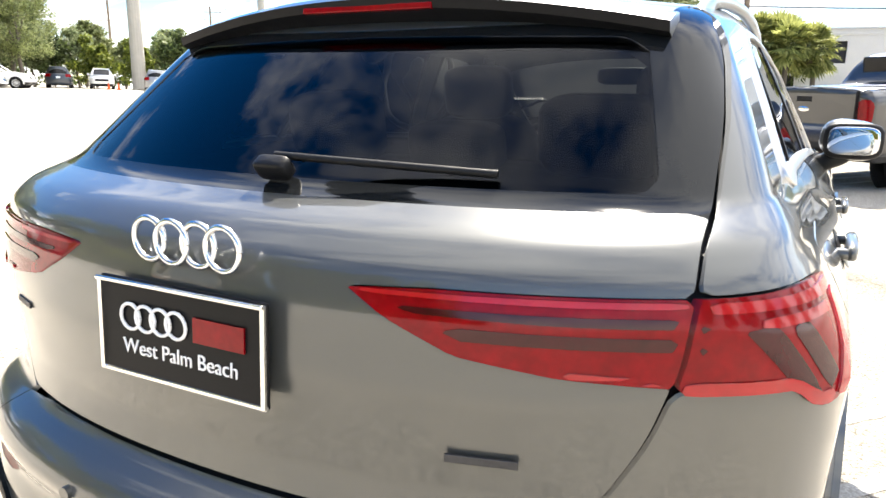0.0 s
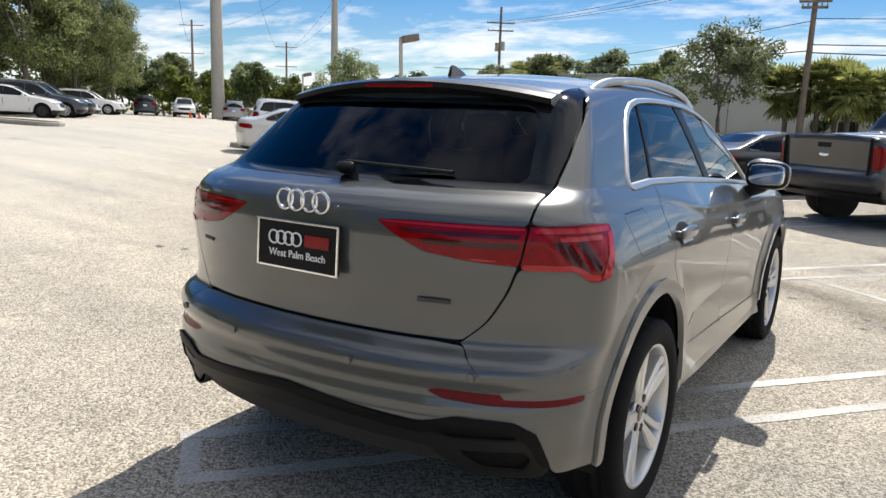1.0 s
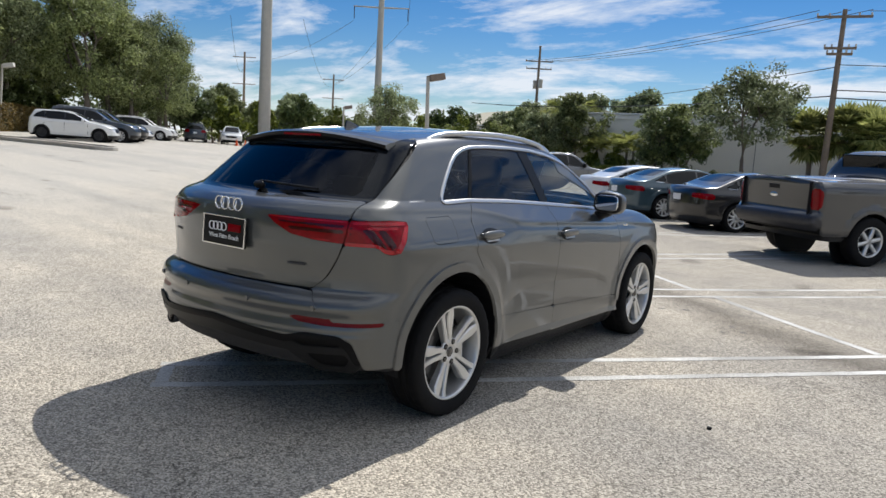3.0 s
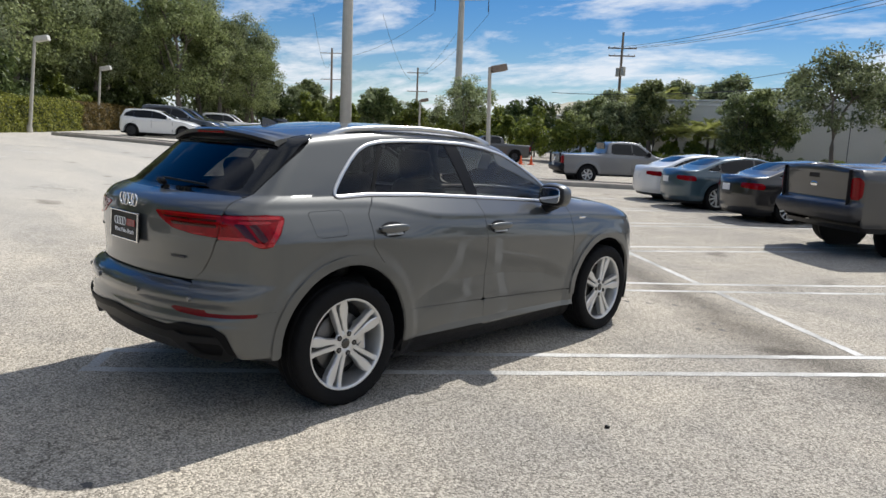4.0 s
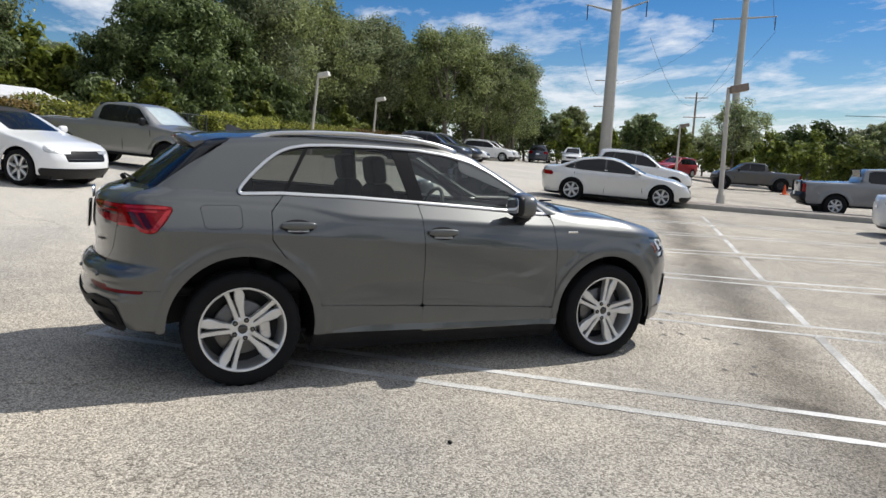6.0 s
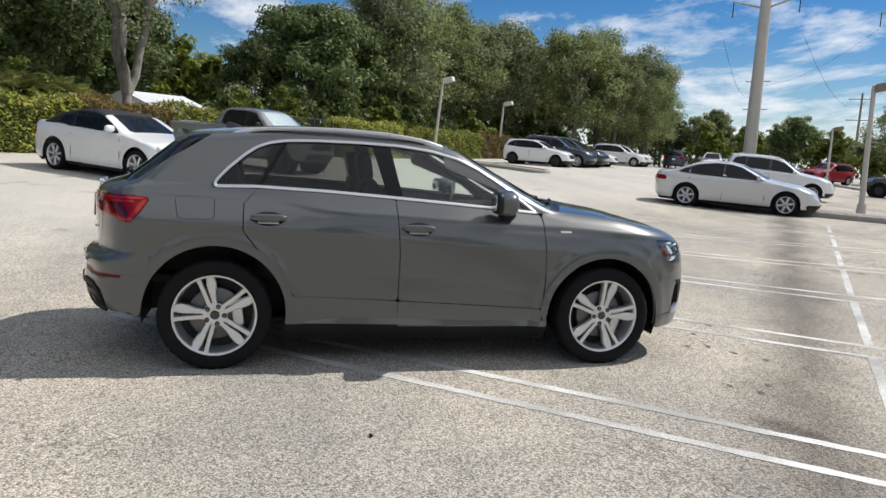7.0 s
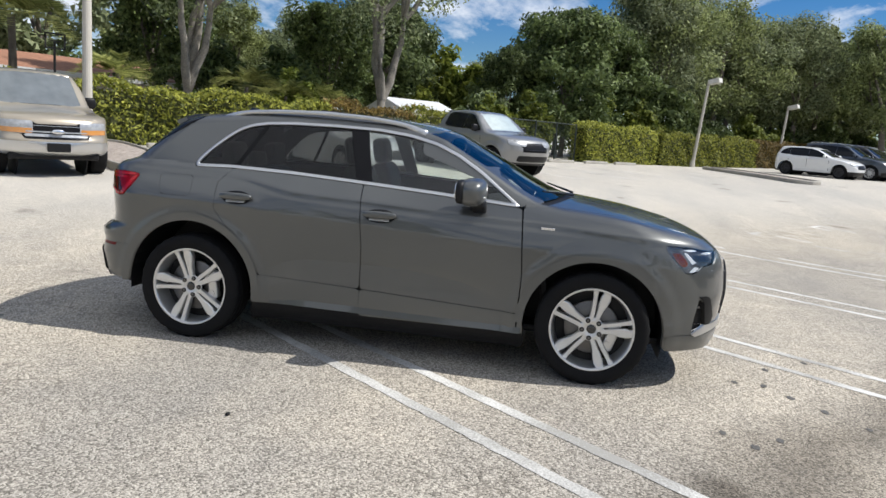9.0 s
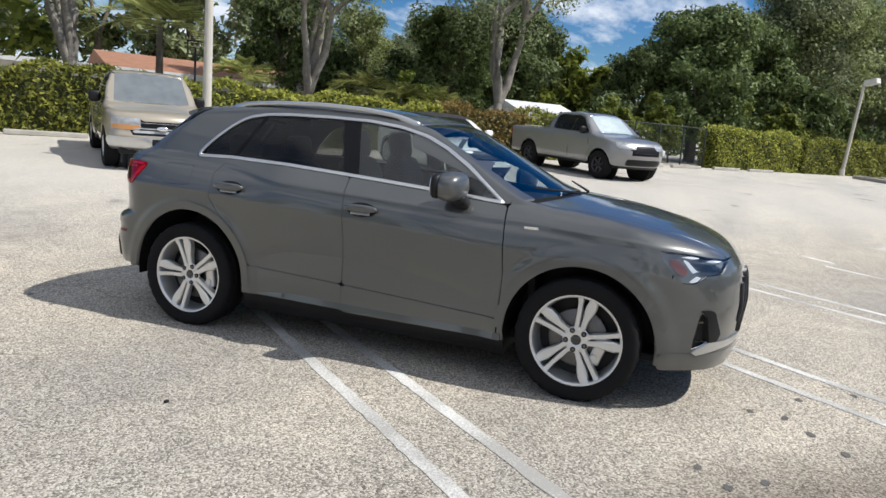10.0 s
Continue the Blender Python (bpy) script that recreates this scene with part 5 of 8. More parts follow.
SPECS = {
    "sedan": dict(w=0.91, wb=2.80, r=0.34, rim=0.245, belt=0.955, sill=0.24, cab=0.66,
                  top=[(-1.05, 0.92), (-0.95, 1.045), (-0.50, 1.09), (0.20, 1.37), (0.80, 1.445), (1.20, 1.43), (1.55, 1.36), (2.25, 1.03), (2.45, 0.985), (3.2, 0.88), (3.55, 0.74), (3.75, 0.5)],
                  rear=[(0.2, -0.95), (0.35, -1.05), (0.6, -1.08), (0.85, -1.06), (1.02, -1.02), (1.1, -0.9), (1.4, -0.7)], front=[(0.2, 3.62), (0.35, 3.74), (0.55, 3.74), (0.72, 3.68), (0.86, 3.5), (1.0, 3.0)],
                  dlo=[(-0.35, 1.03), (0.3, 0.985), (2.18, 0.955), (1.85, 1.13), (1.5, 1.30), (1.2, 1.365), (0.75, 1.375), (0.3, 1.31), (-0.05, 1.19)], split=[0.05, 1.02], screen=(1.50, 2.28), back=(-0.52, 0.22)),
    "suv": dict(w=0.95, wb=2.85, r=0.37, rim=0.25, belt=1.10, sill=0.30, cab=0.70,
                top=[(-1.0, 1.55), (-0.85, 1.66), (-0.3, 1.72), (0.8, 1.745), (1.3, 1.72), (1.62, 1.62), (2.30, 1.19), (2.5, 1.14), (3.2, 1.06), (3.5, 0.96), (3.7, 0.75), (3.8, 0.5)],
                rear=[(0.25, -0.85), (0.4, -0.95), (0.7, -0.97), (0.95, -0.94), (1.10, -0.90), (1.6, -0.68), (1.75, -0.60)], front=[(0.25, 3.6), (0.4, 3.72), (0.65, 3.76), (0.85, 3.72), (1.0, 3.55), (1.12, 3.2)],
                dlo=[(-0.62, 1.19), (0.3, 1.13), (2.22, 1.10), (1.9, 1.32), (1.62, 1.51), (1.3, 1.60), (0.6, 1.635), (-0.1, 1.61), (-0.42, 1.55)], split=[0.05, 1.05], screen=(1.58, 2.36), back=None),
    "hatch": dict(w=0.89, wb=2.62, r=0.325, rim=0.235, belt=0.97, sill=0.24, cab=0.66,
                  top=[(-0.85, 1.30), (-0.7, 1.38), (-0.2, 1.45), (0.6, 1.475), (1.1, 1.455), (1.45, 1.37), (2.15, 1.04), (2.35, 1.0), (2.95, 0.90), (3.25, 0.78), (3.42, 0.5)],
                  rear=[(0.2, -0.68), (0.4, -0.78), (0.7, -0.79), (0.95, -0.76), (1.0, -0.74), (1.35, -0.52), (1.5, -0.42)], front=[(0.2, 3.30), (0.35, 3.40), (0.6, 3.40), (0.75, 3.34), (0.86, 3.15), (1.0, 2.8)],
                  dlo=[(-0.45, 1.06), (0.3, 1.00), (2.06, 0.965), (1.75, 1.16), (1.45, 1.31), (1.1, 1.385), (0.6, 1.40), (0.0, 1.375), (-0.25, 1.27)], split=[0.1, 1.02], screen=(1.42, 2.18), back=None),
    "pickup": dict(w=0.96, wb=3.24, r=0.39, rim=0.225, belt=1.20, sill=0.42, cab=0.68,
                   top=[(-1.25, 1.20), (-1.1, 1.23), (0.68, 1.25), (0.76, 1.30), (0.84, 1.62), (1.0, 1.74), (1.6, 1.785), (2.1, 1.765), (2.35, 1.68), (2.92, 1.27), (3.1, 1.22), (3.7, 1.16), (4.0, 1.06), (4.15, 0.8), (4.2, 0.5)],
                   rear=[(0.35, -1.0), (0.55, -1.16), (0.62, -1.22), (0.72, -1.20), (0.78, -1.14), (1.2, -1.15), (1.35, -1.15)], front=[(0.35, 3.95), (0.5, 4.08), (0.75, 4.14), (0.95, 4.12), (1.08, 4.0), (1.2, 3.7)],
                   dlo=[(0.98, 1.24), (2.0, 1.22), (2.72, 1.20), (2.45, 1.42), (2.2, 1.62), (1.95, 1.675), (1.2, 1.685), (1.02, 1.62)], split=[1.88], screen=(2.28, 2.96), back=None, bed=(-1.08, 0.66, 0.70)),
}
SPECS["full_pickup"] = dict(w=1.01, wb=3.69, r=0.41, rim=0.25, belt=1.32, sill=0.48, cab=0.75,
                            top=[(-1.2, 1.38), (-1.1, 1.40), (0.66, 1.43), (0.74, 1.48), (0.82, 1.80), (1.0, 1.91), (1.8, 1.955), (2.4, 1.93), (2.65, 1.86), (3.25, 1.42), (3.45, 1.36), (4.1, 1.30), (4.45, 1.2), (4.58, 0.9), (4.62, 0.6)],
                            rear=[(0.42, -1.0), (0.6, -1.16), (0.68, -1.24), (0.80, -1.22), (0.86, -1.13), (1.3, -1.15), (1.5, -1.15)], front=[(0.4, 4.35), (0.55, 4.5), (0.85, 4.56), (1.1, 4.52), (1.25, 4.4), (1.35, 4.1)],
                            dlo=[(0.95, 1.37), (2.2, 1.34), (3.05, 1.32), (2.75, 1.56), (2.45, 1.77), (2.2, 1.84), (1.2, 1.85), (1.0, 1.78)], split=[2.02], screen=(2.58, 3.30), back=None, bed=(-1.02, 0.64, 0.76))
SPECS["old_pickup"] = dict(w=0.87, wb=2.95, r=0.35, rim=0.20, belt=1.08, sill=0.36, cab=0.72,
                           top=[(-1.05, 1.02), (-0.95, 1.04), (0.78, 1.06), (0.86, 1.12), (0.93, 1.48), (1.05, 1.63), (1.5, 1.68), (1.80, 1.665), (1.93, 1.625), (2.50, 1.13), (2.66, 1.08), (3.35, 1.035), (3.60, 0.99), (3.66, 0.90), (3.72, 0.6)],
                           rear=[(0.35, -0.95), (0.5, -1.08), (0.6, -1.1), (0.68, -1.02), (1.05, -1.02), (1.2, -1.02)], front=[(0.35, 3.55), (0.42, 3.72), (0.62, 3.74), (0.66, 3.68), (0.9, 3.66), (0.99, 3.58), (1.05, 3.3)],
                           dlo=[(1.06, 1.10), (2.36, 1.08), (2.1, 1.36), (1.92, 1.54), (1.7, 1.57), (1.2, 1.57), (1.1, 1.52)], split=[1.42], screen=(1.90, 2.54), back=None, bed=(-0.90, 0.74, 0.62))
SPECS["convertible"] = dict(SPECS["sedan"], wb=2.58, w=0.89, belt=0.97,
                            top=[(-0.95, 0.93), (-0.85, 1.06), (-0.35, 1.12), (0.15, 1.32), (0.7, 1.42), (1.15, 1.41), (1.5, 1.33), (2.15, 1.03), (2.35, 0.985), (3.0, 0.87), (3.3, 0.74), (3.42, 0.5)],
                            rear=[(0.2, -0.85), (0.35, -0.95), (0.6, -0.98), (0.85, -0.96), (1.02, -0.92), (1.1, -0.8), (1.4, -0.6)], front=[(0.2, 3.3), (0.35, 3.42), (0.55, 3.42), (0.72, 3.36), (0.86, 3.2), (1.0, 2.8)],
                            dlo=[(-0.05, 1.05), (0.4, 1.0), (2.05, 0.965), (1.75, 1.14), (1.42, 1.29), (1.1, 1.345), (0.6, 1.34), (0.2, 1.22)], split=[0.55], screen=(1.44, 2.18), back=(-0.25, 0.15))
SPECS["crew_jeep"] = dict(SPECS["pickup"], w=0.93, wb=3.4, r=0.42)


def vehicle(name, kind, paint, label, place, heading, tone="alloy", spokes=5, roof=None, trim="black", detail=1.0, group="parked vehicles", category="car", facing="", size=1.0):
    """A parked vehicle: skin panels, glass, lamps, bumpers, wheels. place: under the middle of its rear axle."""
    s = SPECS[kind]
    low = curve([(s["sill"] - 0.1, s["w"] - 0.10), (s["sill"], s["w"] - 0.04), (s["sill"] + 0.12, s["w"] - 0.015), (s["belt"] * 0.62, s["w"] - 0.010), (s["belt"] - 0.12, s["w"]), (s["belt"] - 0.04, s["w"] - 0.015), (s["belt"], s["w"] - 0.06), (s["belt"] + 0.3, s["w"] - 0.06 - (s["w"] - 0.06 - s["cab"]) * 0.62), (s["belt"] + 0.55, s["cab"] - 0.08)], 0.03)
    high = max(t[1] for t in s["top"])
    top, rear, front = curve(s["top"], 0.045), curve(s["rear"], 0.02), curve(s["front"] + [(high + 0.3, s["screen"][0] + 0.42)], 0.03)
    axles = ((0.0, s["r"], s["r"] + 0.06), (s["wb"], s["r"], s["r"] + 0.06))
    y_end = s["front"][2][1]
    bed = s.get("bed")

    def value(x, y, z):
        sd = low(z)
        for c, h, r in axles:
            q = np.clip((r + 0.13 - np.hypot(y - c, z - h)) / 0.07, 0, 1)
            sd = sd + 0.02 * q * np.clip((s["belt"] - 0.1 - z) / 0.2, 0, 1)
        if bed is not None:
            sd = np.where(y < bed[1] + 0.05, np.maximum(sd, s["w"] - 0.04), sd)
        sd = sd - 0.13 * np.clip((y - y_end + 0.85) / 0.85, 0, 2) ** 2.2 - (0.02 if bed else 0.10) * np.clip((-0.35 - y) / 0.6, 0, 2) ** 2
        k = 0.05 if bed else 0.22
        g = smax(x - sd, 0.9 * (rear(z) + k * x ** 2 + k * 0.6 * x ** 4 - y), 0.07)
        g = smax(g, 0.9 * (y - front(z) + 0.17 * x ** 2 + 0.30 * x ** 4), 0.12)
        return smax(g, 0.9 * (z - top(y + 0.10 * np.clip((y - s["screen"][0] + 0.4) / 0.4, 0, 1) * x ** 2) + 0.06 * x ** 2), 0.045)
    zt = max(t[1] for t in s["top"])
    rows = np.concatenate([np.arange(s["sill"] - 0.08, zt - 0.18, 0.05), np.arange(zt - 0.18, zt - 0.015, 0.02)])
    ys0, ys1 = s["rear"][2][1], y_end
    mid_z = s["belt"]
    if bed:
        back = [(0, 0.3), (mid_z - 0.05, 0.3), (mid_z + 0.12, 1.35), (3, 1.35)]
    else:
        back = [(0, 0.3), (mid_z, 0.4), (zt, 0.5)]
    sc = s["screen"]
    fore = [(0, s["wb"] - 0.4), (mid_z - 0.10, s["wb"] - 0.5), (mid_z + 0.12, sc[0] - 0.2), (zt, sc[0] - 0.55)]
    if bed:
        fore = [(0, s["wb"] - 0.4), (mid_z - 0.10, s["wb"] - 0.5), (mid_z + 0.12, sc[0] - 0.4), (zt, sc[0] - 0.6)]
    sh = Shell(value, rows, 0, back, fore, fan=26, mid=44, reach=2.2, top=(-s["w"] - 0.02, s["w"] + 0.02, 37, ys0 - 0.02, ys1 + 0.02, 96, s["belt"] - 0.32))
    rz = math.degrees(math.atan2(-heading[0], heading[1]))
    # lie on the slope
    d = 0.5
    hx, hy = heading[0], heading[1]
    p0, p1 = float(rise(place[0], place[1])), float(rise(place[0] + hx * s["wb"], place[1] + hy * s["wb"]))
    rx, ry = hy, -hx
    q0, q1 = float(rise(place[0] - rx * 0.8, place[1] - ry * 0.8)), float(rise(place[0] + rx * 0.8, place[1] + ry * 0.8))
    at = Matrix.Translation((place[0], place[1], p0)) @ pose(0, 0, 0, 0, 0, rz) @ pose(0, 0, 0, math.degrees(math.atan2(p1 - p0, s["wb"])), -math.degrees(math.atan2(q1 - q0, 1.6)), 0) @ Matrix.Diagonal((size, size, size, 1))
    car = thing(name, label, category, at, group)
    arch_ = lambda y, z: np.maximum(*[r - np.hypot(y - c, z - h) for c, h, r in axles])
    dlo = s["dlo"]
    edge = s["cab"] - 0.10
    roofm = roof or paint
    fr_y = y_end - 0.42
    HL = [(fr_y, s["belt"] - 0.13), (y_end + 0.1, s["belt"] - 0.17), (y_end + 0.1, s["belt"] - 0.33), (fr_y + 0.12, s["belt"] - 0.30)]
    if kind in ("old_pickup",):
        HL = [(fr_y + 0.10, 0.90), (y_end + 0.1, 0.91), (y_end + 0.1, 0.70), (fr_y + 0.10, 0.70)]
    tl_w = s["w"] - (0.20 if bed else 0.42)
    zl0, zl1 = (s["belt"] - 0.42, s["belt"] - 0.08) if bed else (s["belt"] - 0.24, s["belt"] - 0.03)
    if kind == "suv":
        zl0, zl1 = 0.88, 1.12
    if kind == "sedan":
        zl0, zl1, tl_w = s["belt"] - 0.19, s["belt"] - 0.055, s["w"] - 0.44
    slant = 0.30 if kind == "sedan" else 0.0
    tail = lambda x, y, z: np.maximum.reduce([tl_w - x, zl0 + slant * (s["w"] - 0.15 - x) * 0.35 - z, z - zl1, y + 0.62 if not bed else y + 1.0])
    head = lambda x, y, z: np.maximum(poly(y, z, HL), 0.34 - x)
    grl = lambda x, y, z: np.maximum.reduce([np.abs(x) - 0.50, z - (s["belt"] - 0.22), (s["belt"] - (0.60 if kind == "pickup" else 0.46)) - z, fr_y - y])
    back_win = None
    if s["back"] is None and not bed:
        zb0, zb1 = s["belt"] + 0.06, zt - 0.20
        back_win = lambda x, y, z: np.maximum.reduce([np.abs(x) - (s["cab"] - 0.06), zb0 - z, z - zb1, y - 0.1])

    def body(x, y, z):
        r = np.maximum.reduce([-poly(y, z, dlo), arch_(y, z), -tail(x, y, z), -head(x, y, z), -grl(x, y, z)])
        if back_win is not None:
            r = np.maximum(r, -back_win(x, y, z))
        r = np.maximum(r, np.where(z > s["belt"] + 0.25, edge - x if not back_win else np.where(y > 0, edge - x, -1), -1))
        r = np.maximum(r, s["sill"] - z)
        # the windscreen and the bonnet belong to the top
        r = np.maximum(r, np.where((y > sc[0] - 0.3) & (y < sc[1] + 0.3) & (z > s["belt"] + 0.02), edge + 0.02 + (0.05 if bed else 0.10) * (y - sc[0]) - x, -1))
        if bed:
            r = np.maximum(r, np.where((y > 0.6) & (y < 1.1) & (z > s["belt"] + 0.05), edge - x, -1))
        return r
    low_cut = s["sill"] + (0.20 if kind == "full_pickup" else 0.28 if bed else 0.16)
    bumper = lambda x, y, z: np.maximum(z - low_cut - (0.12 if bed else 0), y + (0.60 if not bed else 0.98))
    soft = lambda x, y, z: np.maximum.reduce([s["belt"] + 0.055 - z, y - sc[0] + 0.02, bk_soft - y])
    bk_soft = -0.42
    if kind == "convertible":
        sh.panel("hood_side", "wall", lambda x, y, z: np.maximum(body(x, y, z), soft(x, y, z)), roof, car, "black cloth hood", 0.004, 0.02, 1, True)
    sh.panel("body", "wall", lambda x, y, z: np.maximum.reduce([body(x, y, z), -bumper(x, y, z) if bed else 0 * x - 1, -soft(x, y, z) if kind == "convertible" else 0 * x - 1]), paint, car, "", 0, 0.02, 1, True)
    if bed:
        sh.panel("rear_bumper", "wall", lambda x, y, z: np.maximum.reduce([bumper(x, y, z), arch_(y, z), s["sill"] + 0.10 - z]), M[trim], car, "", 0.02, 0.03, 1, True)
        sh.panel("rear_valance", "wall", lambda x, y, z: np.maximum.reduce([z - s["sill"] - 0.10, s["sill"] - z, arch_(y, z), y + 0.5]), M["black"], car, "", -0.06, 0.02, 1, True)
    for side in (1, -1):
        ds = s["split"]
        b = [-9.0] + ds + [9.0]
        for k in range(len(b) - 1):
            sh.panel("side_window", "wall", lambda x, y, z: np.maximum.reduce([poly(y, z, dlo) + 0.020, b[k] + 0.026 - y, y - b[k + 1] + 0.026]), M["glass_black"], car, "", -0.006, 0.0, side)
        sh.panel("window_surround", "wall", lambda x, y, z: np.maximum(poly(y, z, dlo), -np.maximum.reduce([poly(y, z, dlo) + 0.022, -np.minimum.reduce([np.abs(y - d) for d in ds]) + 0.028])), M["gloss_black"], car, "", -0.002, 0.0, side)
        sh.panel("tail_lamp", "wall", lambda x, y, z: tail(x, y, z) + 0.003, M["red_lamp"], car, "", 0.004, 0.02, side)
        sh.panel("headlamp", "wall", lambda x, y, z: head(x, y, z) + 0.003, M["lamp_clear"], car, "", 0.0, 0.02, side)
        if kind == "old_pickup":
            sh.panel("indicator", "wall", lambda x, y, z: np.maximum.reduce([head(x, y, z) + 0.006, z - 0.785]), M["amber_clear"], car, "amber indicator lens", 0.004, 0.01, side)
        for dd in ds + [dlo[2][0] + 0.03]:
            foot = max([s["sill"] + 0.06] + [h for c, h, r in axles if abs(dd - c) < r + 0.09])
            sh.panel("door_gap", "wall", lambda x, y, z: np.maximum.reduce([np.abs(y - dd) - 0.012, z - s["belt"] + 0.01, foot - z, arch_(y, z)]), M["black"], car, "", 0.0015, 0.0, side)
        ymir = dlo[2][0] - 0.18
        puff("door_mirror", pose(side * (s["w"] + 0.06), ymir, s["belt"] + 0.08), 0.22, 0.11, 0.15 if not bed else 0.21, paint if not bed else M["black"], car, "", 0.6, 14)
        for dd in [d for d in (s["split"] + [])]:
            puff("door_handle", pose(side * (s["w"] + 0.012), dd + 0.16, s["belt"] - 0.12), 0.03, 0.19, 0.03, paint, car, "", 0.7, 10)
        sh.panel("sill", "wall", lambda x, y, z: np.maximum.reduce([z - s["sill"], s["sill"] - 0.08 - z, arch_(y, z)]), M["black"], car, "", -0.01, 0.0, side)
    sh.panel("grille", "wall", lambda x, y, z: grl(x, y, z) + 0.003, M["matte_black"], car, "", -0.008, 0.02, 1, True)
    for k in range(3):
        zz = s["belt"] - 0.40 + 0.065 * k
        sh.panel("grille_bar", "wall", lambda x, y, z: np.maximum(grl(x, y, z) + 0.02, np.abs(z - zz) - (0.021 if kind == "old_pickup" else 0.013)), M["lamp_clear" if kind == "old_pickup" else "chrome" if kind == "sedan" else "dark_metal"], car, "", 0.006, 0.01, 1, True)
    sh.panel("front_bumper", "wall", lambda x, y, z: np.maximum.reduce([z - s["sill"] - (0.22 if kind == "old_pickup" else 0.30 if bed else 0.14), s["sill"] - z, y_end - 0.40 - y, arch_(y, z)]), paint if kind == "pickup" else M[trim], car, "", 0.012, 0.02, 1, True)
    if kind == "old_pickup":
        bm = bmesh.new(); box(bm, pose(0, y_end + 0.035, 0.50), 0.34, 0.03, 0.14, 0.01)
        part("plate_holder", bm, M["black"], car)
        puff("grille_badge", pose(0, y_end - 0.02, 0.745), 0.20, 0.05, 0.08, M["chrome"], car, "plain oval badge", 0.95, 16)
    if kind == "pickup":
        sh.panel("lower_intake", "wall", lambda x, y, z: np.maximum.reduce([np.abs(x) - 0.62, z - s["sill"] - 0.20, s["sill"] + 0.03 - z, y_end - 0.5 - y]), M["black"], car, "", 0.016, 0.02, 1, True)
    if back_win is not None:
        sh.panel("rear_window", "wall", lambda x, y, z: back_win(x, y, z) + 0.004, M["glass_black"], car, "", -0.004, 0.0, 1, True)
    wsc = lambda x, y: np.maximum.reduce([np.abs(x) - edge + 0.03 - 0.12 * (y - sc[0]), sc[0] - 0.10 * x * x - y, y - sc[1] + 0.16 * x * x])
    if bed:
        hole = lambda x, y: np.maximum.reduce([np.abs(x) - bed[2], bed[0] - y, y - bed[1]])
        sh.panel("bed_rim", "top", lambda x, y, z: np.maximum.reduce([-hole(x, y), y - bed[1] - 0.08, bed[0] - 0.18 - y, np.abs(x) - s["w"]]), paint, car, "", 0.002, 0.02)
        sh.panel("cab_roof", "top", lambda x, y, z: np.maximum.reduce([np.abs(x) - edge, bed[1] + 0.06 - y, y - sc[0] + 0.10 * x * x]), roofm, car, "", 0.001, 0.02)
        fl = s["belt"] - 0.48
        bx, b0, b1 = bed[2] - 0.0, bed[0], bed[1]
        raw("bed_liner", [(-bx, b0, fl), (bx, b0, fl), (bx, b1, fl), (-bx, b1, fl), (-bx, b0, s["belt"] - 0.02), (bx, b0, s["belt"] - 0.02), (bx, b1, s["belt"] - 0.02), (-bx, b1, s["belt"] - 0.02)],
            [(0, 1, 2, 3), (0, 4, 5, 1), (1, 5, 6, 2), (2, 6, 7, 3), (3, 7, 4, 0)], M["black"], car)
        # tailgate shut lines, handle and plain badge
        yb = s["rear"][4][1]
        gz0, gz1 = low_cut + 0.13, s["belt"] + 0.03
        for xx in (-tl_w + 0.01, tl_w - 0.01):
            bm = bmesh.new(); box(bm, pose(xx, yb + 0.012, (gz0 + gz1) / 2), 0.012, 0.06, gz1 - gz0)
            part("tailgate_gap", bm, M["black"], car)
        bm = bmesh.new(); box(bm, pose(0, yb - 0.005, gz1 - 0.12), 0.26, 0.03, 0.08, 0.01)
        part("tailgate_handle", bm, M["black"], car)
        puff("tailgate_badge", pose(0, yb - 0.004, gz1 - 0.26), 0.20, 0.03, 0.085, M["chrome"], car, "plain oval badge", 0.95, 20)
        bm = bmesh.new(); box(bm, pose(0, yb - 0.07, low_cut + 0.05), 0.30, 0.02, 0.15, 0.005)
        part("number_plate", bm, M["white_plastic"], car)
        bm = bmesh.new(); box(bm, pose(0, bed[1] + 0.135, s["belt"] + 0.34, 8), 2 * edge - 0.14, 0.02, 0.36, 0.02)
        part("cab_rear_window", bm, M["glass_black"], car)
    else:
        y0 = ys0 + 0.3 if s["back"] is None else ys0
        bk = s["back"]
        if bk:
            bws = lambda x, y: np.maximum.reduce([np.abs(x) - edge + 0.04, bk[0] + 0.06 - y + 0.1 * x * x, y - bk[1] + 0.03])
            sh.panel("rear_window", "top", lambda x, y, z: bws(x, y), M["glass_black"], car, "", -0.004, 0.0)
            sh.panel("boot_lid", "top", lambda x, y, z: np.maximum.reduce([np.abs(x) - s["w"] + 0.10, y - bk[0] - 0.06 + 0.0 * x, ys0 + 0.05 - y]), paint, car, "", 0.001, 0.01)
            sh.panel("roof", "top", lambda x, y, z: np.maximum.reduce([np.abs(x) - edge - 0.01, -bws(x, y), bk[0] - y, y - sc[0] + 0.10 * x * x]), roofm, car, "", 0.001, 0.02)
        else:
            sh.panel("roof", "top", lambda x, y, z: np.maximum.reduce([np.abs(x) - edge - 0.01, s["rear"][-1][1] - 0.12 - y, y - sc[0] + 0.10 * x * x]), roofm, car, "", 0.001, 0.02)
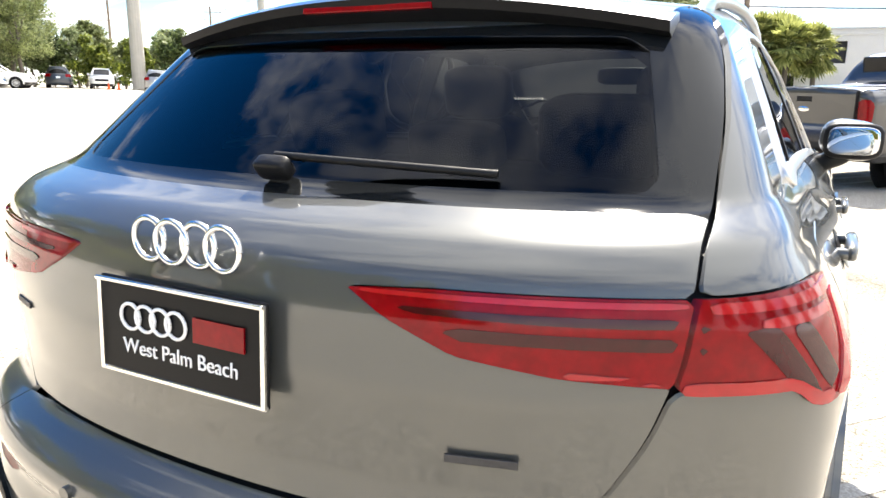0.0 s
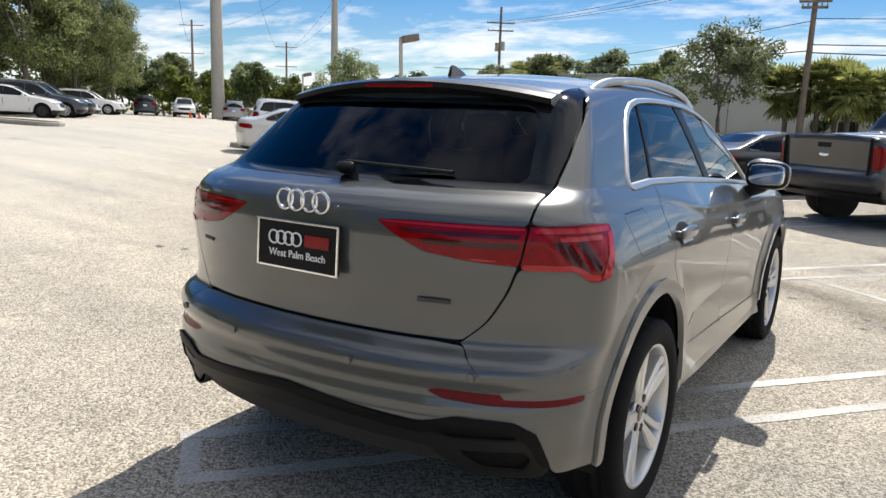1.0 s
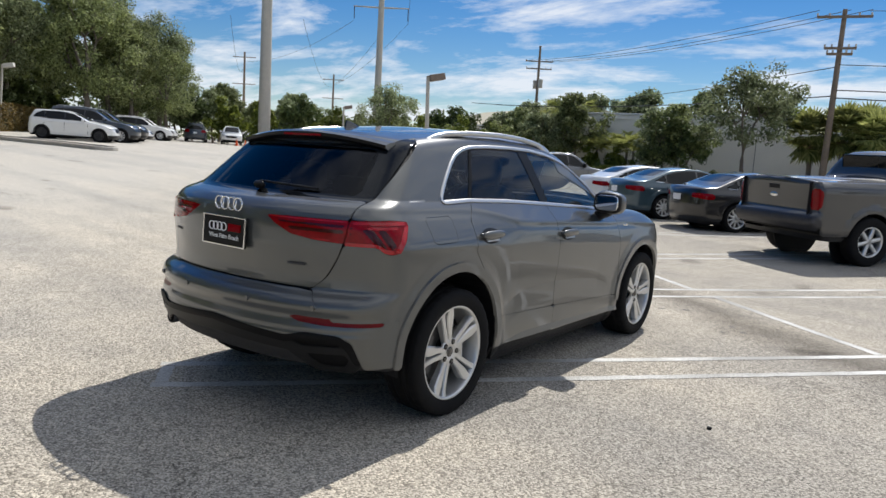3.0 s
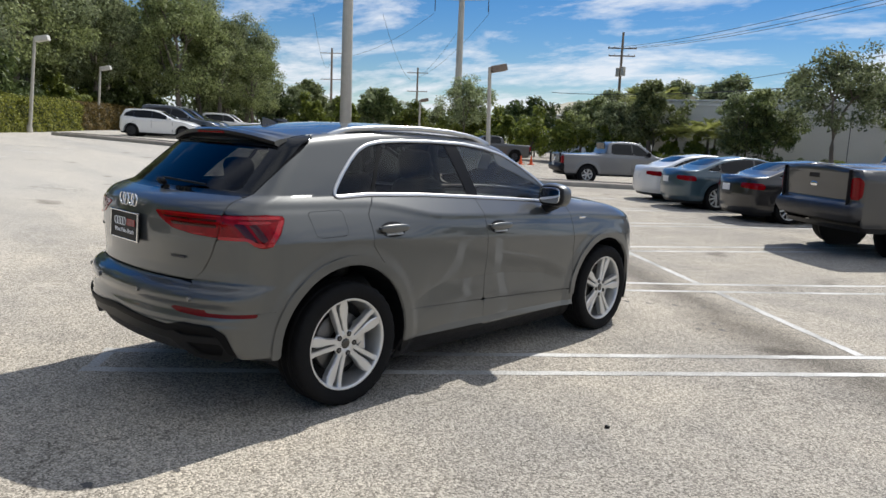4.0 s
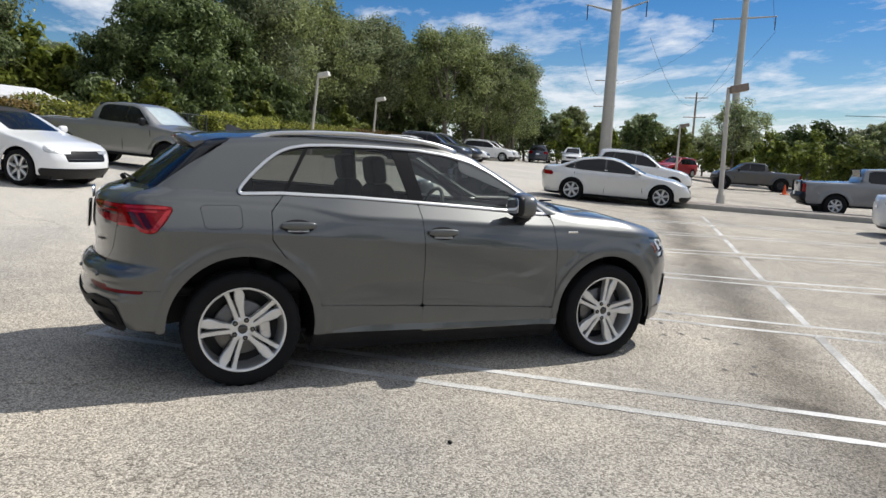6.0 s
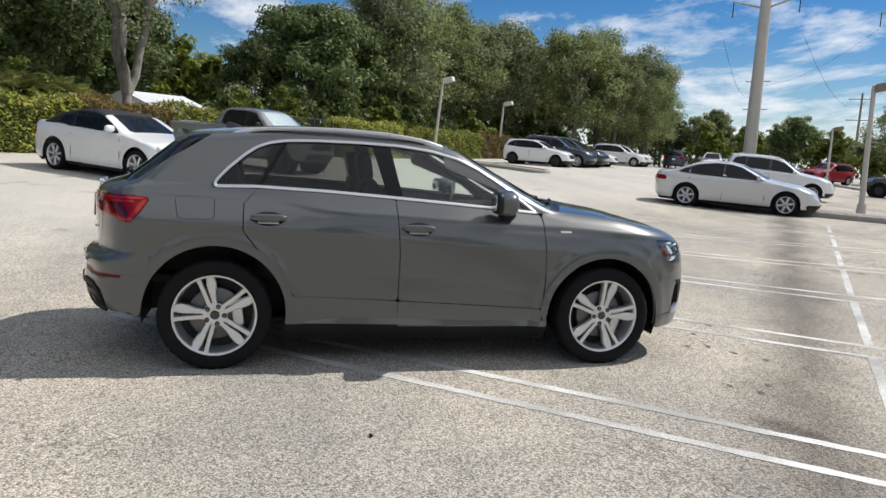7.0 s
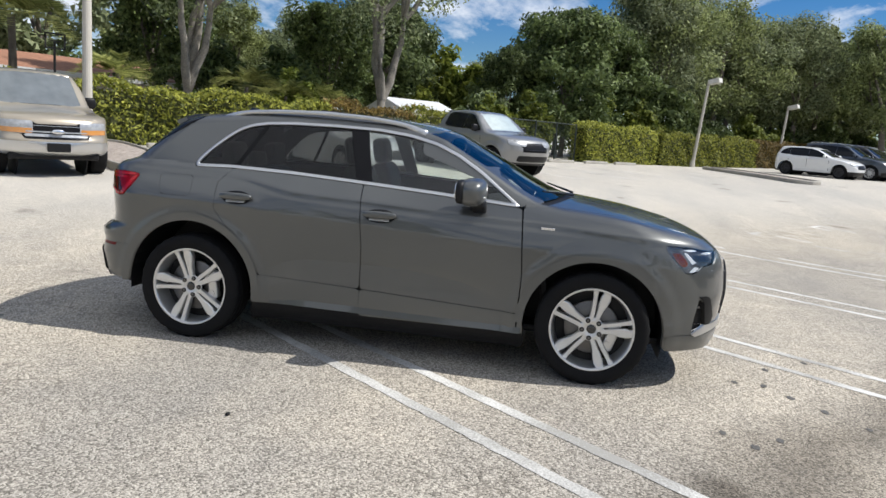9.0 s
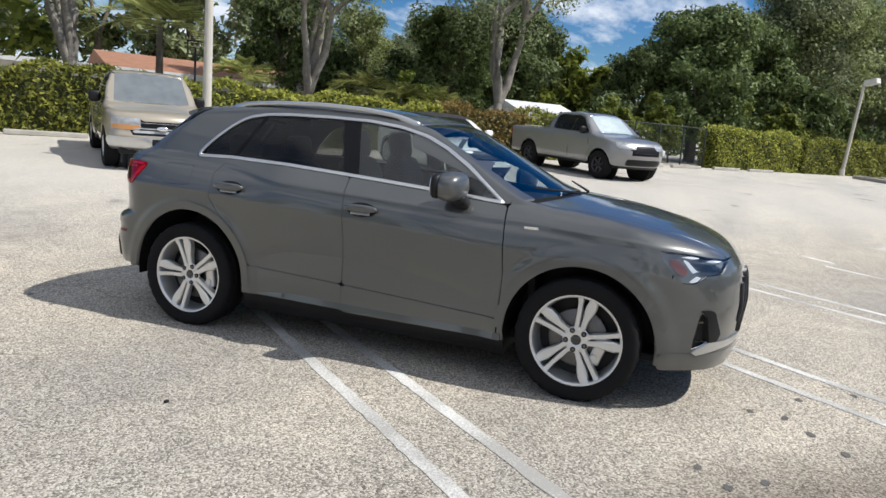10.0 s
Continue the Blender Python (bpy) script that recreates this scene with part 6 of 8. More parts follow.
            for side in (1, -1):
                if kind == "suv":
                    zr = float(top(0.6)) - 0.02
                    tube("roof_rail", [(side * (edge - 0.02), -0.4, zr - 0.02), (side * (edge - 0.02), -0.2, zr + 0.03), (side * (edge - 0.02), 1.1, zr + 0.03), (side * (edge - 0.02), 1.35, zr - 0.03)], 0.018, M["satin"], car, res=1)
        bm = bmesh.new(); box(bm, pose(0, ys0 - 0.012, s["belt"] - (0.18 if bk else 0.25)), 0.31, 0.02, 0.15, 0.004)
        part("number_plate", bm, M["white_plastic"], car)
    sh.panel("windscreen", "top", lambda x, y, z: wsc(x, y), M["glass_black"] if facing == "" else M[facing], car, "", -0.004, 0.0)
    for side in (1, -1):
        sh.panel("windscreen_frame", "top", lambda x, y, z: np.maximum.reduce([-wsc(x, y), 0.3 - side * x, np.abs(x) - edge - 0.05 - 0.15 * (y - sc[0]), sc[0] - 0.10 * x * x - y, y - sc[1] + 0.16 * x * x - 0.02]), paint, car, "", 0.0, 0.01)
    sh.panel("bonnet", "top", lambda x, y, z: np.maximum.reduce([np.abs(x) - s["w"] + 0.16, sc[1] + 0.02 - 0.16 * x * x - y, y - y_end + 0.12 + 0.20 * x * x]), paint, car, "", 0.001, 0.02)
    bm = bmesh.new()
    box(bm, pose(0, s["wb"] / 2, s["sill"] - 0.02), 2 * s["w"] - 0.4, s["wb"] + 1.2, 0.12, 0.03)
    part("underbody", bm, M["black"], car)
    bm = bmesh.new()
    box(bm, pose(0, s["wb"] / 2 + 0.1, s["belt"] - 0.25), 2 * s["w"] - 0.34, s["wb"] - 2 * s["r"] - 0.2, 0.4, 0.03)
    part("cabin", bm, M["cabin"], car)
    for c, h, r in axles:
        for side in (1, -1):
            wd = 0.22 if not bed else 0.25
            plain_wheel(car, s["r"], s["rim"], wd, spokes, tone, pose(side * (s["w"] - wd / 2 + 0.005), c, s["r"] - 0.004, 13 * side, 0, 0 if side > 0 else 180))
            ln = bmesh.new()
            cyl(ln, (side * (s["w"] - 0.36), c, h), (side * (s["w"] - 0.34), c, h), r + 0.03, r + 0.03, 24)
            part("arch_liner", ln, M["black"], car)
    return car

# ---------------------------------------------------------------- painted lines
def stripe(name, a, b, width, label="faded white bay line painted on the tarmac", step=0.07):
    a, b = Vector((*a, 0)), Vector((*b, 0))
    d = (b - a).normalized()
    n = Vector((-d.y, d.x, 0)) * width / 2
    k = max(2, int((b - a).length / step))
    vs, fs = [], []
    rnd = random.Random(int(abs(a.x * 97 + a.y * 31 + b.x * 13) * 10))
    for i in range(k + 1):
        p = a + (b - a) * (i / k)
        for s in (1, -1):
            q = p + n * s * rnd.uniform(0.80, 1.08)
            vs.append((q.x, q.y, float(rise(q.x, q.y)) + 0.003))
    for i in range(k):
        fs.append((i * 2, i * 2 + 1, i * 2 + 3, i * 2 + 2))
    return tagged(raw(name, vs, fs, M["line"], None), label, "road marking", "bay lines", "structure")


A0 = Vector((-0.56, -0.93, 0)) + E2 * 0.043
for k in range(0, 6):
    o = A0 + E2 * (2.73 * k)
    o2 = o + E2 * 0.40
    near, far = (0.0, 10.9) if k == 0 else (-0.1, 10.9)
    stripe("bay_line", (o + E1 * near).xy, (o + E1 * far).xy, 0.085)
    stripe("bay_line", (o2 + E1 * near).xy, (o2 + E1 * far).xy, 0.085)
    stripe("bay_line_end", (o + E1 * (near + 0.05) + E2 * 0.05).xy, (o2 + E1 * (near + 0.05) - E2 * 0.05).xy, 0.085)
sp0 = A0 + E1 * 5.55
for k in range(9):
    o = Vector((-13.2, 1.9, 0)) + E2 * (2.75 * k - 2.6)
    stripe("bay_line", (o - E1 * 6.5).xy, (o - E1 * 1.2).xy, 0.085)
    stripe("bay_line", (o - E1 * 6.5 + E2 * 0.37).xy, (o - E1 * 1.2 + E2 * 0.37).xy, 0.085)
stripe("bay_spine", (sp0 + E2 * 0.45).xy, (sp0 + E2 * 2.68).xy, 0.085)
for k in range(1, 6):
    stripe("bay_spine", (sp0 + E2 * (2.73 * k + 0.42)).xy, (sp0 + E2 * (2.73 * k + 2.68)).xy, 0.085)

# ---------------------------------------------------------------- parked vehicles
H0, HD = Vector((-8.0, -12.0, 0)), Vector((-0.80, 0.60, 0))          # hedge line
HN = Vector((-0.60, -0.80, 0))                                       # away from the lot
PAINTS = {
    "charcoal": car_paint("charcoal_paint", (0.055, 0.055, 0.055)), "black": car_paint("black_paint", (0.010, 0.010, 0.012)), "blue": car_paint("steel_blue_paint", (0.045, 0.085, 0.11)),
    "white": car_paint("white_paint", (0.78, 0.78, 0.77), 0.0), "pearl": car_paint("pearl_paint", (0.62, 0.61, 0.58), 0.1), "cement": car_paint("cement_grey_paint", (0.165, 0.17, 0.175), 0.1),
    "silver": car_paint("silver_paint", (0.38, 0.385, 0.39), 0.5), "grey_silver": car_paint("grey_silver_paint", (0.26, 0.26, 0.255), 0.4), "navy": car_paint("dark_blue_grey_paint", (0.035, 0.045, 0.06)), "tan": car_paint("tan_paint", (0.36, 0.315, 0.245), 0.3), "red": car_paint("red_paint", (0.40, 0.012, 0.02), 0.0),
}
CLOTH = mat("black_hood_cloth", (0.014, 0.014, 0.016), 0.85, 0, 0.2, 20, 0.3, 300)


def by_wheel(kind, wheel, heading, front=False, left=False, size=1.0):
    """The place of the rear axle's middle from the spot where one wheel stands."""
    s = SPECS[kind]
    h = Vector((*heading, 0)).normalized()
    r = Vector((h.y, -h.x, 0)) * (-1 if left else 1)
    p = Vector((*wheel, 0)) - r * (s["w"] - 0.11) * size
    if front:
        p -= h * s["wb"] * size
    return p


def park(name, kind, paint, label, wheel, heading, front=False, left=False, **kw):
    return vehicle(name, kind, PAINTS[paint], label, by_wheel(kind, wheel, heading, front, left, kw.get("size", 1.0)), Vector((*heading, 0)).normalized(), **kw)


e1 = (E1.x, E1.y)
park("pickup_truck", "full_pickup", "charcoal", "charcoal crew-cab pickup truck with a closed tailgate", (1.82, 9.52), (0.62, 0.785), size=0.93, spokes=6, category="pickup truck", trim="dark_metal")
park("sedan", "sedan", "black", "black sedan parked in a bay", (-0.93, 12.63), e1, size=0.88, spokes=10)
park("sedan", "sedan", "blue", "steel blue sedan parked in a bay", (-3.00, 14.07), e1, size=0.88, spokes=10)
park("sedan", "sedan", "white", "white sedan parked in a bay", (-4.55, 15.50), e1, size=0.88, spokes=10)
park("sedan", "sedan", "pearl", "lowered pearl white sedan beside the kerb island", (-14.3, 12.7), e1, spokes=6)
park("suv", "suv", "white", "white sport utility car behind the lowered sedan", (-22.7, 20.6), e1, spokes=10)
park("pickup_truck", "pickup", "cement", "cement grey crew-cab pickup beyond the kerb", (-10.2, 19.8), e1, size=0.88, spokes=6, tone="alloy", category="pickup truck")
park("hatchback", "hatch", "white", "white hatchback with dark wheels by the hedge", (-32.8, 15.8), e1, front=True, tone="dark_metal", spokes=10)
row0 = Vector((-32.8, 15.8, 0))
for k, (kind, paint, lab) in enumerate((("suv", "navy", "dark blue-grey sport utility car"), ("suv", "black", "black sport utility car"), ("suv", "silver", "silver sport utility car"), ("sedan", "white", "white sedan"), ("suv", "white", "white sport utility car"), ("suv", "white", "white sport utility car"))):
    p = row0 + E2 * (2.55 * (k + 1) + (8.0 if k > 3 else 0)) + E1 * (0.5 if k < 2 else 0)
    park("suv" if kind == "suv" else "sedan", kind, paint, lab + " parked nose out by the hedge", (p.x, p.y), e1, front=True, spokes=10)
park("suv", "suv", "navy", "dark sport utility car seen from behind", (-54.5, 37.2), (-0.80, 0.60), spokes=10)
park("suv", "suv", "white", "white sport utility car far off", (-56.0, 40.2), (0.80, -0.60), spokes=10)
park("suv", "suv", "silver", "silver sport utility car far down the lot", (-47.5, 41.0), (-0.7, 0.7), spokes=10)
park("suv", "suv", "red", "red car beyond the second island", (-47.0, 46.6), (0.2, -0.98), spokes=10)
park("suv", "suv", "cement", "grey car beyond the second island", (-37.0, 45.5), (0.2, -0.98), spokes=10)
park("pickup_truck", "crew_jeep", "charcoal", "dark grey off-road pickup on big tyres", (-27.0, 37.0), (-E1.x, -E1.y), left=True, spokes=6, tone="dark_metal", category="pickup truck")
park("pickup_truck", "pickup", "grey_silver", "silver crew-cab pickup with black wheels", (-14.7, 0.45), e1, front=True, size=0.965, spokes=6, tone="dark_metal", category="pickup truck", facing="screen_shade")
park("convertible", "convertible", "white", "white convertible with its black cloth hood up", (-11.4, -4.2), e1, size=0.96, spokes=7, roof=CLOTH)
park("pickup_truck", "old_pickup", "tan", "old tan pickup truck with a chrome bumper", (-5.03, -6.68), e1, front=True, spokes=5, trim="satin", category="pickup truck", facing="screen_grey")

# ---------------------------------------------------------------- foliage
def leaf_mat(name, a, b, trans=0.5):
    m, n, l, p = nodes_of(name)
    g = n.new("ShaderNodeNewGeometry")
    r = n.new("ShaderNodeValToRGB")
    r.color_ramp.elements[0].color, r.color_ramp.elements[1].color = (*a, 1), (*b, 1)
    l.new(g.outputs["Random Per Island"], r.inputs[0])
    oi = n.new("ShaderNodeObjectInfo")
    hs = n.new("ShaderNodeHueSaturation")
    mr = n.new("ShaderNodeMapRange"); mr.inputs[3].default_value, mr.inputs[4].default_value = 0.75, 1.25
    l.new(oi.outputs["Random"], mr.inputs[0]); l.new(mr.outputs[0], hs.inputs["Value"])
    l.new(r.outputs[0], hs.inputs["Color"]); l.new(hs.outputs[0], p.inputs["Base Color"])
    p.inputs["Roughness"].default_value = 0.58
    p.inputs["Specular IOR Level"].default_value = 0.25
    tr = n.new("ShaderNodeBsdfTranslucent")
    l.new(hs.outputs[0], tr.inputs[0])
    mx = n.new("ShaderNodeMixShader"); mx.inputs[0].default_value = trans
    l.new(p.outputs[0], mx.inputs[1]); l.new(tr.outputs[0], mx.inputs[2])
    l.new(mx.outputs[0], n["Material Output"].inputs[0])
    return m


LEAF = {
    "oak": leaf_mat("oak_leaves", (0.060, 0.078, 0.024), (0.365, 0.41, 0.17), 0.42),
    "olive": leaf_mat("grey_green_leaves", (0.073, 0.093, 0.040), (0.395, 0.445, 0.235), 0.42),
    "bright": leaf_mat("bright_leaves", (0.055, 0.085, 0.014), (0.28, 0.315, 0.060), 0.45),
    "dark": leaf_mat("dark_leaves", (0.028, 0.046, 0.014), (0.18, 0.23, 0.078), 0.3),
    "hedge": leaf_mat("hedge_leaves", (0.045, 0.064, 0.012), (0.41, 0.415, 0.070), 0.35),
    "hedge_red": leaf_mat("reddish_hedge_leaves", (0.060, 0.045, 0.014), (0.29, 0.20, 0.055), 0.3),
    "palm": leaf_mat("palm_fronds", (0.10, 0.125, 0.03), (0.42, 0.43, 0.15), 0.45),
    "skirt": leaf_mat("dead_palm_fronds", (0.13, 0.095, 0.05), (0.30, 0.23, 0.13), 0.15),
}
PALE_BARK = mat("pale_bark", (0.22, 0.20, 0.17), 0.9, 0, 0.5, 3, 1.0, 22)
BARK = mat("grey_bark", (0.16, 0.135, 0.11), 0.9, 0, 0.35, 5, 0.8, 40)


def leaves(rng, centres, radii, per, size, spread=1.0):
    """Quads of small leaves strewn through clumps; arrays of verts and faces."""
    c = np.repeat(np.array(centres), per, 0)
    r = np.repeat(np.array(radii), per)[:, None]
    n = len(c)
    d = rng.normal(size=(n, 3)); d /= np.linalg.norm(d, axis=1, keepdims=True)
    p = c + d * r * (rng.random((n, 1)) ** 0.45) * np.array([1, 1, 0.8])
    face = d * 0.7 + rng.normal(size=(n, 3)) * 0.55 + np.array([0.0, 0.3, 0.45])
    u = np.cross(face, rng.normal(size=(n, 3))); u /= np.maximum(np.linalg.norm(u, axis=1, keepdims=True), 1e-6)
    w = np.cross(u, face); w /= np.maximum(np.linalg.norm(w, axis=1, keepdims=True), 1e-6)
    s = size * (0.6 + 0.8 * rng.random((n, 1)))
    v = np.stack([p - u * s * 0.5 - w * s * 0.28, p + u * s * 0.62, p - u * s * 0.42 + w * s * 0.30], 1).reshape(-1, 3)
    return v, np.arange(3 * n).reshape(-1, 3)


def limb_mesh(segs, n=7):
    vs, fs = [], []
    for pts, radii in segs:
        b = len(vs)
        for i, (p, r) in enumerate(zip(pts, radii)):
            t = (pts[min(i + 1, len(pts) - 1)] - pts[max(i - 1, 0)])
            q = Vector(t).to_track_quat("Z", "Y")
            for k in range(n):
                a = 2 * math.pi * k / n
                vs.append(Vector(p) + q @ Vector((r * math.cos(a), r * math.sin(a), 0)))
        for i in range(len(pts) - 1):
            for k in range(n):
                fs.append((b + i * n + k, b + i * n + (k + 1) % n, b + (i + 1) * n + (k + 1) % n, b + (i + 1) * n + k))
    return vs, fs


def tree(name, label, seed, height, spread, trunk, leaf, clumps=70, per=75, size=0.26, low=0.3, open_=1.0, category="tree", floor_=0.12, bark=None, forks=3, kick=1.0):
    """A broadleaf tree: forked trunk, limbs, a ragged crown of leaf clumps at their ends."""
    rng = np.random.default_rng(seed)
    ob = thing(name, label, category, None, "trees round the lot")
    segs, tips = [], []

    def grow(p, d, length, r, depth):
        pts, radii = [p], [r]
        k = 4
        for i in range(k):
            d = d + rng.normal(size=3) * 0.16 + np.array([0, 0, 0.05])
            d /= np.linalg.norm(d)
            p = p + d * length / k
            pts.append(p); radii.append(r * (1 - 0.45 * (i + 1) / k))
            if depth <= 1 and i >= 1:
                tips.append(p)
        segs.append((pts, radii))
        if depth == 0:
            tips.append(p)
            return
        m = rng.integers(2, 4) + (1 if depth == forks else 0)
        a0 = rng.random() * 6.28
        for i in range(m):
            a = a0 + 6.28 * i / m + rng.normal() * 0.3
            tilt = (0.45 + 0.35 * rng.random()) / kick ** 0.5 if depth == forks else 0.5 + 0.4 * rng.random()
            side = np.array([math.cos(a), math.sin(a), 0]) * spread / (0.45 * height)
            nd = d * math.cos(tilt) + side * math.sin(tilt)
            grow(p, nd / np.linalg.norm(nd), length * (0.62 + 0.2 * rng.random()) * (kick if depth == forks else 1.0), r * (0.52 if kick == 1.0 else 0.62), depth - 1)
    grow(np.array([0, 0, -0.15]), np.array([rng.normal() * 0.06, rng.normal() * 0.06, 1.0]), height * low, trunk, forks)
    top = max(t[2] for t in tips)
    k = (height * 0.93) / top
    segs = [([p * np.array([1, 1, k]) for p in pts], rr) for pts, rr in segs]
    tips = [t * np.array([1, 1, k]) for t in tips]
    v, f = limb_mesh(segs)
    raw("trunk", v, f, bark or BARK, ob, "", True)
    idx = rng.permutation(len(tips))[:clumps // 2]
    cen = [tips[i] + rng.normal(size=3) * 0.25 for i in idx]
    for _ in range(clumps - len(cen)):
        d = rng.normal(size=3); d /= np.linalg.norm(d)
        q = d * (0.55 + 0.45 * rng.random()) * np.array([spread * 0.9, spread * 0.9, height * (1 - floor_) * 0.46]) * (0.85 + 0.3 * noise.noise(Vector(d) * 1.7 + Vector((seed, 0, 0))))
        cen.append(q + np.array([0, 0, height * (floor_ + (1 - floor_) * 0.50)]))
    rad = [height * (0.055 + 0.045 * rng.random()) * open_ for _ in cen]
    lv, lf = leaves(rng, cen, rad, per, size)
    raw("crown", lv, lf, LEAF[leaf], ob, "", False)
    return ob


def palm(name, label, seed, height, fan=False, n=34, size=1.5):
    """A palm: thin trunk and a head of fronds; fans of blades on stalks, or feathers of leaflets."""
    rng = np.random.default_rng(seed)
    ob = thing(name, label, "palm tree", None, "palms")
    v, f = limb_mesh([([np.array([0, 0, -0.1]), np.array([0.06, 0, height * 0.5]), np.array([0.02, 0.05, height])], [0.17, 0.14, 0.12])])
    raw("trunk", v, f, BARK, ob, "", True)
    live, dead = ([], []), ([], [])
    top = np.array([0.02, 0.05, height])
    for i in range(n):
        old = fan and i < n // 9
        a, up = 6.283 * rng.random(), rng.uniform(-1.35, -0.9) if old else rng.uniform(-1.1 if fan else 0.25, 1.5)
        L = size * rng.uniform(0.8, 1.15) * (0.7 if old else 1)
        vs, fs = dead if old else live
        d0 = np.array([math.cos(a) * math.cos(up), math.sin(a) * math.cos(up), math.sin(up)])
        side = np.array([-math.sin(a), math.cos(a), 0])
        if fan:
            c = top + d0 * L * 0.52
            face = np.cross(d0, side)
            for j in range(17):
                th = -1.75 + 3.5 * j / 16
                r = d0 * math.cos(th) + side * math.sin(th)
                e = c + r * L * 0.55 * (0.75 + 0.25 * math.cos(th)) + np.array([0, 0, -0.14 * L * math.cos(up)]) + face * 0.05 * rng.normal()
                b, w_ = len(vs), np.cross(r, face) * 0.045 * L
                m_ = c + r * L * 0.30
                vs += [c, m_ + w_, e, m_ - w_]
                fs.append((b, b + 1, b + 2, b + 3))
            b = len(vs)
            vs += [top, c + side * 0.02, c - side * 0.02]
            fs.append((b, b + 1, b + 2))
            continue
        for j in range(20):
            t = 0.2 + 0.8 * j / 19
            p = top + d0 * L * t + np.array([0, 0, -0.55 * L * t * t])
            for sg in (1, -1):
                w = 0.34 * L * (1 - 0.5 * abs(t - 0.55))
                q = p + (side * sg * 0.8 + d0 * 0.65 + np.array([0, 0, -0.25])) * w
                b, th = len(vs), d0 * 0.035
                vs += [p - th, p + th, q]
                fs.append((b, b + 1, b + 2))
    raw("fronds", *live, LEAF["palm"], ob, "", False)
    if dead[0]:
        raw("dead_fronds", *dead, LEAF["skirt"], ob, "brown hanging fronds", False)
    return ob


def plant(ob, x, y, turn, scale=1.0, copy=True):
    m = Matrix.Translation(on(x, y)) @ pose(0, 0, 0, 0, 0, turn)
    if copy:
        o = copy_thing(ob, m)
        o.scale = (scale, scale, scale)
        return o
    ob.matrix_basis = m @ Matrix.Diagonal((scale, scale, scale, 1))
    return ob


oaks = [tree("oak_tree", "broad live oak with a dense grey-green crown", 11, 10.5, 4.6, 0.26, "oak", 140, 165, 0.16, 0.2),
        tree("oak_tree", "tall live oak with a ragged green crown", 12, 11.0, 4.0, 0.24, "olive", 134, 165, 0.16, 0.2),
        tree("oak_tree", "live oak with olive leaves and bare lower limbs", 13, 9.5, 4.4, 0.22, "olive", 128, 160, 0.16, 0.26, floor_=0.22),
        tree("leafy_tree", "dense broad-leaved tree behind the hedge", 14, 9.0, 3.9, 0.2, "dark", 140, 165, 0.23, 0.2)]
far_oaks = [tree("oak_tree", "distant live oak with a rounded green crown", 15, 10.0, 4.6, 0.25, "oak", 95, 80, 0.36, 0.2),
            tree("oak_tree", "distant grey-green oak with an uneven crown", 16, 10.0, 4.3, 0.25, "olive", 95, 80, 0.36, 0.2)]
open_oak = tree("open_tree", "open forked tree with thin foliage and a pale trunk", 21, 12.0, 5.2, 0.27, "olive", 210, 120, 0.13, 0.13, 0.9, floor_=0.28, bark=PALE_BARK, forks=4, kick=2.2)
bush = tree("bush", "bright green leafy bush", 31, 3.4, 2.2, 0.06, "bright", 40, 80, 0.25, 0.2, 1.7, category="bush", floor_=0.0)
shade_bush = tree("bush", "dark green leafy bush under the trees", 32, 4.0, 2.4, 0.07, "dark", 40, 80, 0.27, 0.2, 1.7, category="bush", floor_=0.0)
small = tree("small_tree", "small grey-green tree in front of a white wall", 41, 6.0, 3.1, 0.14, "olive", 90, 95, 0.15, 0.3, 1.1, floor_=0.25)
bare = tree("small_tree", "thin dark shrub with upright bare twigs", 42, 4.6, 2.2, 0.07, "dark", 70, 70, 0.15, 0.25, 1.0, floor_=0.1)
palms = [palm("fan_palm", "fan palm with a full round head", 51, 3.3, True, 76, 1.5), palm("feather_palm", "feather palm with arching fronds", 52, 3.4, False, 26, 2.3)]

rnd = random.Random(5)
first = set()


def put(ob, x, y, scale=1.0, turn=None):
    t = rnd.uniform(0, 360) if turn is None else turn
    o = plant(ob, x, y, t, scale, copy=ob.name in first)
    first.add(ob.name)
    return o


def row(ob, s, off, scale=1.0, turn=None):
    """Plants at s along the hedge line, off metres behind it."""
    p = H0 + HD * s + HN * off
    return put(ob, p.x, p.y, scale, turn)


# behind the near hedge
row(open_oak, 15.5, 3.0, 1.12, 20)
row(open_oak, 1.6, 3.2, 0.95, 140)
row(open_oak, 8.5, 4.2, 0.95, 250)
for k, s_, off, sc in ((3, 27.8, 7.5, 0.66), (3, 30.2, 5.0, 0.92), (3, 33.6, 8.0, 1.0), (3, 34.6, 4.6, 0.9), (1, 37.2, 5.0, 1.02), (0, 39.6, 4.6, 1.14), (1, 43.6, 6.0, 1.14), (0, 47.6, 5.0, 1.14), (2, 51.6, 6.0, 1.22), (0, 55.6, 5.0, 1.12), (1, 59.6, 6.0, 1.1), (0, 63.6, 5.5, 1.05), (2, 68.0, 6.0, 1.05), (0, 72.0, 5.0, 0.95), (2, 50.0, 13.0, 1.3), (0, 52.0, 13.0, 1.25), (1, 58.0, 12.5, 1.2),
                       (3, 11.0, 12.0, 0.85), (3, 17.6, 9.0, 0.72), (3, 21.5, 10.0, 0.85), (3, 24.0, 12.0, 0.80), (0, 14.6, 13.0, 0.62), (1, 18.6, 13.5, 0.60), (0, 22.4, 14.5, 0.62), (3, -5.0, 9.0, 0.8), (0, -9.0, 12.0, 0.9)):
    row(oaks[k], s_, off, sc)
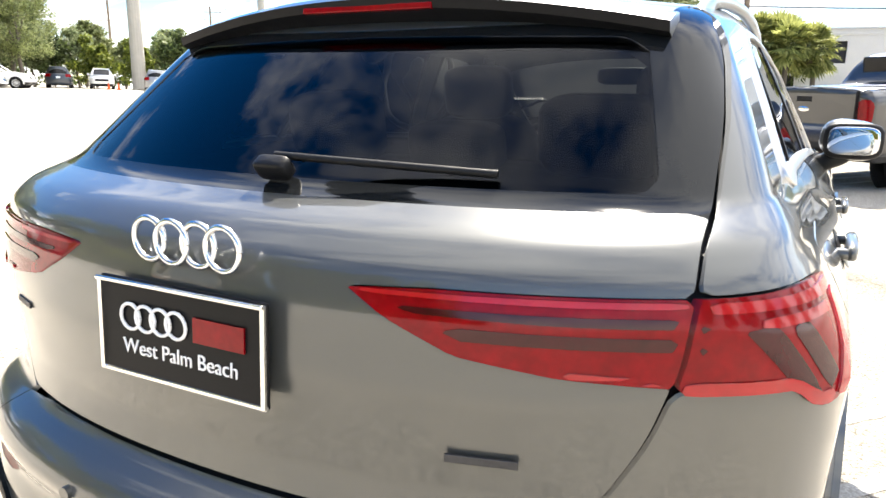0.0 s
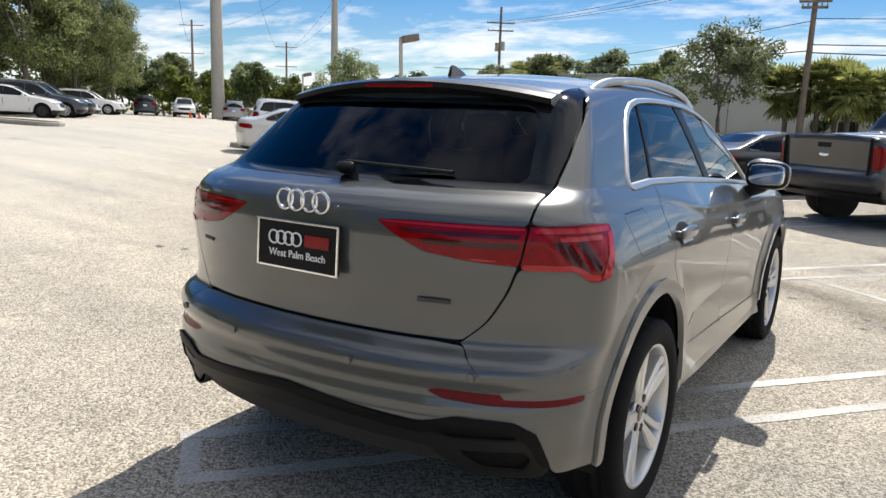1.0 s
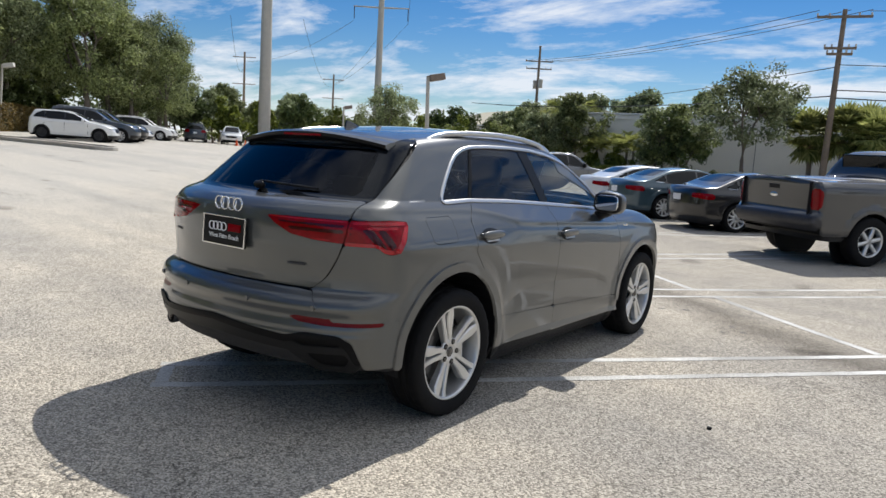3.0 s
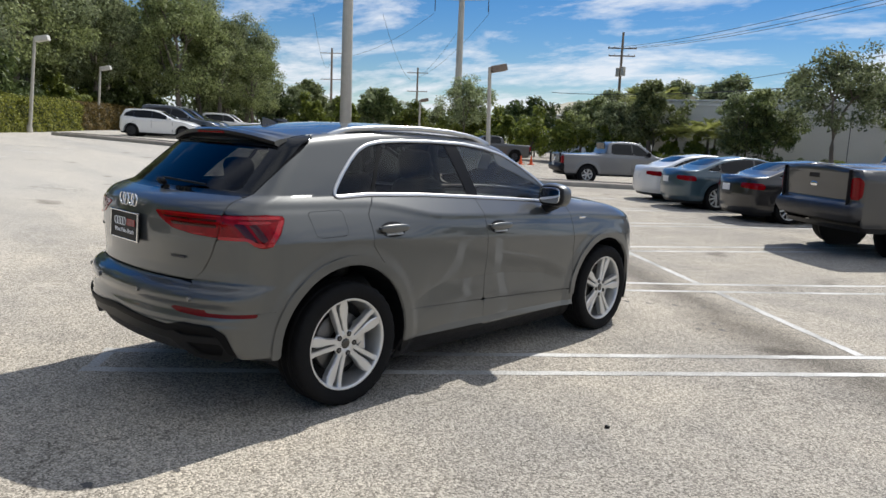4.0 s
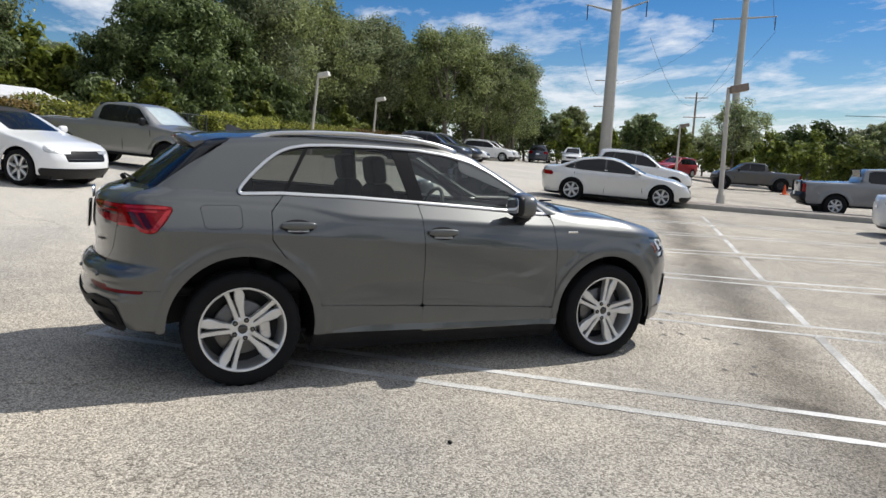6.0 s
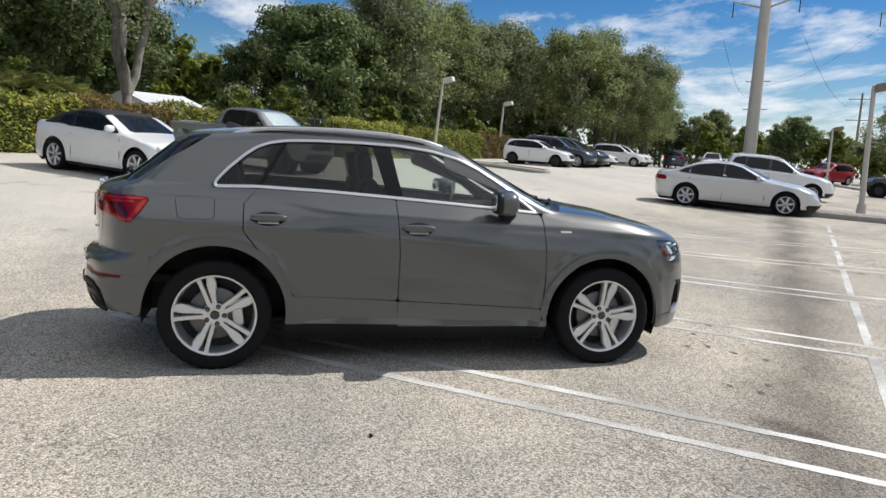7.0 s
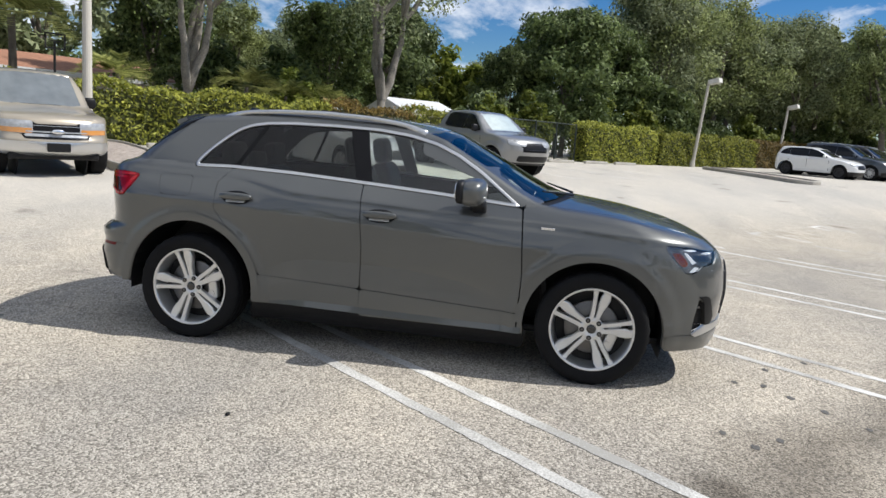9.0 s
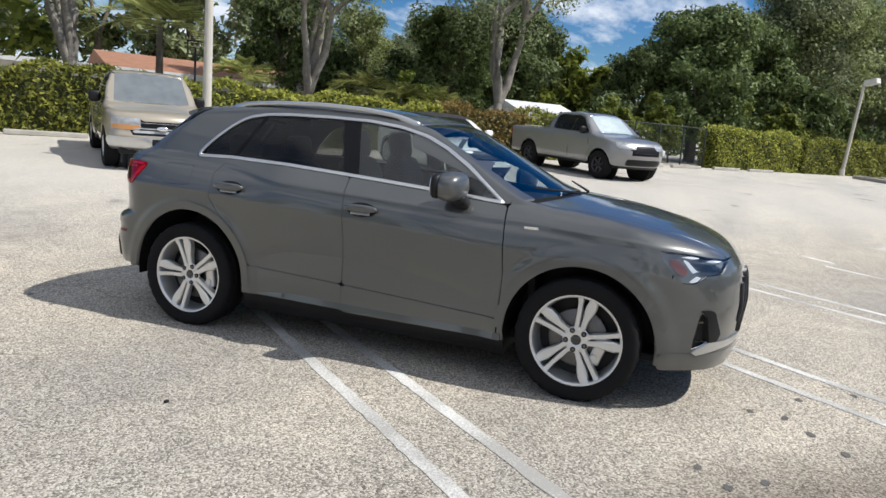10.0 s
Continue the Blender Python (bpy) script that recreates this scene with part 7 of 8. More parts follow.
for k, s_, off, sc in ((0, -8, 26, 1.1), (1, -1, 27, 1.15), (0, 5, 28, 1.2), (1, 10, 27, 1.2), (0, 15, 25, 0.68), (0, 21, 27, 0.72), (1, 26, 29, 0.8), (1, 30, 31, 0.65), (0, 37, 32, 0.62), (1, -14, 20, 1.0), (0, 65, 13, 1.2), (1, 71, 12, 1.1), (1, 44, 24, 0.75), (0, -16, 12, 0.9)):
    row(far_oaks[k], s_, off, sc)
for s_, off, sc in ((-1.4, 4.2, 1.55), (-4.5, 4.0, 1.2), (25.6, 12.0, 1.6), (27.6, 11.0, 1.5), (12.0, 3.0, 0.7), (22.0, 2.6, 0.7), (24.2, 2.4, 0.8), (31.0, 3.0, 0.85), (34.0, 2.4, 0.9)):
    row(bush, s_, off, sc)
for s_, off, sc in ((-8, 3, 1.0), (-11, 3, 1.0), (13.2, 6.0, 0.9), (23.4, 4.5, 0.75), (26.4, 3.2, 0.8), (29.8, 2.8, 0.85), (11.0, 7.0, 0.9)):
    row(shade_bush, s_, off, sc)
for i in range(22):
    row(bush if rnd.random() < 0.4 else shade_bush, 36 + 1.9 * i, rnd.uniform(2.0, 4.6), rnd.uniform(0.7, 1.1))
for s_, off, sc in ((5.9, 3.0, 0.55), (9.8, 2.4, 0.55), (11.4, 2.6, 0.5), (4.7, 9.5, 1.1), (13.0, 2.6, 0.5)):
    row(palms[1], s_, off, sc)
for x, y, sc, k in ((-57, 14, 1.15, 0), (-55, 20, 1.12, 1), (-52.5, 25.5, 1.12, 0), (-56.0, 29.0, 1.15, 1), (-54.0, 29.8, 0.95, 0), (-58.5, 35.0, 1.05, 1), (-55.5, 34.0, 0.8, 0)):
    put(oaks[k], x, y, sc)
for x, y, sc, k in ((-66, 36, 1.15, 0), (-72, 40, 1.25, 1), (-78, 34, 1.25, 0), (-80, 44, 1.35, 1), (-63, 24, 1.25, 0), (-70, 28, 1.25, 1)):
    put(far_oaks[k], x, y, sc)
# far end and beyond the second island
for x, y, sc, k in ((-62, 39, 0.6, 1), (-63, 46, 0.6, 0), (-60.3, 42.2, 0.55, 1), (-65, 51, 0.5, 0), (-60, 52, 0.55, 1), (-57, 57, 0.45, 0), (-48.5, 56, 0.55, 1), (-44, 60, 0.38, 0), (-38, 62, 0.6, 1), (-35, 62, 0.72, 1), (-31, 60, 0.72, 0), (-27, 60, 0.78, 1), (-22, 60, 0.82, 1), (-17, 61, 0.8, 0), (-11, 62, 0.78, 1), (-64, 34, 0.6, 0), (-68, 40, 0.7, 1), (-70, 50, 0.7, 0), (-66, 58, 0.7, 1), (-52, 66, 0.42, 1), (-33, 70, 0.8, 0), (-27, 68, 0.8, 1), (-75, 30, 0.9, 0), (-78, 44, 0.8, 1)):
    put(far_oaks[k], x, y, sc)
for x, y, sc, k in ((-59.6, 46.6, 0.44, 0), (-58.0, 50.0, 0.50, 1), (-56.4, 52.0, 0.52, 0), (-55.5, 54.6, 0.50, 1), (-52.4, 55.0, 0.46, 0), (-50.8, 57.8, 0.5, 1)):
    put(far_oaks[k], x, y, sc)
for i in range(24):
    a_ = i / 23
    x, y = -63 + 60 * a_ + rnd.uniform(-1, 1), 38 + 22 * math.sin(a_ * 2.6) + rnd.uniform(-1.5, 1.5)
    put(bush if rnd.random() < 0.55 else shade_bush, x, y, rnd.uniform(1.1, 1.5))
for x, y, sc in ((-22.5, 42.0, 0.9), (-26, 42, 1.0), (-30, 43, 1.1), (-34, 44, 1.1)):
    put(bush, x, y, sc)
# unseen row on the car's right, added to darken its flank's reflections
for k in range(8):
    put(far_oaks[k % 2], 34 + rnd.uniform(-3, 3), -22 + 8.5 * k, rnd.uniform(0.8, 1.0))
put(small, -7.6, 39.4, 1.2, 30)
put(small, -43.2, 49.7, 1.25, 80)
put(small, -20.6, 42.4, 0.8, 150)
for x, y, sc, k in ((-22.0, 41.2, 0.46, 1), (-24.5, 43.0, 0.5, 0), (-19.6, 42.6, 0.6, 0), (-13.6, 41.6, 0.5, 1), (-12.0, 41.4, 0.52, 0), (-27.0, 45.0, 0.5, 1)):
    put(far_oaks[k], x, y, sc)
for x, y, sc in ((-16.2, 42.0, 0.62), (-18.3, 42.0, 0.6)):
    put(bush, x, y, sc)
for i in range(14):
    put(shade_bush, -24 + 1.2 * i, 39.9 + 0.08 * i + rnd.uniform(-0.3, 0.3), rnd.uniform(0.24, 0.34))
put(bare, -12.6, 40.6, 1.0, 60)
put(bare, -11.2, 41.0, 0.9, 160)
for x, y, sc in ((-4.5, 40.9, 1.0), (-3.0, 41.4, 1.08), (-1.5, 40.7, 1.0), (-0.2, 41.5, 0.95), (-2.2, 42.4, 1.1)):
    put(palms[0], x, y, sc)
for x, y, sc in ((-27, 56, 1.5), (-29, 57, 1.3), (-15.2, 42.2, 0.62), (-18.0, 42.6, 0.66), (-16.6, 42.3, 0.7), (-15.8, 42.6, 0.75), (-23, 52, 1.2)):
    put(palms[1], x, y, sc)


def far_woods():
    """The dark belt of distant trees that closes the view under the near crowns."""
    rng = np.random.default_rng(77)
    a = H0 + HN * 34
    line = [(a + HD * -40).xy, (a + HD * 70).xy, (-92, 58), (-74, 96), (-30, 98), (45, 84)]
    cen, rad = [], []
    for p, q in zip(line, line[1:]):
        d = Vector(q) - Vector(p)
        for i in range(int(d.length / 1.5)):
            c = Vector(p) + d * (i * 1.5 / d.length)
            tall = 4.8 + 1.3 * noise.noise(Vector((c.x * 0.09, c.y * 0.09, 3)))
            for z in (0.6, 0.36 * tall, 0.68 * tall, tall):
                cen.append((c.x + rng.normal() * 0.8, c.y + rng.normal() * 0.8, float(rise(c.x, c.y)) + z))
                rad.append(1.25 + 0.5 * rng.random())
    v, f = leaves(rng, cen, rad, 55, 0.55)
    return tagged(raw("far_woods", v, f, LEAF["dark"], None), "dense belt of distant dark green trees", "woods", kind="stuff")


far_woods()


def hedge(name, s0, s1, height, depth, leaf, label, seed, base=H0, way=HD, off=0.0):
    """A clipped hedge: a plain dark box as core under a skin of leaves."""
    rng = np.random.default_rng(seed)
    ob = thing(name, label, "hedge", None, "hedges")
    n = int((s1 - s0) * (2 * height + depth) * 420)
    s = rng.uniform(s0, s1, n)
    face = rng.random(n)
    wob = 0.10 * np.sin(s * 1.7) + 0.08 * np.sin(s * 4.1 + 1)
    hgt = height + wob + 0.05 * rng.normal(size=n)
    a = height / (2 * height + depth)
    t = np.where(face < a, 0.0, np.where(face < 2 * a, depth, rng.random(n) * depth))
    z = np.where(face < 2 * a, rng.random(n) * hgt, hgt)
    end = rng.random(n) < depth / (s1 - s0)
    s = np.where(end, np.where(rng.random(n) < 0.5, s0, s1) + rng.normal(size=n) * 0.06, s)
    t = np.where(end, rng.random(n) * depth, t)
    z = np.where(end, rng.random(n) * hgt, z)
    t = t + rng.normal(size=n) * 0.07 + 0.05 * np.sin(s * 3 + z * 4)
    px = base.x + way.x * s + HN.x * (t + off); py = base.y + way.y * s + HN.y * (t + off)
    p = np.stack([px, py, rise(px, py) + z], 1)
    aim = rng.normal(size=(n, 3)) * 0.55 + np.array([-HN.x * 0.5, -HN.y * 0.5, 0.6])
    u = np.cross(aim, rng.normal(size=(n, 3))); u /= np.linalg.norm(u, axis=1, keepdims=True)
    w = np.cross(u, aim); w /= np.linalg.norm(w, axis=1, keepdims=True)
    q = 0.098 * (0.6 + 0.8 * rng.random((n, 1)))
    v = np.stack([p - u * q * 0.5 - w * q * 0.34, p + u * q * 0.66, p - u * q * 0.4 + w * q * 0.36], 1).reshape(-1, 3)
    raw("leaves", v, np.arange(3 * n).reshape(-1, 3), LEAF[leaf], ob)
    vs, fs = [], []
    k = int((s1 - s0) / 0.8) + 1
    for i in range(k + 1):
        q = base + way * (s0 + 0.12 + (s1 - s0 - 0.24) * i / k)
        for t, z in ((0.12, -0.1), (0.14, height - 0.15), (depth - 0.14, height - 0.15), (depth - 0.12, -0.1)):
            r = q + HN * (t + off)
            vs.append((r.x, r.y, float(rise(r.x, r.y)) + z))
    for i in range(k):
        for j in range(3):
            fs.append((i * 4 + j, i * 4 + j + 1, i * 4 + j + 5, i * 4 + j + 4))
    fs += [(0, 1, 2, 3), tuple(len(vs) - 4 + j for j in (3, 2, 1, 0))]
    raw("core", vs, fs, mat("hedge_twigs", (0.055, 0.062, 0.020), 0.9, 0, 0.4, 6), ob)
    return ob


hedge("hedge", -14, 2.5, 1.58, 0.9, "hedge", "clipped green hedge along the edge of the lot", 61)
hedge("hedge", 2.5, 11.5, 1.50, 0.9, "hedge", "clipped green hedge along the edge of the lot", 62)
hedge("hedge", 11.5, 15.0, 1.54, 0.9, "hedge_red", "hedge with reddish brown leaves", 63)
hedge("hedge", 15.0, 19.5, 1.56, 0.9, "hedge", "clipped green hedge beside the fence", 68)
hedge("hedge", 25.6, 31.8, 1.70, 0.9, "hedge", "clipped yellow-green hedge by the lamp post", 64)
hedge("hedge", 32.3, 44, 1.66, 0.9, "hedge", "clipped hedge behind the row of parked cars", 65)
hedge("hedge", 44, 62, 1.62, 0.9, "hedge_red", "hedge behind the row of parked cars", 69)
hedge("hedge", 62, 76, 1.6, 0.9, "dark", "dark hedge at the end of the row", 66)
hedge("low_hedge", 0, 22, 0.9, 1.0, "bright", "low clipped shrubs along the wall", 67, Vector((-20, 39.5, 0)), Vector((0.97, 0.24, 0)))

# chain-link fence in the hedge's gap
fence = thing("chain_link_fence", "dark chain-link fence in the gap of the hedge", "fence")
DARKGREEN = mat("dark_green_wire", (0.03, 0.04, 0.035), 0.6, 0.3, 0.2)
for i in range(5):
    p = H0 + HD * (19.4 + 1.45 * i) + HN * 0.35
    bm = bmesh.new()
    cyl(bm, on(p.x, p.y, -0.05), on(p.x, p.y, 1.7), 0.035, None, 10)
    part("post", bm, DARKGREEN, fence)
pa, pb = H0 + HD * 19.4 + HN * 0.35, H0 + HD * 25.2 + HN * 0.35
tube("top_rail", [on(pa.x, pa.y, 1.66), on(pb.x, pb.y, 1.66)], 0.022, DARKGREEN, fence)
wv, wf = [], []
for i in range(-26, 62):
    for sg in (1, -1):
        t0, t1 = 0.10 * i, 0.10 * i + sg * 1.6
        c0, c1 = max(0, min(5.8, t0)), max(0, min(5.8, t1))
        if abs(c1 - c0) < 0.05:
            continue
        z0, z1 = (c0 - t0) / (t1 - t0) * 1.6, (c1 - t0) / (t1 - t0) * 1.6
        p, q = pa + HD * c0, pa + HD * c1
        b = len(wv)
        P, Q = on(p.x, p.y, z0 + 0.04), on(q.x, q.y, z1 + 0.04)
        wv += [P + Vector((0, 0, 0.004)), Q + Vector((0, 0, 0.004)), Q - Vector((0, 0, 0.004)), P - Vector((0, 0, 0.004))]
        wf.append((b, b + 1, b + 2, b + 3))
tagged(raw("wire_netting", wv, wf, DARKGREEN, fence), kind="stuff")

# ---------------------------------------------------------------- kerbs and islands
CONC = mat("kerb_concrete", (0.36, 0.34, 0.30), 0.9, 0, 0.25, 4, 0.5, 90)
SOIL = mat("bark_mulch", (0.33, 0.285, 0.25), 0.95, 0, 0.6, 9, 1.0, 50)


def island(name, pts, label, h=0.15, fill=SOIL):
    """A raised planting bed: a kerb ring with a rounded top edge, and its fill."""
    ob = thing(name, label, "kerb island", None, "kerb islands", "structure")
    c = Vector((sum(p[0] for p in pts) / len(pts), sum(p[1] for p in pts) / len(pts), 0))
    vs, fs, n = [], [], len(pts)
    for x, y in pts:
        d = (c - Vector((x, y, 0))).normalized()
        for off, z in ((0, -0.02), (0.01, h - 0.03), (0.04, h), (0.15, h), (0.16, h - 0.05)):
            q = Vector((x, y, 0)) + d * off
            vs.append((q.x, q.y, float(rise(q.x, q.y)) + z))
    for i in range(n):
        j = (i + 1) % n
        for k in range(4):
            fs.append((i * 5 + k, j * 5 + k, j * 5 + k + 1, i * 5 + k + 1))
    raw("kerb", vs, fs, CONC, ob)
    raw("bed", [vs[i * 5 + 4] for i in range(n)] + [(c.x, c.y, float(rise(c.x, c.y)) + h)], [(i, (i + 1) % n, n) for i in range(n)], fill, ob)
    return ob


def capsule(a, b, r, n=8):
    a, b = Vector((*a, 0)), Vector((*b, 0))
    d = (b - a).normalized(); s = Vector((-d.y, d.x, 0))
    out = []
    for i in range(n + 1):
        t = -math.pi / 2 + math.pi * i / n
        out.append((b + d * r * math.cos(t) - s * r * -math.sin(t))[:2])
    L = (b - a).length
    for i in range(n + 1):
        t = math.pi / 2 + math.pi * i / n
        out.append((a + d * r * math.cos(t) + s * r * math.sin(t))[:2])
    k = []
    for i in range(len(out)):
        p, q = Vector(out[i]), Vector(out[(i + 1) % len(out)])
        m = max(1, int((q - p).length / 1.0))
        for j in range(m):
            k.append(tuple(p + (q - p) * j / m))
    return k


island("median_island", capsule((-16.6, 14.0), (-4.0, 22.2), 0.75), "long kerbed island between two rows of bays")
island("end_island", capsule((-10.6, -9.0), (-7.4, -5.2), 0.85), "kerbed island with bark mulch by the hedge")
island("hedge_island", capsule((-33.0, 10.0), (-25.2, 11.9), 0.6), "low kerbed island beside the hatchback")
island("second_island", capsule((-52.0, 42.5), (-16.0, 41.0), 0.7), "far kerbed island with small shrubs")
for k, s in enumerate((-5.5, -2.6, 0.2, 3.4, 6.2, 20.5, 22.8, 25.4, 27.8)):
    p = H0 + HD * s - HN * 0.75
    st = thing("wheel_stop", "pale concrete wheel stop on the tarmac", "wheel stop", Matrix.Translation(on(p.x, p.y)) @ pose(0, 0, 0, 0, 0, math.degrees(math.atan2(HD.y, HD.x))), "wheel stops")
    bm = bmesh.new()
    box(bm, pose(0, 0, 0.055), 1.75, 0.15, 0.13, 0.03)
    part("block", bm, CONC, st)

# ---------------------------------------------------------------- poles, lamps, wires
WOOD = mat("weathered_pole_wood", (0.22, 0.17, 0.125), 0.9, 0, 0.3, 3, 0.4, 30)
POLEC = mat("pale_concrete_pole", (0.50, 0.47, 0.41), 0.85, 0, 0.12, 2, 0.3, 40)
LAMPB = mat("lamp_housing", (0.22, 0.17, 0.13), 0.6, 0, 0.2)
LAMPW = mat("lamp_housing_pale", (0.62, 0.60, 0.55), 0.6, 0, 0.2)
WIRE = mat("black_wire", (0.02, 0.02, 0.022), 0.6)


def lamp_post(name, x, y, top, label, head=LAMPB, aim=(1, 0), lean=(0, 0), r=0.095):
    b = on(x, y)
    ob = thing(name, label, "street lamp", Matrix.Translation(b), "lamp posts")
    h = top - b.z
    t = Vector((lean[0], lean[1], h))
    bm = bmesh.new()
    cyl(bm, (0, 0, -0.1), t, r, r * 0.72, 12)
    part("pole", bm, POLEC, ob)
    bm = bmesh.new()
    cyl(bm, (0, 0, -0.05), (0, 0, 0.35), r * 1.7, r * 1.4, 12)
    part("base", bm, POLEC, ob)
    a = Vector((aim[0], aim[1], 0)).normalized()
    m = Matrix.Translation(t + a * 0.36 + Vector((0, 0, 0.02))) @ pose(0, 0, 0, 0, 0, math.degrees(math.atan2(a.y, a.x))) @ pose(0, 0, 0, 0, -12, 0)
    bm = bmesh.new()
    box(bm, m, 0.62, 0.40, 0.26, 0.03)
    part("lamp_head", bm, head, ob)
    bm = bmesh.new()
    cyl(bm, t - a * 0.05, t + a * 0.15, 0.05, 0.05, 8)
    part("bracket", bm, head, ob)
    return ob


lamp_post("lamp_post", -14.6, 19.5, 4.35, "pale lamp post with a brown box head on the island", LAMPB, (E1.x, E1.y), (-0.20, 0.05))
lamp_post("lamp_post", -36.2, 9.4, 5.55, "pale lamp post with a square flood head by the hedge", LAMPW, (0.62, 0.78), (0.30, 0.32))
lamp_post("lamp_post", -46.5, 16.6, 5.2, "pale lamp post behind the parked cars", LAMPW, (0.62, 0.78), (0.2, 0.2))
lamp_post("lamp_post", -38.8, 39.2, 4.6, "far lamp post with a box head", LAMPB, (E1.x, E1.y))


def mast(name, x, y, h, r, label, material, arms=(), lean=(0, 0), base=None):
    b = on(x, y)
    ob = thing(name, label, "utility pole", Matrix.Translation(b), "utility poles")
    bm = bmesh.new()
    cyl(bm, (0, 0, -0.2), (lean[0], lean[1], h), r, r * 0.6, 16)
    part("pole", bm, material, ob)
    for z, half, way, droop in arms:
        w = Vector((way[0], way[1], 0)).normalized()
        c = Vector((lean[0] * z / h, lean[1] * z / h, z))
        bm = bmesh.new()
        if droop:
            cyl(bm, c, c + w * half + Vector((0, 0, droop)), 0.12, 0.07, 8)
            cyl(bm, c, c - w * half + Vector((0, 0, droop)), 0.12, 0.07, 8)
        else:
            box(bm, Matrix.Translation(c + Vector((w.y, -w.x, 0)) * (r * 0.8)) @ pose(0, 0, 0, 0, 0, math.degrees(math.atan2(w.y, w.x))), 2 * half, 0.10, 0.13, 0.01)
        part("cross_arm", bm, material if droop else WOOD, ob)
        for k in (-1, -0.55, 0.55, 1):
            bm = bmesh.new()
            q = c + w * half * k * 0.96 + Vector((0, 0, droop * abs(k)))
            if droop and abs(k) < 1:
                bm.free()
                continue
            cyl(bm, q, q + Vector((0, 0, -1.5 if droop else 0.22)), 0.05, 0.05, 8)
            part("insulator", bm, LAMPW if not droop else WIRE, ob)
    return ob


view = (0.82, 0.57)
mast("transmission_pole", -54.5, 44.0, 30, 0.62, "tall pale concrete transmission pole on an island", POLEC, ((15.2, 3.1, view, 0.9),))
mast("transmission_pole", -59.0, 65.5, 25, 0.50, "tall concrete pole with a wide cross arm", POLEC, ((18.4, 3.5, view, 0.05),))
mast("utility_pole", -37.5, 68.1, 13.6, 0.20, "dark wooden utility pole with cross arms", WOOD, ((11.9, 1.5, view, 0), (11.1, 1.4, view, 0)))
mast("utility_pole", -3.6, 39.7, 9.9, 0.19, "wooden utility pole with cross arms", WOOD, ((9.5, 1.3, (0.97, 0.24), 0), (7.9, 0.75, (0.97, 0.24), 0), (7.6, 0.6, (0.97, 0.24), 0)), (0.05, 0.3))
mast("utility_pole", -98, 96, 14, 0.25, "far wooden utility pole with cross arms", WOOD, ((13, 2.0, view, 0), (9.5, 2.0, view, 0)))
mast("utility_pole", -112, 86, 17, 0.30, "far wooden utility pole with cross arms", WOOD, ((16, 2.2, view, 0), (11, 2.2, view, 0)))
mast("utility_pole", -24.5, 52.5, 5.5, 0.11, "short dark post among the trees", WOOD)
mast("utility_pole", -9.8, -8.45, 9.5, 0.115, "pale slim pole standing in the hedge", POLEC)
for dx, dy in ((-0.35, 0.25), (0.35, -0.25)):
    tr = bmesh.new()
    cyl(tr, (0, 0, -0.45), (0, 0, 0.45), 0.26, 0.26, 14)
    t_ = part("transformer", tr, POLEC, None, "grey transformer can on the wooden pole")
    t_.matrix_basis = Matrix.Translation((-37.5 + dx * 1.5, 68.1 + dy * 1.5, 9.6))
    tagged(t_, "grey transformer can hung on the wooden pole", "transformer", "transformers")


def wire(a, b, sag, r=0.017, n=18):
    a, b = Vector(a), Vector(b)
    pts = [a + (b - a) * (i / n) + Vector((0, 0, -4 * sag * (i / n) * (1 - i / n))) for i in range(n + 1)]
    w = tube("overhead_wire", pts, r, WIRE, None, "", 1)
    return tagged(w, "black overhead wire between poles", "wire", "overhead wires")


for k in (-1, 0.2, 1):
    wire((-37.5 + 1.4 * k * 0.82, 68.1 + 1.4 * k * 0.57, 12.1), (-3.5 + 1.2 * k, 39.9 + 0.3 * k, 10.0), 0.5)
wire((-3.5, 39.8, 7.1), (-60, 95, 9.5), 0.8, 0.022)
wire((-3.5, 39.8, 5.6), (-42, 62, 7.0), 0.5, 0.032)
wire((-3.5, 39.8, 5.5), (30, 48, 5.6), 0.4, 0.035)
wire((-3.5, 39.8, 5.9), (30, 48, 6.2), 0.3, 0.03)
wire((-3.5, 39.8, 7.2), (30, 48, 7.5), 0.3, 0.022)
wire((-2.42, 40.0, 9.9), (32, 48, 10.7), 0.5)
wire((-59 + 2.8, 65.5 + 2.0, 17.1), (-16, 20, 27), 2.5)
wire((-59 - 2.8, 65.5 - 2.0, 17.1), (-112, 86, 16.5), 1.5)
wire((-59 + 2.8, 65.5 + 2.0, 17.1), (-98, 96, 13.0), 1.0)
wire((-59, 65.5, 15.5), (-98, 96, 13.0), 0.6)
wire((-54.5 - 3.0, 44.0 - 2.0, 13.5), (-112, 86, 16.5), 3.5)
wire((-54.5 + 3.0, 44.0 + 2.0, 13.5), (-98, 96, 13.0), 2.5)
for z in (7.6, 6.2, 5.9):
    wire((-9.8, -8.4, z), (-30, 12 - 30, z - 0.4), 0.3, 0.012)
    wire((-9.8, -8.4, z), (12, -26, z), 0.4, 0.012)

# traffic cones
CONE = mat("orange_cone", (0.75, 0.11, 0.02), 0.5, 0, 0.1)
for x, y in ((-23.6, 34.4), (-24.2, 34.1), (-50.2, 38.4), (-50.9, 38.0)):
    c = thing("traffic_cone", "small orange traffic cone", "traffic cone", Matrix.Translation(on(x, y)), "traffic cones")
    bm = bmesh.new()
    cyl(bm, (0, 0, 0.03), (0, 0, 0.55), 0.12, 0.03, 16)
    part("cone", bm, CONE, c)
    bm = bmesh.new()
    box(bm, pose(0, 0, 0.02), 0.36, 0.36, 0.04, 0.008)
    part("foot", bm, CONE, c)

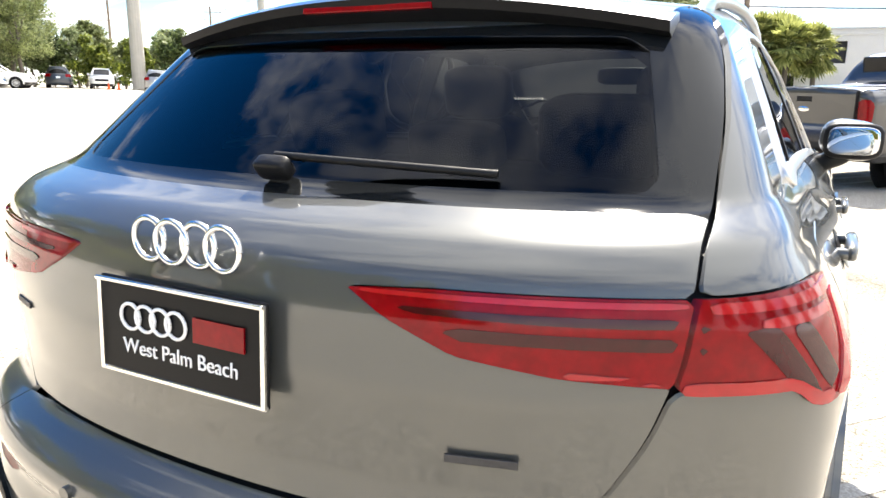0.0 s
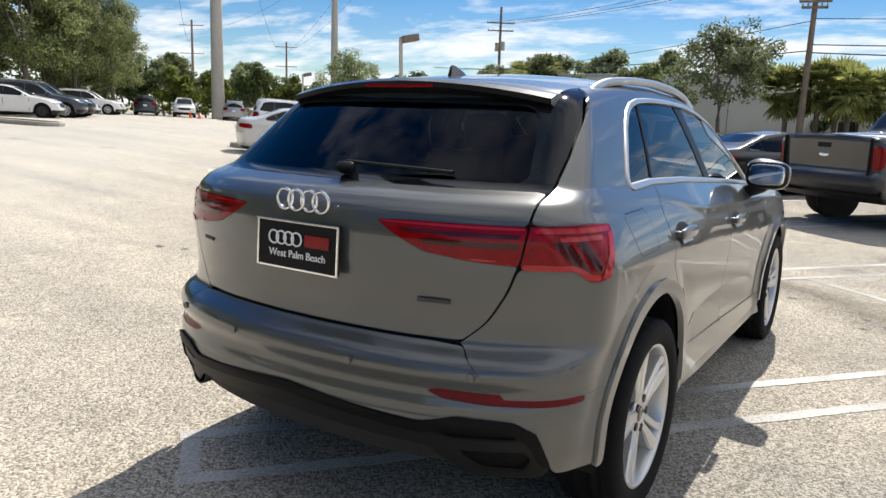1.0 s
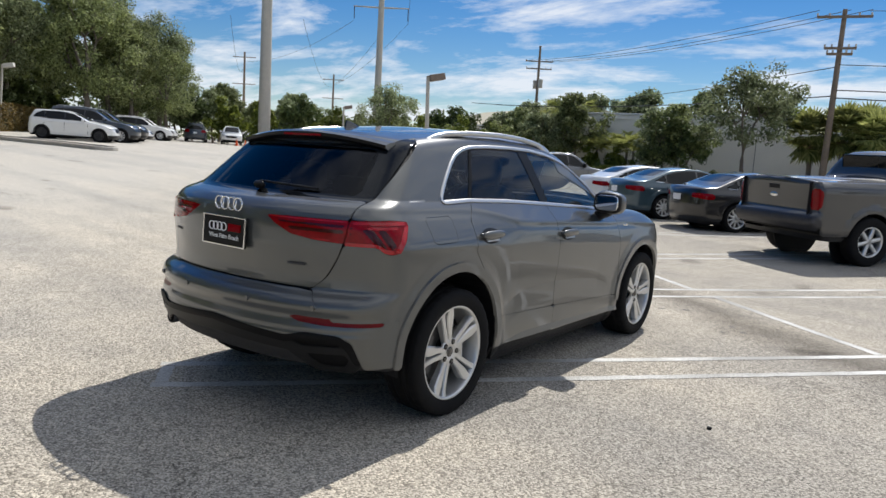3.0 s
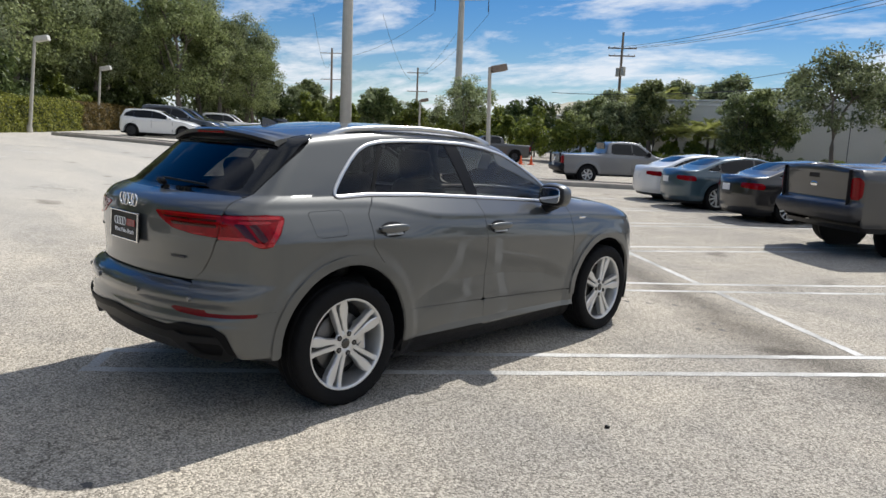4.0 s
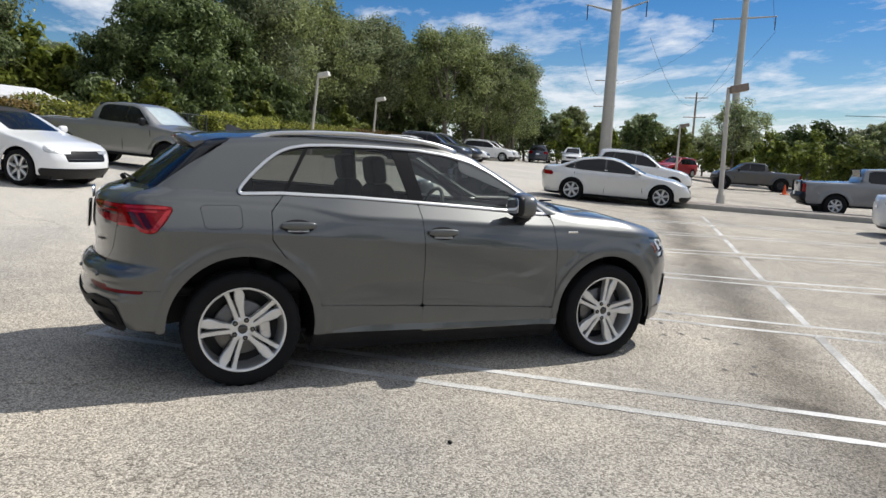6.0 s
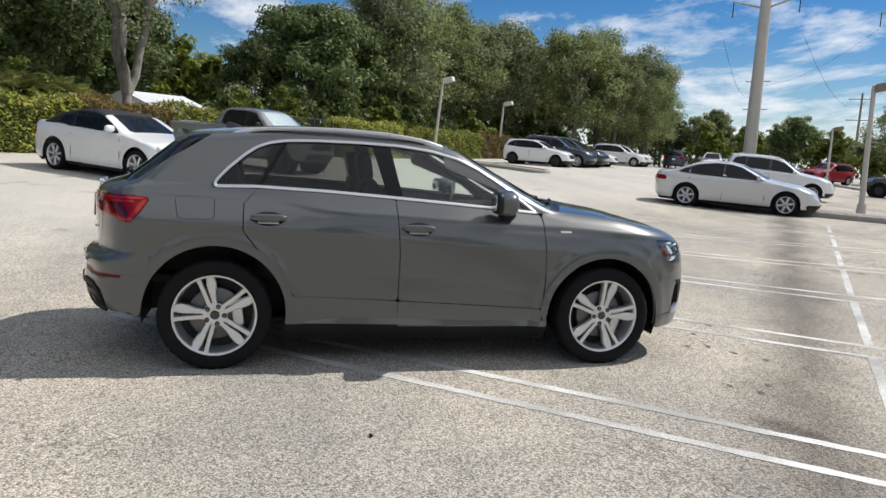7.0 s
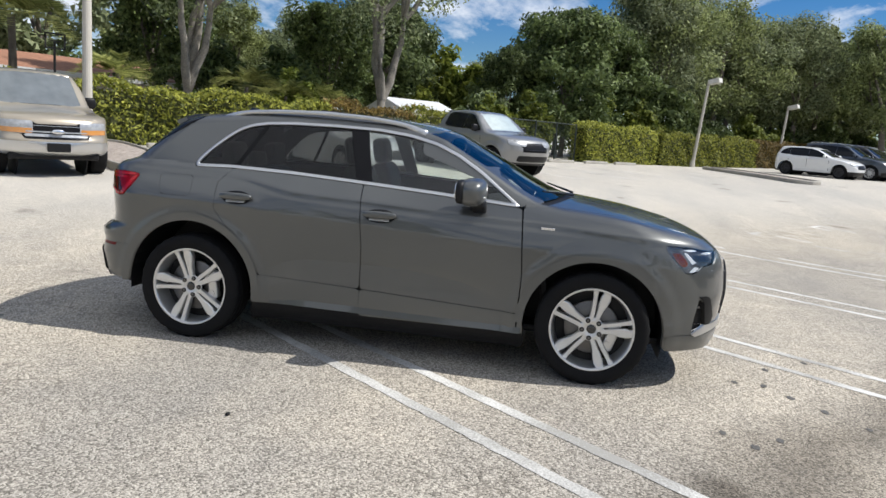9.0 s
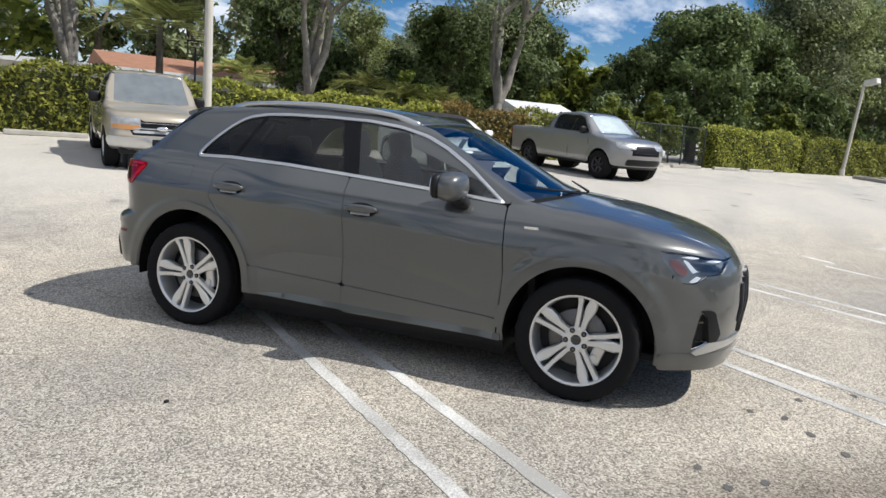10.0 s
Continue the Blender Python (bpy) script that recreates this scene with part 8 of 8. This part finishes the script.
# ---------------------------------------------------------------- buildings
STUCCO = mat("white_stucco", (0.80, 0.77, 0.71), 0.9, 0, 0.10, 0.5, 0.3, 20)
ROOFT = mat("terracotta_shingle", (0.30, 0.15, 0.09), 0.85, 0, 0.3, 3, 0.6, 12)
ROOFW = mat("white_metal_roof", (0.62, 0.63, 0.64), 0.6, 0, 0.1, 2)
ROOFB = mat("beige_roof", (0.40, 0.37, 0.27), 0.8, 0, 0.15, 0.3)
DARK = mat("dark_opening", (0.03, 0.03, 0.032), 0.7, 0, 0.3)


def hall(name, label, x, y, rz, L, W, h, openings=(), material=STUCCO):
    """A flat-roofed hall: thick walls with openings through the front one, coping and roof."""
    ob = thing(name, label, "building", Matrix.Translation((x, y, float(rise(x, y)) - 0.3)) @ pose(0, 0, 0, 0, 0, rz))
    xs = sorted({0.0, L, *[o[0] for o in openings], *[o[1] for o in openings]})
    zs = sorted({0.0, h, *[o[2] for o in openings], *[o[3] for o in openings]})
    bm = bmesh.new()
    for a, b in zip(xs, xs[1:]):
        for c, d in zip(zs, zs[1:]):
            if any(o[0] <= a and b <= o[1] and o[2] <= c and d <= o[3] for o in openings):
                continue
            box(bm, pose((a + b) / 2, 0.15, (c + d) / 2), b - a, 0.3, d - c)
    bmesh.ops.remove_doubles(bm, verts=bm.verts, dist=0.001)
    part("front_wall", bm, material, ob)
    for nm, px, py, sx, sy in (("side_wall", 0.15, W / 2, 0.3, W - 0.62), ("side_wall", L - 0.15, W / 2, 0.3, W - 0.62), ("back_wall", L / 2, W - 0.15, L, 0.3)):
        bm = bmesh.new(); box(bm, pose(px, py, h / 2), sx, sy, h)
        part(nm, bm, material, ob)
    bm = bmesh.new(); box(bm, pose(L / 2, W / 2, h + 0.06), L + 0.2, W + 0.2, 0.12, 0.02)
    part("roof", bm, ROOFW, ob)
    bm = bmesh.new(); box(bm, pose(L / 2, -0.03, h - 0.25), L + 0.1, 0.06, 0.14, 0.01)
    part("coping", bm, material, ob)
    # dark sheet in each opening in place of its shaded inside
    for o in openings:
        bm = bmesh.new(); box(bm, pose((o[0] + o[1]) / 2, 0.24, (o[2] + o[3]) / 2), o[1] - o[0], 0.04, o[3] - o[2])
        part("shutter", bm, DARK, ob)
    for k in range(1, int(L / 6)):
        bm = bmesh.new(); box(bm, pose(6 * k, -0.012, h / 2 - 0.2), 0.03, 0.02, h - 0.6)
        part("wall_joint", bm, DARK, ob)
    return ob


hall("white_building", "long low white stucco building with dark openings", -20.4, 44.0, 8, 47, 14, 4.9, ((19.6, 21.9, 3.0, 4.25), (18.2, 19.3, 0.0, 2.3), (31, 34, 0, 3.2)))


def house(name, label, x, y, rz, L, W, h, ridge, roof, wins=2):
    ob = thing(name, label, "house", Matrix.Translation((x, y, float(rise(x, y)) - 0.2)) @ pose(0, 0, 0, 0, 0, rz), "houses behind the hedge")
    bm = bmesh.new(); box(bm, pose(L / 2, W / 2, h / 2), L, W, h)
    part("wall", bm, STUCCO, ob)
    e = 0.6
    raw("roof", [(-e, -e, h), (L + e, -e, h), (L + e, W + e, h), (-e, W + e, h), (-e, W / 2, h + ridge), (L + e, W / 2, h + ridge), (-e, -e, h - 0.14), (L + e, -e, h - 0.14), (L + e, W + e, h - 0.14), (-e, W + e, h - 0.14)],
        [(0, 1, 5, 4), (2, 3, 4, 5), (1, 2, 5), (3, 0, 4), (6, 7, 1, 0), (7, 8, 2, 1), (8, 9, 3, 2), (9, 6, 0, 3), (9, 8, 7, 6)], roof, ob)
    bm = bmesh.new(); box(bm, pose(L / 2, -e - 0.02, h - 0.07), L + 2 * e, 0.04, 0.2)
    part("fascia", bm, ROOFW, ob)
    for k in range(wins):
        w = bmesh.new(); box(w, pose(L * (k + 0.6) / wins, -0.02, h - 0.95), 1.3, 0.06, 0.9, 0.01)
        w = part("window", w, ROOFW, ob)
        bm = bmesh.new(); box(bm, pose(L * (k + 0.6) / wins, -0.06, h - 0.95), 1.14, 0.02, 0.74)
        part("pane", bm, M["glass_black"], w)
    return ob


hw_ = math.degrees(math.atan2(HD.y, HD.x))
hp = H0 + HD * 4.0 + HN * 14
house("house", "low white house with a terracotta roof behind the hedge", hp.x, hp.y, hw_, 8.5, 8, 2.35, 0.95, ROOFT, 3)
hp = H0 + HD * -4.5 + HN * 13.2
house("house", "white flat-roofed wing of the house behind the hedge", hp.x, hp.y, hw_, 8.3, 7, 2.35, 0.12, ROOFW, 2)
hp = H0 + HD * 19.2 + HN * 5.4
house("garden_house", "small beige garden house with a pale metal roof behind the hedge", hp.x, hp.y, hw_ - 8, 1.9, 2.0, 1.98, 0.5, ROOFW, 1)
house("far_building", "far hall with a wide low beige roof", -80, 104, 330, 36, 22, 6.2, 3.4, ROOFB, 5)


# basketball hoop in the garden behind the hedge
hoop = thing("basketball_hoop", "small black basketball hoop on a pole in a garden", "basketball hoop", Matrix.Translation(on(-18.1, -15.7)) @ pose(0, 0, 0, 0, 0, 150))
bm = bmesh.new(); cyl(bm, (0, 0, -0.1), (0, 0, 3.0), 0.04, 0.04, 10)
part("pole", bm, DARK, hoop)
bm = bmesh.new()
for px_, pz_, w_, h_ in ((0, 2.75, 0.70, 0.05), (0, 3.25, 0.70, 0.05), (-0.325, 3.0, 0.05, 0.55), (0.325, 3.0, 0.05, 0.55), (0, 3.0, 0.30, 0.04)):
    box(bm, pose(px_, -0.06, pz_), w_, 0.03, h_)
part("backboard", bm, DARK, hoop)
